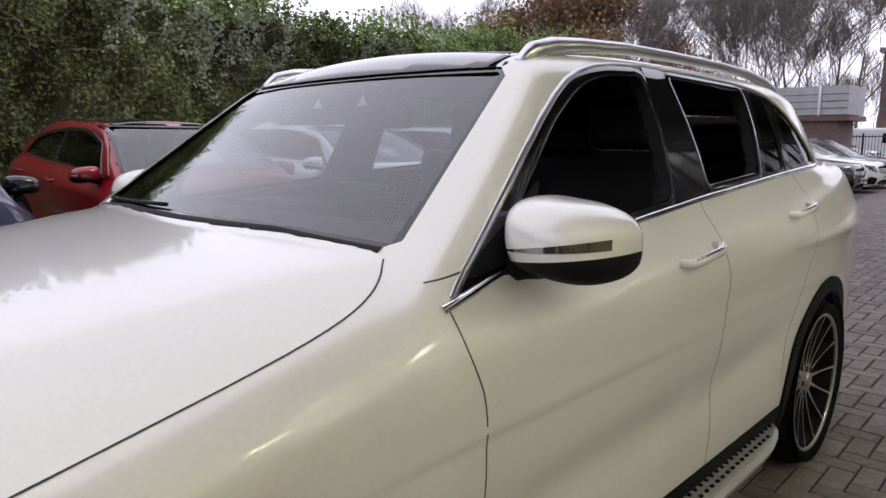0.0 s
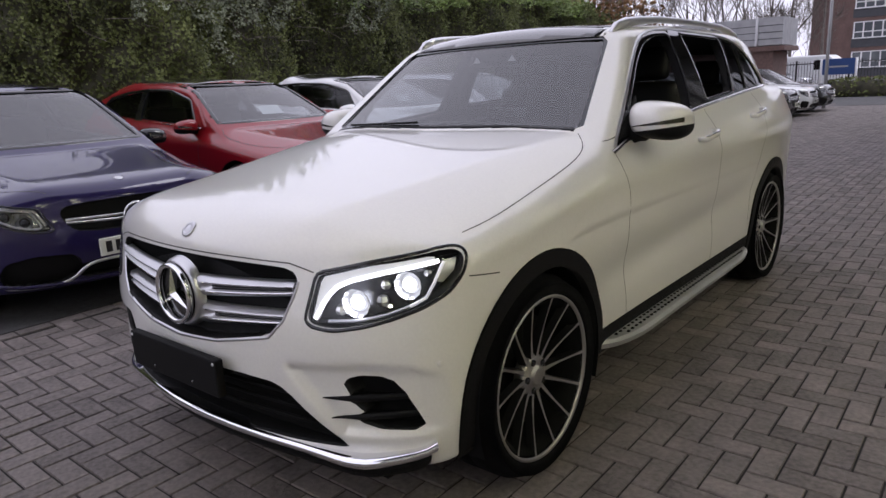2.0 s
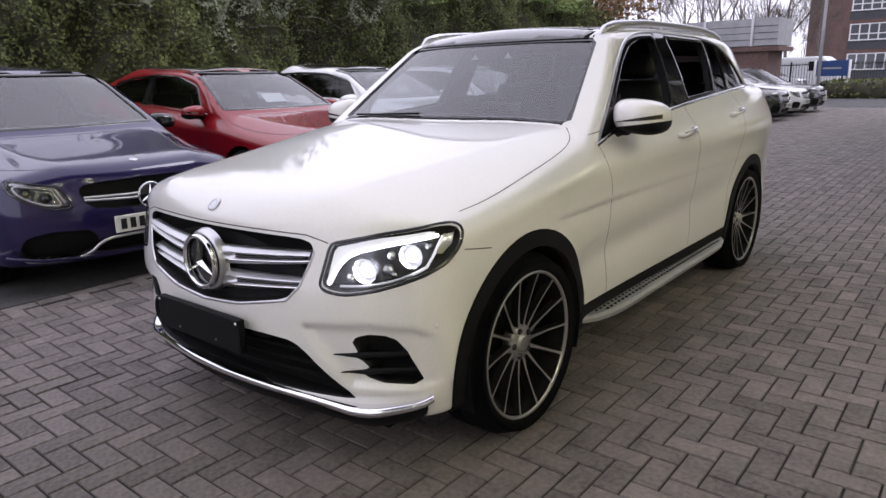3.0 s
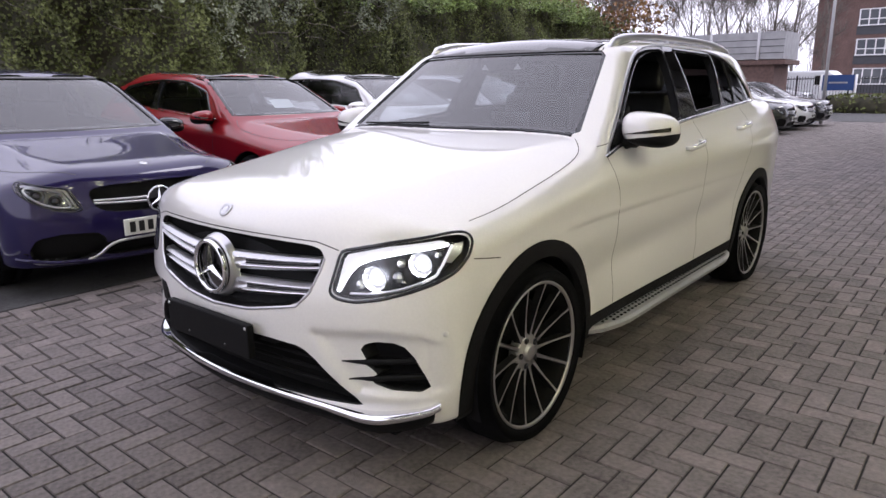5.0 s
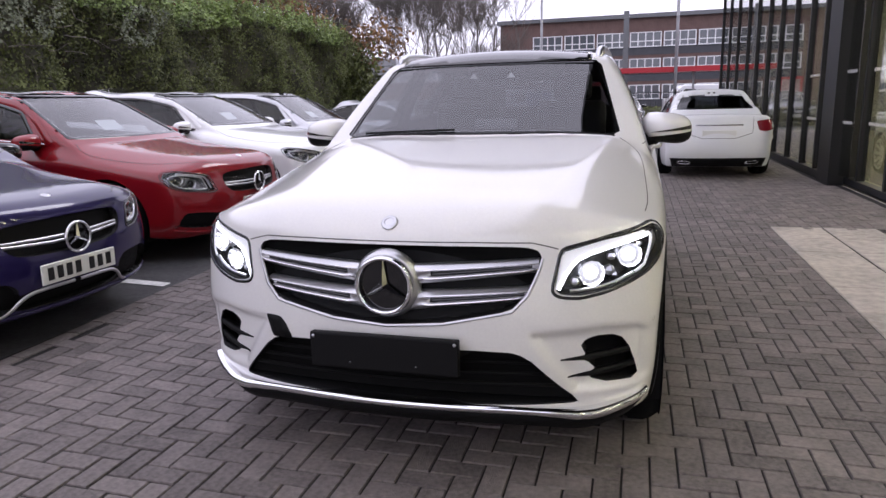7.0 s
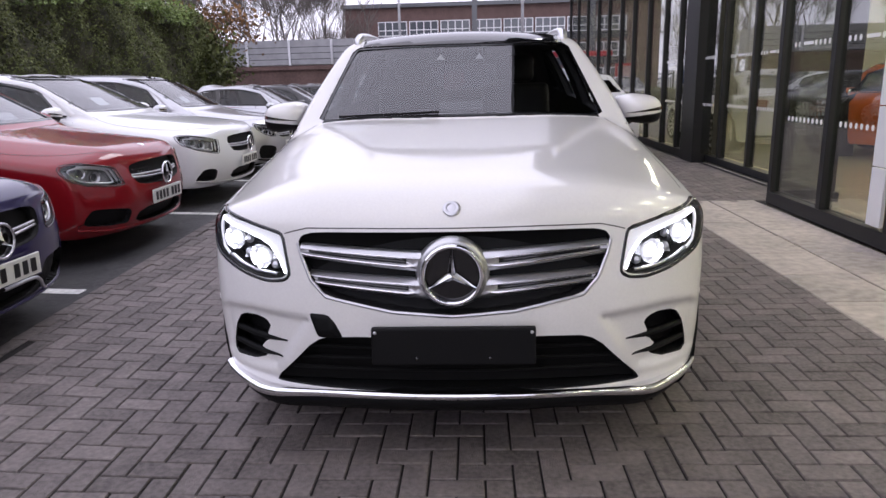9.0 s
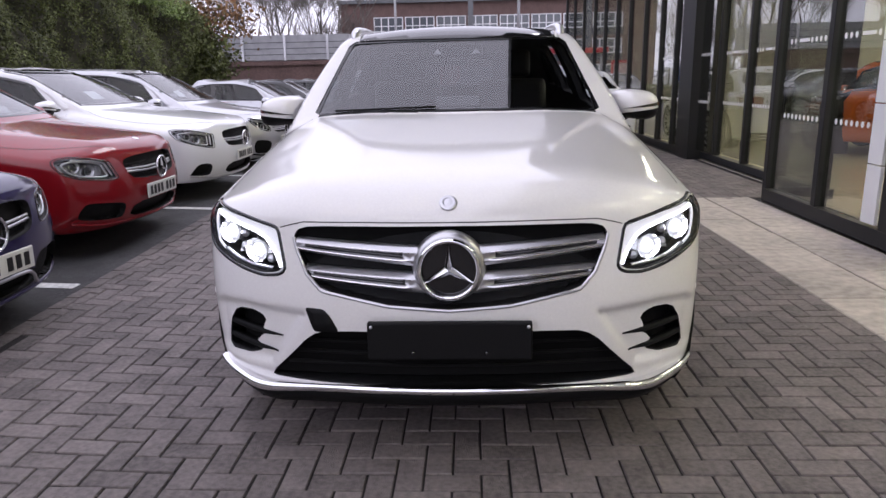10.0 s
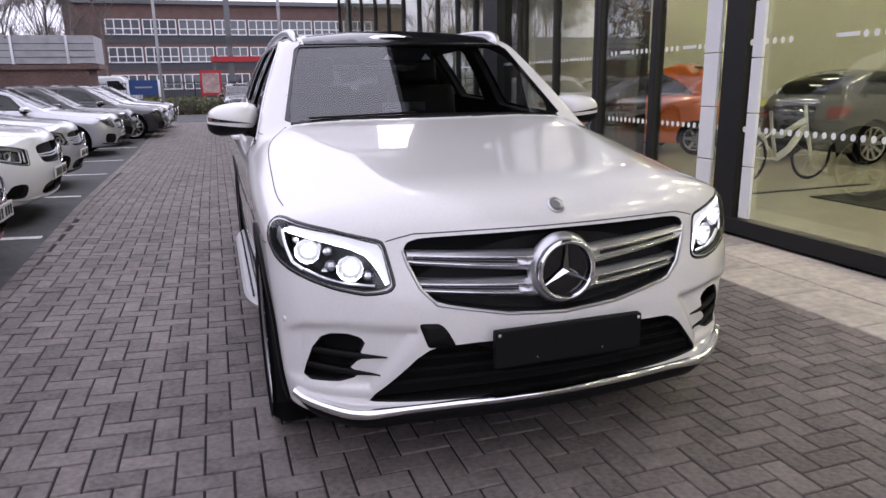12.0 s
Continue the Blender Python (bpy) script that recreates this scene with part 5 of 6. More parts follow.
    door_mirror(car, shell or paint, w + 0.03, yc + 0.26, d["belt0"] + 0.065, 0.115, 0.085, 0.066, (w - 0.07, yc + 0.28, d["belt0"] + 0.02), 0.018)
    for y in (mid - 0.22, mid + 0.72):
        q, g = project(outer, [(y - 0.1, bl(y) - 0.10), (y + 0.1, bl(y) - 0.09)], "x")
        for s in (1, -1):
            vs, fs = tube([(s * q[0][0], *q[0][1:]), (s * (q[0][0] + 0.035), q[0][1] + 0.03, q[0][2]), (s * (q[1][0] + 0.035), q[1][1] - 0.03, q[1][2]), (s * q[1][0], *q[1][1:])], 0.013, 6)
            link_mesh("door_handle", vs, fs, paint, car)
    r, rim, tw, sp, twin = wheels
    for x in (1, -1):
        for y in (0.0, d["wb"]):
            wheel(car, pose(x * (w - tw / 2 - 0.008), y, r, 0, 0, 0 if x > 0 else 180), r, rim, tw, sp, RIM_FACE if not twin else RIM_DARK, "black tyre on a spoked rim", False)
    for yw in (0.0, d["wb"]):
        vs, fs = lathe([(d["arch"] - 0.003, w - 0.03), (d["arch"] - 0.003, 0.52), (0.02, 0.52)], 28)
        vs = [(x, y + yw, z + d["hub"]) for x, y, z in vs]
        fs = [f for f in fs if np.mean([vs[i][2] for i in f]) > d["sill"]]
        both("wheel_liner", (vs, fs, None), PLASTIC, car)
    if bars:
        link_mesh("grille_back", *patch(outer, full([(0.44 * sx, 0.53 * sz), (0.44 * sx, 0.745 * sz)]), "f", -0.055, 0.08, 0)[:2], PLASTIC, car)
        for k in range(bars):
            zb = (0.618 - 0.05 * k + 0.025 * (bars - 1)) * sz
            for dz in (-0.013, 0.013):
                link_mesh("grille_bar", *ribbon(outer, [(-0.40 * sx, zb + 0.012 + dz * 0.7), (-0.1, zb + dz), (0.1, zb + dz), (0.40 * sx, zb + 0.012 + dz * 0.7)], "f", 0.017, -0.012, 0.04, False, 0.010)[:2], SILVER_TRIM, car, "silver grille bar")
        emblem(car, y0 - 0.012, 0.615 * sz, 0.092, dep=0.02)
        if studs:
            sv, sf = [], []
            for a in range(-8, 9):
                for c in range(5):
                    px, pz = a * 0.046 + (0.023 if c % 2 else 0), 0.560 + 0.022 * c + (0.03 if c > 2 else 0)
                    if abs(px) < 0.10 or abs(px) > 0.37:
                        continue
                    o = len(sv)
                    yy = y0 + 0.045 + 0.22 * px * px
                    sv += [(px - 0.007, yy, pz), (px, yy, pz - 0.006), (px + 0.007, yy, pz), (px, yy, pz + 0.006), (px, yy - 0.005, pz)]
                    sf += [(o, o + 1, o + 4), (o + 1, o + 2, o + 4), (o + 2, o + 3, o + 4), (o + 3, o, o + 4)]
            tagged(link_mesh("grille_studs", sv, sf, CHROME, car, "rows of small chrome grille studs", False), kind="stuff")
        if wing:
            both("bumper_wing", ribbon(outer, rounded([(0.760, 0.262), (0.72, 0.238), (0.48, 0.232), (0.40, 0.262), (0.33, 0.335), (0.25, 0.357), (0.02, 0.360)], 1, False), "f", 0.020, 0.008, 0.03, False, 0.010), SILVER_TRIM, car, "silver wing strip in the bumper")
        both("vent_back", patch(outer, vent, "f", -0.04, 0.06, 0), PLASTIC, car)
        link_mesh("intake_back", *patch(outer, full([(0.44 * sx, 0.24 * sz), (0.37 * sx, 0.38 * sz)]), "f", -0.055, 0.08, 0)[:2], PLASTIC, car)
        link_mesh("bumper_lip", *ribbon(outer, rounded([(-0.83 * sx, 0.275 * sz), (-0.6 * sx, 0.235 * sz), (0.6 * sx, 0.235 * sz), (0.83 * sx, 0.275 * sz)], 1, False), "f", 0.022, 0.012, 0.05, False, 0.012)[:2], lip or (SILVER_TRIM if bars == 1 else PLASTIC), car)
        for s in (1, -1):
            head = both("headlight", patch(outer, lamp, "q", 0.002, 0.04, 0.01), LAMP_GLASS, car, "clear unlit headlight", (s,))[0]
            both("lamp_housing", patch(outer, lamp, "q", -0.05, 0.04, 0), LAMP_DEEP, head, "", (s,))
            both("lamp_bezel", ribbon(outer, shrink(0.70), "q", 0.013, -0.014, 0.03, True, 0.008), LAMP_BOWL, head, "", (s,))
            both("lamp_strip", ribbon(outer, [shrink(0.84)[i] for i in (-6, -5, -4, -3, -2, -1, 0, 1, 2, 3)], "q", 0.016, -0.010, 0.03, False, 0.006), LAMP_BOWL, head, "", (s,))
            for ds in (-0.055, 0.055):
                q, g = project(outer, [(lamp_mid[0] + ds, lamp_mid[1] + ds * 0.35)], "q")
                c = Vector(q[0]) - Vector(g[0]) * 0.045
                m = Matrix.Translation((s * c.x, c.y, c.z)) @ Vector((s * 0.3, -1, 0)).to_track_quat("Z", "Y").to_matrix().to_4x4()
                vs, fs = lathe([(0.044, 0.020), (0.032, 0.004), (0.030, 0.0)], 10, "z")
                link_mesh("projector_bowl", vs, fs, LAMP_BOWL, head, "", False).matrix_basis = m
                vs, fs = lathe([(0.03, 0.0), (0.026, 0.014), (0.012, 0.022), (0.0005, 0.024)], 16, "z")
                link_mesh("projector", vs, fs, GLOSS_BLACK, head).matrix_basis = m
            both("lamp_seal", ribbon(outer, lamp, "q", 0.008, 0.003, 0.03, True, 0.003), GLOSS_BLACK, head, "", (s,))
        q, g = project(outer, [(0.0, y0 + 0.17)], "t")
        vs, fs = lathe([(0.028, 0.0), (0.022, 0.004), (0.0005, 0.005)], 20, "z")
        b = link_mesh("bonnet_badge", vs, fs, SILVER_TRIM, car)
        b.matrix_basis = Matrix.Translation(q[0] + g[0] * 0.001) @ Vector(g[0]).to_track_quat("Z", "Y").to_matrix().to_4x4()
        if plate:
            number_plate(car, y0 - 0.022, 0.445 * sz)
    zd = d["zdeck"]
    tail_lamps(car, outer, tight([(0.56 * sx, zd - 0.11), (0.85 * sx, zd - 0.08), (0.86 * sx, zd - 0.24), (0.72 * sx, zd - 0.28), (0.60 * sx, zd - 0.26)], 0.03))
    if rear:
        link_mesh("boot_strip", *ribbon(outer, [(-0.36 * sx, zd - 0.17), (0.36 * sx, zd - 0.17)], "r", 0.022, 0.006, 0.05, False, 0.006)[:2], CHROME, car)
        link_mesh("rear_diffuser", *patch(outer, full([(0.70 * sx, d["sill"] + 0.01), (0.74 * sx, d["sill"] + 0.15)]), "r", 0.004, 0.05, 0.01)[:2], PLASTIC, car)
        both("exhaust_trim", ribbon(outer, rounded([(0.42 * sx, d["sill"] + 0.09), (0.62 * sx, d["sill"] + 0.11), (0.62 * sx, d["sill"] + 0.06), (0.42 * sx, d["sill"] + 0.05)], 1), "r", 0.014, 0.008, 0.03, True, 0.006), CHROME, car)
        link_mesh("boot_gap", *ribbon(outer, rounded([(-0.52 * sx, zd - 0.05), (-0.50 * sx, zd - 0.38), (0.50 * sx, zd - 0.38), (0.52 * sx, zd - 0.05)], 1, False), "r", 0.007, 0.001, 0.05)[:2], SEAM, car)
        pl = part("number_plate", bm_box(-0.26, y1 - 0.035, zd - 0.36, 0.26, y1 - 0.02, zd - 0.25, 0.003, 1), PLATE, car, "white plate with no writing")
    dash = rounded_box("dashboard", (0, yc + 0.42, zc - 0.13), (w * 1.45, 0.42, 0.18), CABIN, car)
    for x in (-0.36, 0.36):
        seat(car, x, mid - 0.22, zr - 1.0)
    if sheet:
        vs = [(0.02, yc + 0.30, zc + 0.06), (0.32, yc + 0.33, zc + 0.06), (0.32, yc + 0.45, zc + 0.15), (0.02, yc + 0.42, zc + 0.15)]
        link_mesh("price_sheet", vs, [(0, 1, 2, 3)], PAPER, car, "pale sheet behind the windscreen", False)
    return car


SALOON = dict(y0=-0.80, y1=3.88, wb=2.84, w=0.905, zn=0.80, yc=0.48, zc=0.985, yrf=1.22, zr=1.442, yrr=2.55, yd=3.18, zdeck=1.05, belt0=0.915, belt1=0.985,
              arch=0.365, hub=0.33, sill=0.20, wr=0.555, slope_r=1.45, wg=0.80, flare=0.012)
ESTATE = dict(SALOON, yrr=3.1, yd=3.66, zdeck=1.0, slope_r=0.55, zr=1.46)
HATCH = dict(SALOON, y0=-0.87, y1=3.42, wb=2.70, w=0.89, zn=0.80, yc=0.46, zc=0.985, yrf=1.16, zr=1.433, yrr=2.75, yd=3.24, zdeck=0.98, slope_r=0.62, belt0=0.92, belt1=1.03)
COUPE = dict(SALOON, y0=-0.86, y1=4.15, wb=2.945, w=0.945, zn=0.81, yc=0.58, zc=0.98, yrf=1.36, zr=1.412, yrr=2.7, yd=3.62, zdeck=1.03, slope_r=1.75, arch=0.385, hub=0.35, belt0=0.92, belt1=1.0)
BIG = dict(SALOON, y0=-0.84, y1=4.05, wb=2.94, w=0.925, zr=1.465, yd=3.3)


EDGE = lambda y: -2.46 - 0.024 * y


def ground_z(x, y):
    """Height of the ground: the drive is level under the SUV, the near bays rise away from it."""
    yy = np.clip(y, 0, 32)
    xx = np.clip(x, -9, -2.46)
    x1 = -0.95 + np.clip((y - 3) / 5, 0, 1) * 3.5
    t = np.clip((x1 - x) / (x1 + 2.46), 0, 1) ** 1.3
    k = np.clip((y - 4.5) / 9.5, 0, 1)
    yy = np.minimum(yy, 5.0)
    return t * (-0.03 * xx + 0.008 * yy + 0.0005 * yy * yy) * (1 - k * k * (3 - 2 * k))


def nose_at(x, y, turn, dims):
    """The pose of a car whose nose lies at (x, y), with that turn about z."""
    r = pose(0, 0, 0, 0, 0, turn)
    p = Vector((x, y, 0)) - r.to_3x3() @ Vector((0, dims["y0"], 0))
    w = r.to_3x3() @ Vector((0, dims["wb"], 0))
    z0, z1 = ground_z(p.x, p.y) - 0.014, ground_z(p.x + w.x, p.y + w.y) - 0.014
    tilt = math.atan2(z1 - z0, dims["wb"])
    return Matrix.Translation((p.x, p.y, z0)) @ r @ pose(0, 0, 0, math.degrees(tilt))


BAY = 90
W19 = (0.33, 0.245, 0.235)
road_car("estate_car", "dark metallic blue estate car with a silver grille bar", PAINT_BLUE, nose_at(-2.27, 0.17, 88, ESTATE), ESTATE, "estate", (*W19, 10, True), 0.026, sheet=False, shell=GLOSS_BLACK, wing=True, lip=PAINT_BLUE,
         vent=[(0.40, 0.430), (0.60, 0.440), (0.738, 0.410), (0.775, 0.330), (0.745, 0.250), (0.47, 0.240), (0.38, 0.290), (0.34, 0.370)])
road_car("hatchback", "bright red hatchback with black roof and pale sheet in the windscreen", PAINT_RED, nose_at(-2.55, 2.62, BAY, HATCH), HATCH, "hatch", (*W19, 5, True), 0.026, roof_dark=True, lip=PAINT_RED, studs=True,
         lamp=[(-0.065, 0.714), (-0.132, 0.582), (-0.05, 0.578), (0.176, 0.604), (0.279, 0.643), (0.328, 0.695), (0.338, 0.738), (0.29, 0.758), (0.205, 0.766), (0.08, 0.748)],
         vent=[(0.47, 0.275), (0.455, 0.385), (0.60, 0.410), (0.765, 0.425), (0.800, 0.360), (0.800, 0.305), (0.64, 0.283)])
road_car("coupe", "white two-door coupe with a dark glass roof in its bay", PAINT_SNOW, nose_at(-2.62, 5.0, BAY, COUPE), COUPE, "coupe", (0.35, 0.255, 0.245, 10, False), 0.03, roof_dark=True,
         lamp=[(-0.020, 0.703), (-0.012, 0.562), (0.10, 0.575), (0.27, 0.615), (0.409, 0.667), (0.446, 0.725), (0.440, 0.758), (0.39, 0.768), (0.30, 0.766), (0.15, 0.742)],
         vent=[(0.66, 0.366), (0.69, 0.398), (0.75, 0.407), (0.825, 0.400), (0.868, 0.310), (0.862, 0.276), (0.672, 0.273)])
silver = road_car("estate_car", "silver estate car parked nose out in a bay", PAINT_SILVER, nose_at(-2.8, 7.5, BAY, ESTATE), ESTATE, "estate", (*W19, 10, False), 0.036, bars=2)
silver_saloon = road_car("saloon_car", "silver saloon car parked nose out in a bay", PAINT_SILVER, nose_at(-3.0, 13.6, BAY, BIG), BIG, "saloon", (*W19, 10, False), 0.036, bars=2, sheet=False)
black = road_car("saloon_car", "black saloon car parked nose out in a bay", PAINT_BLACK, nose_at(-2.95, 16.3, BAY, BIG), BIG, "saloon", (*W19, 10, False), 0.045, bars=2, sheet=False)
white_far = road_car("saloon_car", "white saloon car parked nose out in a bay", PAINT_SNOW, nose_at(-2.35, 20.9, BAY, BIG), BIG, "saloon", (*W19, 10, False), 0.045, bars=2, sheet=False)
copy_thing(black, nose_at(-2.35, 18.6, BAY, BIG))
copy_thing(black, nose_at(-2.3, 23.2, BAY, BIG))
tagged(copy_thing(black, nose_at(0.35, 28.5, 4, BIG)), "dark saloon car facing along the drive", group="cars standing on the drive")
road_car("saloon_car", "white saloon car seen from behind on the block paving", PAINT_SNOW, pose(2.06, 8.95 + SALOON["y1"], -0.0, 0, 0, 181), SALOON, "saloon", (*W19, 10, False), 0.03, group="cars standing on the drive", rear=True, sheet=False)


# ---- ground ----
def relief(name, xs, ys, drop, material, label, parent=None):
    """A sheet that follows the ground, drop below it."""
    X, Y = np.meshgrid(xs, ys, indexing="ij")
    Z = ground_z(X, Y) - drop
    n = len(ys)
    vs = np.stack([X.ravel(), Y.ravel(), Z.ravel()], 1)
    fs = [(i * n + j, (i + 1) * n + j, (i + 1) * n + j + 1, i * n + j + 1) for i in range(len(xs) - 1) for j in range(n - 1)]
    return tagged(link_mesh(name, vs, fs, material, parent, label, True), label, kind="structure")


far = [-1600, -700, -300, -120, -60, -30]
relief("ground", np.array(far + list(np.arange(-16, 5.1, 0.3)) + [8, 14, 30, 60, 120, 300, 700, 1600]), np.array(far + list(np.arange(-12, 34.1, 0.5)) + [40, 60, 100, 300, 700, 1600]), 0.014, ASPHALT, "dark asphalt of the yard and the bays")
pavement = relief("pavement", np.arange(-2.45, 3.95, 0.16), np.arange(-9, 27, 0.25), 0.007, JOINT, "dark sand bed under the block paving")
for i, (x, y) in enumerate([(-2.50, -1.2), (-2.53, 1.25), (-2.58, 3.85), (-2.66, 6.25), (-2.72, 8.9), (-2.80, 11.6), (-2.88, 14.9), (-2.95, 17.6), (-3.0, 20.3)]):
    vs = []
    for k in range(24):
        px = x - 4.7 * k / 23
        py = y + 0.10 * k / 23
        for d in (-0.05, 0.05):
            vs.append((px, py + d, ground_z(px, py + d) - 0.009))
    tagged(link_mesh("bay_line", vs, [(2 * k, 2 * k + 1, 2 * k + 3, 2 * k + 2) for k in range(23)], LINE_PAINT, None, "", False), "worn white bay line on the asphalt", kind="structure")

# ---- showroom ----
GX, GY = 3.22, 4.42          # the near front's plane, and where it ends
shop = empty("showroom", pose(0, 0, 0), "glass-fronted car showroom with dark metal frames and lit inside", "building")
RX = 3.84                    # the set-back front's plane
SX1 = 13.0
box("floor_slab", GX - 0.02, -9, -0.3, SX1, GY, 0.02, SHOP_FLOOR, shop, "cream tiled floor")
box("floor_slab", RX - 0.02, GY, -0.3, SX1, 24, 0.02, SHOP_FLOOR, shop)
box("back_wall", SX1, -9, 0, SX1 + 0.2, 24, 6.4, WALL_CREAM, shop)
box("end_wall", GX, -9.2, 0, SX1 + 0.2, -9, 6.4, WALL_CREAM, shop)
box("end_wall", RX, 24, 0, SX1 + 0.2, 24.2, 6.4, WALL_CREAM, shop)
box("ceiling_panel", GX - 0.05, -9, 4.6, SX1, GY, 4.75, CEIL, shop)
box("ceiling_panel", RX - 0.05, GY, 4.6, SX1, 24, 4.75, CEIL, shop)
box("roof", GX - 2.2, -9.6, 6.2, SX1 + 0.4, GY, 6.6, FRAME, shop, "dark flat roof with a deep overhang")
box("roof", RX - 2.1, GY, 6.2, SX1 + 0.4, 24.4, 6.6, FRAME, shop)
box("fascia", GX - 0.06, -9.2, 4.75, GX + 0.15, GY, 6.2, FRAME, shop)
box("fascia", RX - 0.06, GY, 4.75, RX + 0.15, 24.2, 6.2, FRAME, shop)
box("return_head", GX + 0.14, GY, 4.7, RX, GY + 0.06, 6.2, FRAME, shop)
box("return_sill", GX + 0.14, GY, 0, RX, GY + 0.06, 0.15, FRAME, shop)
box("glass_pane", GX + 0.14, GY + 0.02, 0.15, RX - 0.04, GY + 0.032, 4.7, SHOP_GLASS, shop).visible_shadow = False


def mullion(x, y, wd=0.075, dp=0.10, top=4.75):
    return part("mullion", bm_box(x - 0.012, y - wd / 2, 0.0, x + dp, y + wd / 2, top, 0.006, 1), FRAME, shop)


def pane(x, ya, yb, z0=0.16, z1=4.7, dots=True):
    p = box("glass_pane", x + 0.035, ya, z0, x + 0.047, yb, z1, SHOP_GLASS, shop, "clear shop window pane")
    p.visible_shadow = False
    if dots:
        n = max(1, int((yb - ya - 0.16) / 0.082))
        for z in (0.925, 1.64):
            for i in range(n):
                y = ya + 0.09 + 0.082 * i
                if z > 1.2 and n > 7 and n * 0.42 < i < n * 0.72:
                    # the maker's word becomes a plain bar
                    if i == int(n * 0.42) + 1:
                        box("lettering_bar", x + 0.030, y - 0.03, z - 0.012, x + 0.033, y + 0.16, z + 0.018, WHITE_FRAME, p)
                    continue
                vs = [(x + 0.031, y, z)] + [(x + 0.031, y + 0.022 * math.cos(2 * math.pi * k / 12), z + 0.026 * math.sin(2 * math.pi * k / 12)) for k in range(12)]
                link_mesh("glass_dot", vs, [(0, 1 + (k + 1) % 12, 1 + k) for k in range(12)], WHITE_FRAME, p, "", False)


near_posts = [-7.4, -6.2, -5.0, -3.8, -2.6, -1.4, 0.15, 2.20, 3.36, GY]
far_posts = [GY + 0.1, 5.55, 6.72, 7.85, 9.7, 10.7, 12.0, 13.4, 14.8, 16.4, 18, 20, 22, 24]
for y in near_posts:
    mullion(GX, y, 0.26 if y == 2.20 else 0.085)
for y in far_posts:
    mullion(RX - 0.0 if y < 8.5 else 3.70, y)
for a, b in zip(near_posts[:-1], near_posts[1:]):
    pane(GX, a, b, dots=b > -1.5)
for a, b in zip(far_posts[:-1], far_posts[1:]):
    pane(RX if b < 8.5 else 3.70, a, b, dots=b < 11)
box("base_rail", GX - 0.02, -9, 0, GX + 0.11, GY, 0.15, FRAME, shop)
box("base_rail", RX - 0.02, GY, 0, RX + 0.11, 8.4, 0.12, FRAME, shop)
box("base_rail", 3.68, 8.4, 0, 3.81, 24, 0.12, FRAME, shop)
box("entrance_pier", 3.60, 8.35, 0, 4.05, 9.0, 6.2, FRAME, shop, "wide dark entrance pier")
for k in range(4):
    box("lit_panel", GX - 0.004, 2.395, 0.17 + 0.47 * k, GX + 0.026, 2.585, 0.63 + 0.47 * k, WHITE_FRAME, shop, "white tiled strip beside the dark post", 0.004)
for k in range(10):
    box("edge_strip", GX - 0.004, 1.885, 0.17 + 0.45 * k, GX + 0.026, 1.995, 0.61 + 0.45 * k, WHITE_FRAME, shop, "slim white strip beside the post", 0.004)
box("inner_column", 6.0, 8.6, 0.02, 6.3, 8.9, 4.6, FRAME, shop)
box("floor_strip", 4.7, 3.62, 0.021, 6.7, 3.68, 0.03, FRAME, shop)
box("floor_mat", 5.3, 2.0, 0.021, 7.2, 3.2, 0.032, FRAME, shop)
box("partition", 11.9, 7.6, 0.02, 12.0, 24, 4.6, WALL_CREAM, shop)
CEIL_LIGHT = make("ceiling_light", (1, 1, 1), 0.5, emit=(1.0, 0.93, 0.60), emit_strength=27.0)
for x in (4.6, 7.0, 10.5):
    for y in (-6, -3, 0, 3, 6, 9, 12, 15, 19):
        if x < 5 and y > 4.5:
            continue
        box("ceiling_lamp", x - 0.3, y - 0.3, 4.57, x + 0.3, y + 0.3, 4.598, CEIL_LIGHT, shop, "square lit ceiling lamp")

# things inside the showroom
SMART = dict(SALOON, y0=-0.55, y1=2.15, wb=1.87, w=0.83, zn=0.86, yc=0.12, zc=1.06, yrf=0.62, zr=1.54, yrr=1.75, yd=2.02, zdeck=1.02, slope_r=0.3, belt0=0.98, belt1=1.03, arch=0.32, hub=0.29, wr=0.58, wg=0.76)
road_car("city_car", "small orange city car on the showroom floor", PAINT_ORANGE, pose(6.6, 9.4, 0.02, 0, 0, 215), SMART, "coupe", (0.29, 0.2, 0.18, 6, False), 0.04, plate=False, group="showroom cars", bars=0, sheet=False)
road_car("city_car", "small yellow-green city car on the showroom floor", PAINT_LIME, pose(9.3, 8.7, 0.02, 0, 0, 60), SMART, "coupe", (0.29, 0.2, 0.18, 6, False), 0.04, plate=False, group="showroom cars", bars=0, sheet=False)
road_car("saloon_car", "graphite grey car on the showroom floor", PAINT_GREY, pose(11.05, 5.9, 0.02, 0, 0, 90), HATCH, "hatch", (*W19, 10, False), 0.04, plate=False, group="showroom cars", rear=True, sheet=False)


def bicycle(m):
    b = empty("bicycle", m, "white electric bicycle standing on the showroom floor", "bicycle")
    for y in (-0.53, 0.53):
        vs, fs = [], []
        for i in range(36):
            a = 2 * math.pi * i / 36
            for j in range(6):
                c = 2 * math.pi * j / 6
                rr = 0.31 + 0.02 * math.cos(c)
                vs.append((0.02 * math.sin(c), y + rr * math.cos(a), 0.33 + rr * math.sin(a)))
        fs = [(i * 6 + j, ((i + 1) % 36) * 6 + j, ((i + 1) % 36) * 6 + (j + 1) % 6, i * 6 + (j + 1) % 6) for i in range(36) for j in range(6)]
        w = link_mesh("wheel", vs, fs, RUBBER, b, "bicycle wheel")
        for k in range(12):
            a = 2 * math.pi * k / 12
            v, f = tube([(0, y, 0.33), (0, y + 0.30 * math.cos(a), 0.33 + 0.30 * math.sin(a))], 0.0025, 4)
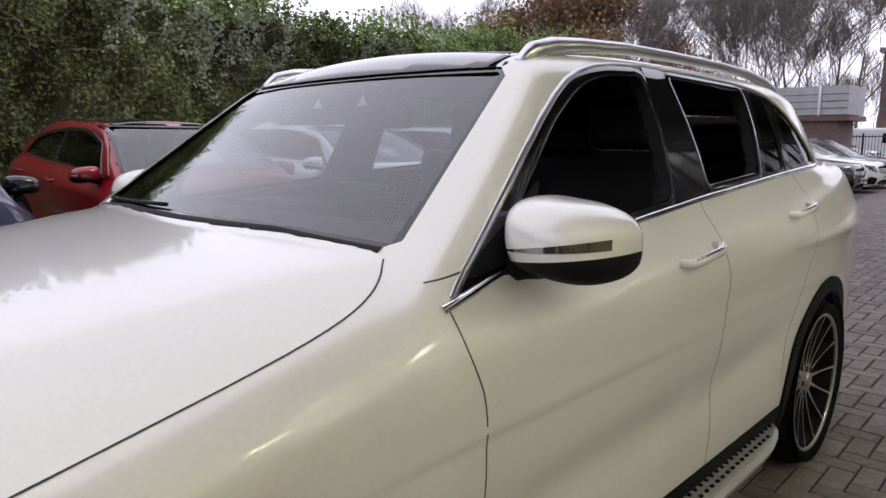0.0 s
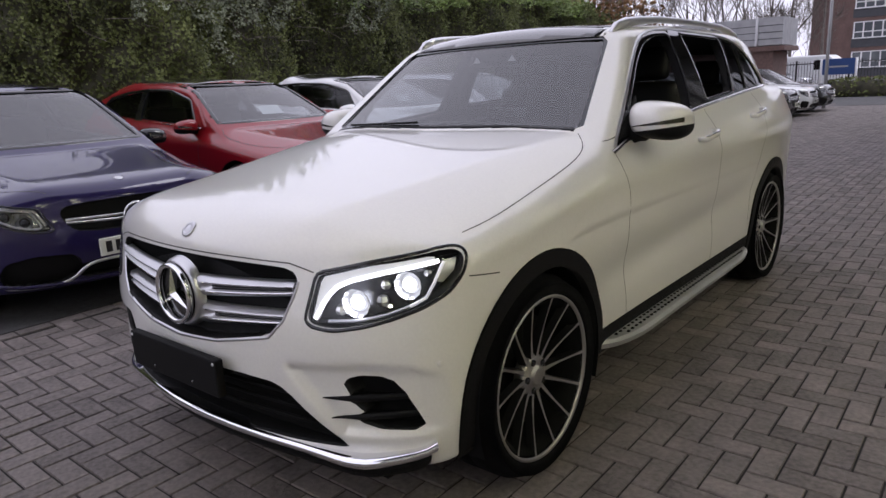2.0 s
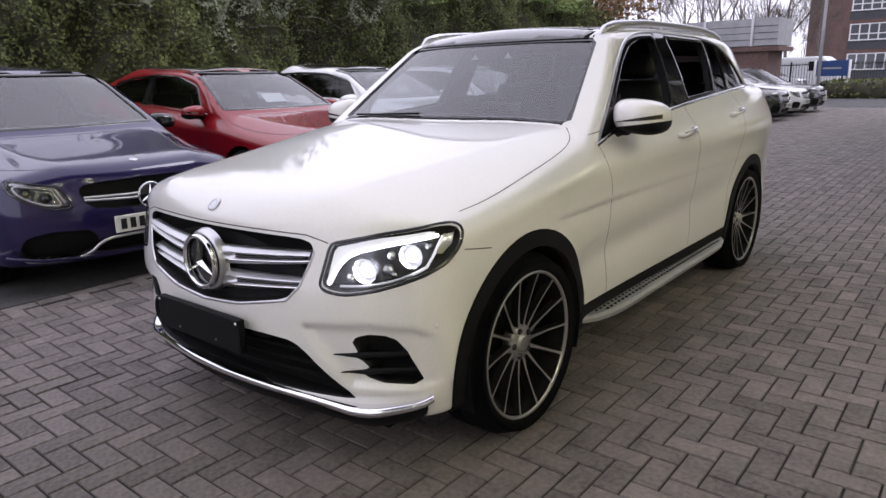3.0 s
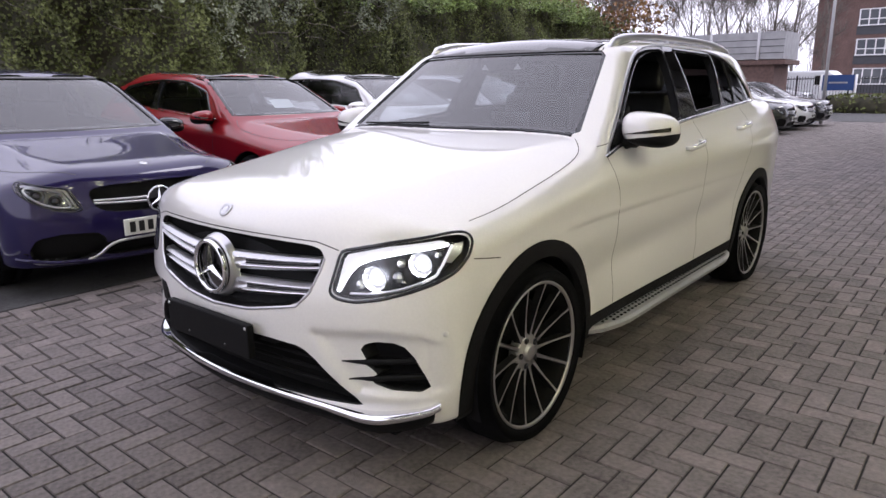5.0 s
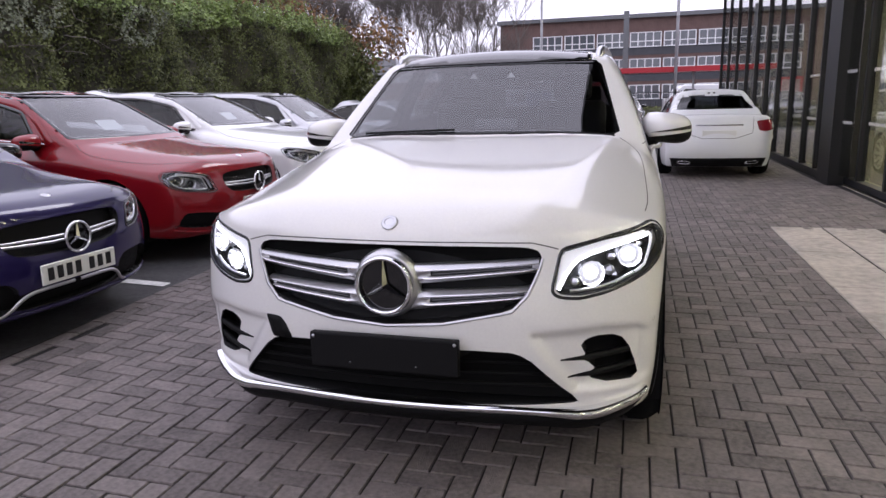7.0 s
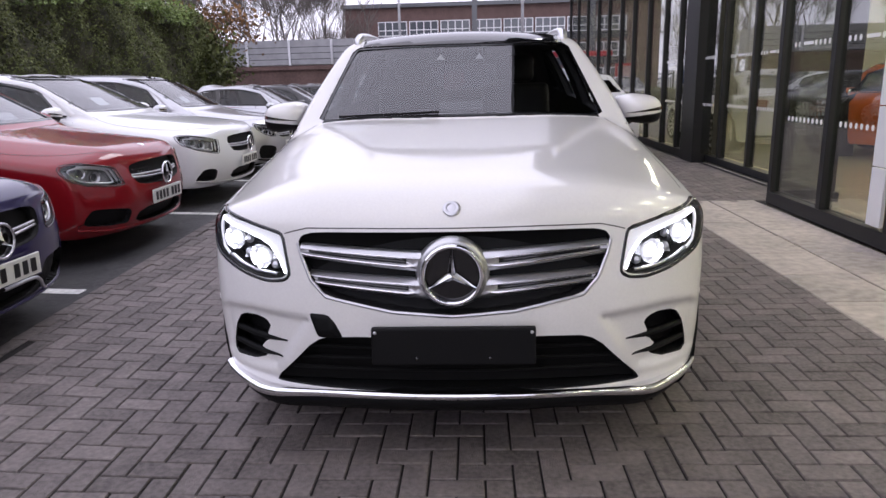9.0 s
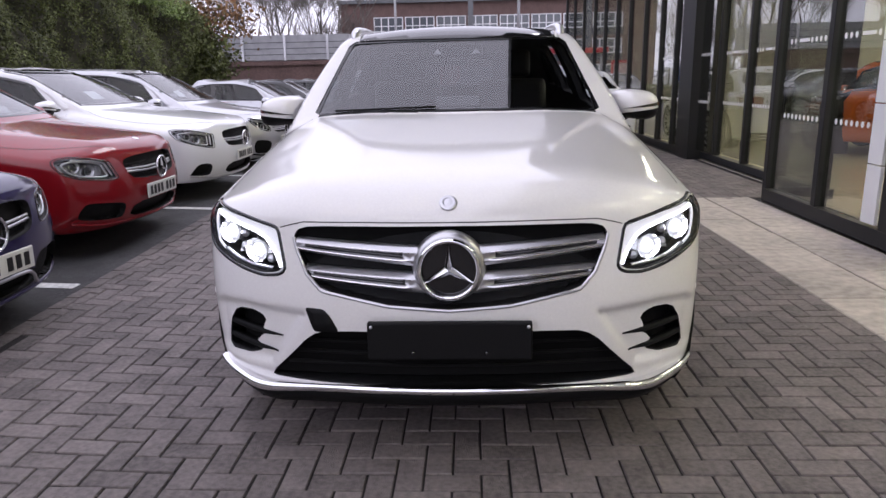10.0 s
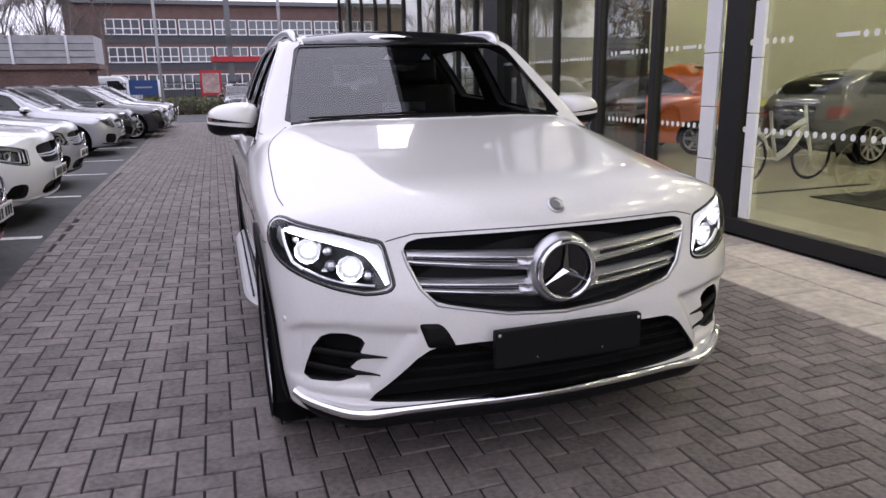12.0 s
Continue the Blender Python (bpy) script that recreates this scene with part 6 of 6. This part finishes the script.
            link_mesh("spoke", v, f, ALU, w)
    white = make("white_cycle_paint", (0.80, 0.80, 0.78), 0.3, 0, 0.6)
    for name, pts, r in (("frame_tube", [(0, -0.36, 0.78), (0, 0.0, 0.60), (0, 0.12, 0.62)], 0.04), ("frame_tube", [(0, -0.38, 0.70), (0, -0.15, 0.42), (0, 0.05, 0.30)], 0.045), ("seat_tube", [(0, 0.05, 0.30), (0, 0.16, 0.70), (0, 0.20, 0.92)], 0.022),
                         ("rear_fork", [(0, 0.53, 0.33), (0, 0.05, 0.30)], 0.018), ("rear_stay", [(0, 0.53, 0.33), (0, 0.14, 0.66)], 0.014), ("front_fork", [(0, -0.53, 0.33), (0, -0.40, 0.74), (0, -0.36, 0.98)], 0.024), ("mudguard", [(0, 0.20, 0.42), (0, 0.30, 0.62), (0, 0.53, 0.70), (0, 0.76, 0.60)], 0.03)):
        v, f = tube(pts, r, 8)
        link_mesh(name, v, f, white, b)
    v, f = tube([(-0.30, -0.28, 1.02), (-0.12, -0.36, 0.99), (0.12, -0.36, 0.99), (0.30, -0.28, 1.02)], 0.015, 8)
    link_mesh("handlebar", v, f, FRAME, b)
    rounded_box("saddle", (0, 0.22, 0.95), (0.14, 0.26, 0.06), FRAME, b)
    return b


bicycle(pose(5.88, 4.31, 0.02, 0, 0, 90))

# ---- slabs of the shop front ----
RND = random.Random(4)
for i in range(21):
    for j, (xa, xb) in enumerate(((2.2, 2.69), (2.70, 3.19))):
        ya = 4.72 - 0.6 * (i + 1)
        bm = bm_box(xa + 0.005, ya + 0.005, -0.04, xb - 0.005, ya + 0.595, 0.002 + RND.uniform(-0.002, 0.002), 0.006, 1)
        part("slab", bm, SLAB, pavement)

# ---- hedge and trees ----
LEAF = make("ivy_leaf", (0.098, 0.112, 0.036), 0.6, 0, 0, 1.6, 0.45, per_island=0.5, spec=0.25)
LEAF_LIGHT = make("young_leaf", (0.15, 0.21, 0.045), 0.55, 0, 0, 1.6, 0.3, per_island=0.4)
LEAF_PALE = make("pale_ivy_leaf", (0.19, 0.21, 0.14), 0.6, 0, 0, 1.6, 0.3, per_island=0.35, spec=0.25)
LEAF_BROWN = make("autumn_leaf", (0.20, 0.11, 0.045), 0.7, 0, 0, 2, 0.3, per_island=0.45)
# dark colour that paints the shade in the gaps between leaves
SHADE = make("hedge_gap_shade", (0.068, 0.065, 0.042), 0.95, 0, 0, 3, 0.4, 0.6, 20)


def leaf_cloud(points, normals, size, rng):
    """Folded leaves with their points, as one mesh's verts and faces."""
    n = len(points)
    t = rng.normal(size=(n, 3))
    nn = normals + rng.normal(scale=0.55, size=(n, 3))
    nn /= np.linalg.norm(nn, axis=1, keepdims=True)
    t -= (t * nn).sum(1, keepdims=True) * nn
    t /= np.linalg.norm(t, axis=1, keepdims=True)
    s = np.cross(nn, t)
    z = size * rng.uniform(0.55, 1.3, (n, 1))
    a, b = points - t * z * 0.6, points + t * z * 0.6
    c, d = points + s * z * 0.45 + nn * z * 0.16, points - s * z * 0.45 + nn * z * 0.16
    vs = np.stack([a, c, b, d], 1).reshape(-1, 3)
    i = np.arange(n) * 4
    return vs, np.concatenate([np.stack([i, i + 1, i + 2], 1), np.stack([i, i + 2, i + 3], 1)])


def hedge_offset(y, z):
    return 0.22 * np.sin(y * 1.3 + 1.1 * z) + 0.16 * np.sin(y * 2.9 + 0.7 - z * 2.1) + 0.10 * np.sin(y * 6.1 + z * 3.7) + 0.07 * np.sin(y * 11.3 - z * 7.9)


def hedge_top(y):
    return 3.62 + 0.16 * np.sin(y * 0.55) + 0.09 * np.sin(y * 2.1 + 1) + 0.06 * np.sin(y * 5.3)


def ivy_hedge():
    h = empty("hedge", pose(0, 0, 0), "tall dark ivy hedge with brighter young shoots along its top", "hedge")
    # a closed dark sheet behind the leaves, coloured as the hedge's inner shade
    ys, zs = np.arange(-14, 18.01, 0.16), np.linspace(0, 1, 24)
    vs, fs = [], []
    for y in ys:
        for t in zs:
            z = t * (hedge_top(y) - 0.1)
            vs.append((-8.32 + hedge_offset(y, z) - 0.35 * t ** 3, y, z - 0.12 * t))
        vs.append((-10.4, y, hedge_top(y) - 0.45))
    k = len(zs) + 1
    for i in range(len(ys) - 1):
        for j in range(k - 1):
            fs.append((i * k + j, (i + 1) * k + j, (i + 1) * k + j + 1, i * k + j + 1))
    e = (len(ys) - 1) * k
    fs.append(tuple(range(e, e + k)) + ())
    link_mesh("shade_core", vs, fs, SHADE, h)
    rng = np.random.default_rng(3)
    n = 125000
    y = rng.uniform(-3, 18.1, n)
    t = rng.uniform(0, 1, n) ** 0.85
    z = t * hedge_top(y)
    clump = hedge_offset(y, z)
    x = -8.22 + clump - 0.35 * t ** 3 + rng.normal(scale=0.07, size=n)
    keep = rng.uniform(0, 1, n) < 0.72 + 0.9 * clump
    pts = np.stack([x, y, z], 1)[keep]
    v, f = leaf_cloud(pts, np.tile([1.0, -0.1, 0.35], (len(pts), 1)), 0.049, rng)
    tagged(link_mesh("ivy_leaves", v, f, LEAF, h, "", False), kind="stuff")
    # leafy shoots, each a leaning stem's worth of leaves
    n, per = 1500, 24
    ys, xs = rng.uniform(-3, 18.1, n), -8.5 + rng.uniform(-1.2, 0.45, n)
    tall = rng.uniform(0.15, 0.5, n) * (1 + 0.5 * np.sin(ys * 3.3) * np.sin(ys * 1.1))
    lean = rng.normal(scale=0.25, size=(n, 2))
    u = rng.uniform(0, 1, (n, per))
    z = (hedge_top(ys)[:, None] - 0.40 + u * (tall[:, None] + 0.25)).ravel()
    wide = (0.085 * (1.05 - u)).ravel()
    x = (xs[:, None] + lean[:, :1] * u * 0.3).ravel() + rng.normal(size=n * per) * wide
    y = (ys[:, None] + lean[:, 1:] * u * 0.3).ravel() + rng.normal(size=n * per) * wide
    pts = np.stack([x, y, z], 1)
    v, f = leaf_cloud(pts, np.tile([0.5, -0.2, 0.8], (len(pts), 1)), 0.062, rng)
    tagged(link_mesh("shoot_mass", v, f, LEAF_LIGHT, h, "bright green young shoots", False), kind="stuff")
    # pale ivy trailing over the face, and bare twigs between it
    pts = []
    for y0, z0, drop in ((3.9, 3.3, 0.8), (4.5, 3.35, 1.2), (4.75, 3.2, 1.5), (5.2, 3.3, 1.0), (5.9, 3.3, 0.9), (8.2, 3.2, 0.8)):
        for k in range(4):
            u = rng.uniform(0, 1, 110)
            yk = y0 + rng.normal(scale=0.16)
            pts.append(np.stack([-7.95 + 0.12 * np.sin(u * 5 + k) + rng.normal(scale=0.05, size=110), yk + 0.18 * np.sin(u * 3 + k) + rng.normal(scale=0.045, size=110), z0 - drop * u * rng.uniform(0.6, 1.0)], 1))
    pts = np.concatenate(pts)
    v, f = leaf_cloud(pts, np.tile([1.0, -0.1, 0.5], (len(pts), 1)), 0.045, rng)
    tagged(link_mesh("trailing_ivy", v, f, LEAF_PALE, h, "pale grey-green trailing ivy", False), kind="stuff")
    vs, fs = [], []
    for k in range(90):
        p = Vector((-8.05, rng.uniform(-3, 9), rng.uniform(2.2, 3.2)))
        line = [p]
        d = Vector((0.25, rng.normal(), rng.normal() * 0.35)).normalized()
        for _ in range(4):
            d = (d + Vector(rng.normal(scale=0.25, size=3))).normalized()
            line.append(line[-1] + d * rng.uniform(0.06, 0.16))
        v, f = tube(line, [0.007, 0.006, 0.005, 0.004, 0.003], 4, False)
        o = len(vs)
        vs += v
        fs += [tuple(i + o for i in q) for q in f]
    tagged(link_mesh("twig_mass", vs, fs, BARK, h), kind="stuff")
    # the hedge's far end
    n = 5000
    x = rng.uniform(-10.4, -8.1, n)
    z = rng.uniform(0, 3.6, n)
    pts = np.stack([x, 18.05 + rng.normal(scale=0.1, size=n), z], 1)
    v, f = leaf_cloud(pts, np.tile([0.2, 1.0, 0.3], (n, 1)), 0.075, rng)
    tagged(link_mesh("end_leaves", v, f, LEAF, h, "", False), kind="stuff")


ivy_hedge()


def grow(rng, p, d, length, r, depth, vs, fs, tips):
    """Adds a limb and its side limbs to one mesh."""
    pts, rad = [p.copy()], [r]
    n = 4
    for i in range(n):
        d = (d + Vector(rng.normal(scale=0.10, size=3)) + Vector((0, 0, 0.05))).normalized()
        p = p + d * length / n
        pts.append(p.copy())
        rad.append(r * (1 - 0.55 * (i + 1) / n))
    v, f = tube(pts, [max(q, 0.009) for q in rad], 6 if r > 0.05 else 3, False)
    o = len(vs)
    vs.extend(v)
    fs.extend(tuple(i + o for i in q) for q in f)
    tips.append(p)
    if depth == 0:
        return
    for i in range(4 if depth > 1 else 6):
        k = int(rng.integers(2, n + 1))
        side = Vector(rng.normal(size=3))
        side.z = abs(side.z) * 0.4 + 0.15
        nd = (d * 0.9 + side.normalized() * 0.75).normalized()
        grow(rng, pts[k], nd, length * rng.uniform(0.55, 0.8), rad[k] * 0.62, depth - 1, vs, fs, tips)


def tree(x, y, height, seed, label, leaves=None, n_leaves=0, depth=4):
    rng = np.random.default_rng(seed)
    t = empty("tree", pose(x, y, float(ground_z(x, y)) - 0.05), label, "tree", "trees beyond the yard")
    vs, fs, tips = [], [], []
    grow(rng, Vector((0, 0, 0)), Vector((0, 0, 1)), height * 0.40, height * 0.0078, depth, vs, fs, tips)
    link_mesh("trunk", vs, fs, BARK, t)
    if leaves:
        tp = np.array([tuple(p) for p in tips])
        pts = tp[rng.integers(0, len(tp), n_leaves)] + rng.normal(scale=0.28, size=(n_leaves, 3))
        v, f = leaf_cloud(pts, rng.normal(size=(n_leaves, 3)), 0.13, rng)
        tagged(link_mesh("crown", v, f, leaves, t, "", False), kind="stuff")
    return t


TR = random.Random(8)
for i in range(22):
    tree(-39.5 + i * 1.5 + TR.uniform(-0.6, 0.6), 40 + TR.uniform(-4, 8), TR.uniform(10, 13.5), 20 + i, "tall bare winter tree with fine twigs", depth=5)
for i in range(6):
    tree(-17.0 + i * 1.9 + TR.uniform(-0.5, 0.5), 52 + TR.uniform(-3, 3), TR.uniform(15, 17.5), 70 + i, "tall bare winter tree with fine twigs", depth=5)
for i in range(6):
    tree(-14.8 + i * 1.0 + TR.uniform(-0.3, 0.3), 58 + TR.uniform(-2, 2), TR.uniform(6.5, 8.5), 90 + i, "slim bare tree with fine twigs", depth=4)
tree(-14.5, 24.5, 9.0, 51, "autumn tree with thin brown leaves behind the hedge", LEAF_BROWN, 6500, 5)
tree(-17.5, 26.0, 9.5, 52, "autumn tree with thin brown leaves behind the hedge", LEAF_BROWN, 6500, 5)
tree(-9.3, 20.5, 5.0, 53, "small autumn tree with brown leaves by the hedge", LEAF_BROWN, 2600)
tree(-8.6, 19.3, 3.4, 54, "young tree with dull green leaves beside the hedge", LEAF, 5000)

# ---- distance ----
def office_block():
    b = empty("office_block", pose(0, 92, -0.012), "three-storey brick office block with white window frames", "building")
    x0, x1, h = -17.2, 62.0, 11.3
    box("wall", x0, 0, 0, x1, 12, h, BRICK, b)
    box("roof", x0 - 0.4, -0.5, h, x1 + 0.4, 12.5, h + 0.5, PAINT_GREY, b, "dark flat roof edge")
    dark = make("dark_spandrel", (0.06, 0.062, 0.07), 0.6, 0, 0, 2, 0.1)
    pane_m = make("office_glass", (0.10, 0.11, 0.12), 0.08, 0.0, 0.6)
    for s in range(3):
        z = 1.2 + 3.3 * s
        box("spandrel_band", x0 + 4.3, -0.05, z - 1.1, x1, -0.002, z - 0.1, dark, b)
        for k in range(18):
            xa = x0 + 4.5 + 4.2 * k
            if xa + 3.9 > x1:
                break
            w = box("window", xa, -0.10, z, xa + 3.8, -0.003, z + 1.75, pane_m, b)
            for q in range(5):
                xq = xa + 3.8 * q / 4
                box("window_frame", xq - 0.07, -0.16, z, xq + 0.07, -0.101, z + 1.75, WHITE_FRAME, w)
            box("window_rail", xa, -0.155, z + 0.55, xa + 3.8, -0.102, z + 0.67, WHITE_FRAME, w)
            box("window_sill", xa - 0.1, -0.22, z - 0.14, xa + 3.9, -0.11, z, WHITE_FRAME, w)
            box("window_head", xa, -0.155, z + 1.64, xa + 3.8, -0.103, z + 1.75, WHITE_FRAME, w)


office_block()


def clad_store():
    b = empty("store_building", pose(0, 31, 0.08), "low brick store with grey metal cladding and posts above", "building")
    box("wall", -17.5, 0, -0.8, -6.1, 2.5, 2.1, BRICK, b)
    box("cladding_band", -17.5, -0.06, 2.34, -5.75, 2.5, 3.50, CLAD, b)
    box("ledge", -17.6, -0.15, 2.1, -5.65, 2.5, 2.3, BRICK, b)
    for x in np.arange(-17.2, -5.6, 2.08):
        box("post", x - 0.05, -0.16, 2.31, x + 0.05, -0.062, 3.5, ALU, b)
    for z in (2.6, 2.88, 3.16):
        box("cladding_joint", -17.5, -0.075, z - 0.015, -5.75, -0.061, z + 0.015, PAINT_GREY, b)


clad_store()
BUSH = empty("hedge", pose(0, 0, -0.1), "low clipped hedge at the end of the drive", "hedge")
rng = np.random.default_rng(12)
n = 9000
pts = np.stack([rng.uniform(-4.5, 30, n), 35 + rng.uniform(-0.5, 0.5, n), rng.uniform(0, 0.95, n) ** 0.8], 1)
v, f = leaf_cloud(pts, np.tile([0, -1.0, 0.6], (n, 1)), 0.12, rng)
tagged(link_mesh("leaf_mass", v, f, LEAF, BUSH, "", False), kind="stuff")
# dark roll inside the low hedge, coloured as shade between its leaves
link_mesh("shade_core", *lathe([(0.001, 0), (0.4, 0), (0.4, 34.3), (0.001, 34.3)], 10), SHADE, BUSH).matrix_basis = pose(-4.4, 35, 0.42)
post = empty("street_lamp", pose(-2.8, 24.6, -0.012), "slim grey street lamp post with a small head", "street lamp")
link_mesh("pole", *tube([(0, 0, 0), (0, 0, 5.2)], [0.06, 0.045], 10), CLAD, post)
rounded_box("lamp_head", (0.25, 0, 5.2), (0.6, 0.2, 0.1), CLAD, post)
post2 = empty("flag_pole", pose(3.0, 40, -0.012), "tall slim grey pole standing beyond the hedge", "pole")
link_mesh("pole", *tube([(0, 0, 0), (0, 0, 11.5)], [0.10, 0.08], 10), CLAD, post2)
post3 = empty("flag_pole", pose(0.13, 41, -0.012), "dark square pole standing beyond the hedge", "pole")
box("pole", -0.16, -0.16, 0, 0.16, 0.16, 6.4, PAINT_GREY, post3)


def van(x, y, turn, paint, label):
    v = empty("van", pose(x, y, -0.012, 0, 0, turn), label, "van", "vehicles beyond the hedge")
    f = lambda a, b_, c: np.maximum(smax(smax(np.abs(a) - 0.95, np.abs(b_ - 1.6) - 2.4, 0.15), c - 2.1 + 0.9 * np.maximum(0.2 - b_, 0) ** 1.2, 0.15), 0.3 - c)
    p, fs, g = skin(f, (-1.1, -1.2, 0.2), (1.1, 4.4, 2.4), 0.09)
    link_mesh("body", p, fs, paint, v, "", True, None, g)
    link_mesh("windscreen", *patch(f, [(-0.8, 1.25), (0.8, 1.25), (0.72, 1.85), (-0.72, 1.85)], "f", 0.01, 0.2, 0.0)[:2], GLOSS_BLACK, v)
    both("side_window", patch(f, [(-0.2, 1.25), (0.9, 1.25), (0.9, 1.8), (0.25, 1.8)], "x", 0.01, 0.2, 0), GLOSS_BLACK, v)
    for s in (1, -1):
        for yy in (-0.1, 3.1):
            ob = link_mesh("wheel", *lathe([(0.01, -0.1), (0.33, -0.1), (0.33, 0.1), (0.2, 0.12), (0.01, 0.1)], 20), RUBBER, v)
            ob.matrix_basis = pose(s * 0.86, yy, 0.33)


van(-6.3, 46, 86, PAINT_SNOW, "white van parked beyond the low hedge")
van(3.5, 46, -80, PAINT_SNOW, "white van parked beyond the low hedge")
tagged(copy_thing(silver_saloon, pose(-7.6, 42.5, -0.014, 0, 0, 84)), "grey saloon car parked behind the railings", group="vehicles beyond the hedge")


def railings():
    """Dark upright railings along the back of the yard."""
    f = empty("fence", pose(0, 39.5, 0.0), "dark metal railings behind the low hedge", "fence")
    for z in (0.25, 1.55):
        box("rail", -9.5, -0.02, z, 30, 0.02, z + 0.05, FRAME, f)
    for x in np.arange(-9.5, 30.1, 2.5):
        box("post", x - 0.04, -0.04, -0.3, x + 0.04, 0.04, 1.75, FRAME, f)
    bm = bmesh.new()
    for x in np.arange(-9.4, 30, 0.14):
        bmesh.ops.create_cube(bm, size=1.0, matrix=Matrix.Translation((x, 0, 0.85)) @ Matrix.Diagonal((0.022, 0.022, 1.7, 1)))
    tagged(part("pickets", bm, FRAME, f), kind="stuff")


railings()
sign = empty("notice_board", pose(-4.4, 36.0, 0.25), "blue notice board on two pale posts", "sign")
box("board", -0.68, -0.03, 0.75, 0.68, 0.03, 1.48, make("blue_board", (0.02, 0.06, 0.20), 0.4), sign)
box("lettering_bar", -0.4, -0.036, 1.08, 0.4, -0.031, 1.16, CLAD, sign)
for x in (-0.74, 0.74):
    link_mesh("post", *tube([(x, 0.02, -0.3), (x, 0.02, 1.5)], 0.06), WHITE_FRAME, sign)
red = empty("notice_board", pose(-1.1, 37.0, 0.0), "tall red framed notice case with a pale poster", "sign")
RED = make("red_metal", (0.42, 0.02, 0.03), 0.4)
box("case", -0.55, -0.06, 0.9, 0.55, 0.06, 2.2, RED, red)
box("poster", -0.44, -0.068, 1.02, 0.44, -0.062, 2.06, make("faded_poster", (0.42, 0.30, 0.28), 0.6, 0, 0, 5, 0.3), red)
for x in (-0.48, 0.48):
    box("post", x - 0.06, -0.05, -0.3, x + 0.06, 0.05, 0.898, RED, red)
canopy = empty("shelter", pose(6.5, 41.0, 0), "long low red canopy beyond the railings", "shelter")
box("roof", -7.5, -0.8, 2.75, 7.5, 0.8, 3.05, RED, canopy)
for x in (-7.3, -2.4, 2.4, 7.3):
    box("post", x - 0.06, 0.4, 0, x + 0.06, 0.52, 2.75, CLAD, canopy)

# ---- block paving: 200 x 100 mm blocks laid in herringbone ----
def block_mesh(name, lx, ly):
    bm = bm_box(0.0040, 0.0040, -0.03, lx - 0.0040, ly - 0.0040, 0.0)
    top = [f for f in bm.faces if f.normal.z > 0.9]
    bmesh.ops.inset_region(bm, faces=top, thickness=0.004, depth=0.0)
    for v in bm.verts:
        if v.co.z > -0.01 and (v.co.x < 0.005 or v.co.x > lx - 0.005 or v.co.y < 0.005 or v.co.y > ly - 0.005):
            v.co.z = -0.0045
    bmesh.ops.delete(bm, geom=[f for f in bm.faces if f.normal.z < -0.9], context="FACES")
    me = bpy.data.meshes.new(name)
    bm.to_mesh(me)
    bm.free()
    return me


U = 0.1
flat_block, tall_block = block_mesh("paving_block_flat", 2 * U, U), block_mesh("paving_block_tall", U, 2 * U)
for me in (flat_block, tall_block):
    me.materials.append(BLOCK)
base = {}
for key, me in (("h", flat_block), ("v", tall_block)):
    co = np.array([tuple(v.co) for v in me.vertices])
    base[key] = (co, [tuple(p.vertices) for p in me.polygons])
all_v, all_f, off = [], [], 0
jit = random.Random(11)
count = 0
for i in range(-36, 40):
    for j in range(-50, 262):
        k = (i - j) % 4
        if k not in (0, 3):
            continue
        key, wx, wy = ("h", 2 * U, U) if k == 0 else ("v", U, 2 * U)
        x, y = i * U, j * U
        if x + wx < EDGE(y) + 0.17 or x + 0.04 > (2.2 if y + wy < 4.74 else 3.70 if y < 8.3 else 3.58) + 0.001:
            continue
        lift = jit.uniform(-0.0015, 0.0015)
        left, right = EDGE(y) + 0.125, (2.197 if y + wy < 4.74 else 3.70 if y < 8.3 else 3.58)
        if -1.5 < x < 1.3 and -2.1 < y < -0.9 and count < 300:
            ob = new("block", flat_block if key == "h" else tall_block)
            ob.location = (x, y, lift + float(ground_z(x + wx / 2, y + wy / 2)))
            ob.parent = pavement
            count += 1
            continue
        co, fs = base[key]
        tx, ty = jit.uniform(-0.012, 0.012), jit.uniform(-0.012, 0.012)
        c = co.copy()
        c[:, 2] += lift + (c[:, 0] - wx / 2) * tx + (c[:, 1] - wy / 2) * ty
        c[:, 2] += ground_z(c[:, 0] + x, c[:, 1] + y)
        c = c + np.array([x, y, 0])
        c[:, 0] = np.clip(c[:, 0], left, right)
        all_v.append(c)
        all_f += [tuple(q + off for q in f) for f in fs]
        off += len(co)
for j in range(-50, 140):
    y = j * 0.2 
    co, fs = base["v"]
    all_v.append(co + np.array([EDGE(y) + 0.02, y, float(ground_z(EDGE(y) + 0.07, y + 0.1))]))
    all_f += [tuple(q + off for q in f) for f in fs]
    off += len(co)
tagged(link_mesh("paving_blocks", np.concatenate(all_v), all_f, BLOCKS, pavement, "brown-grey paving blocks in herringbone", False), kind="stuff")
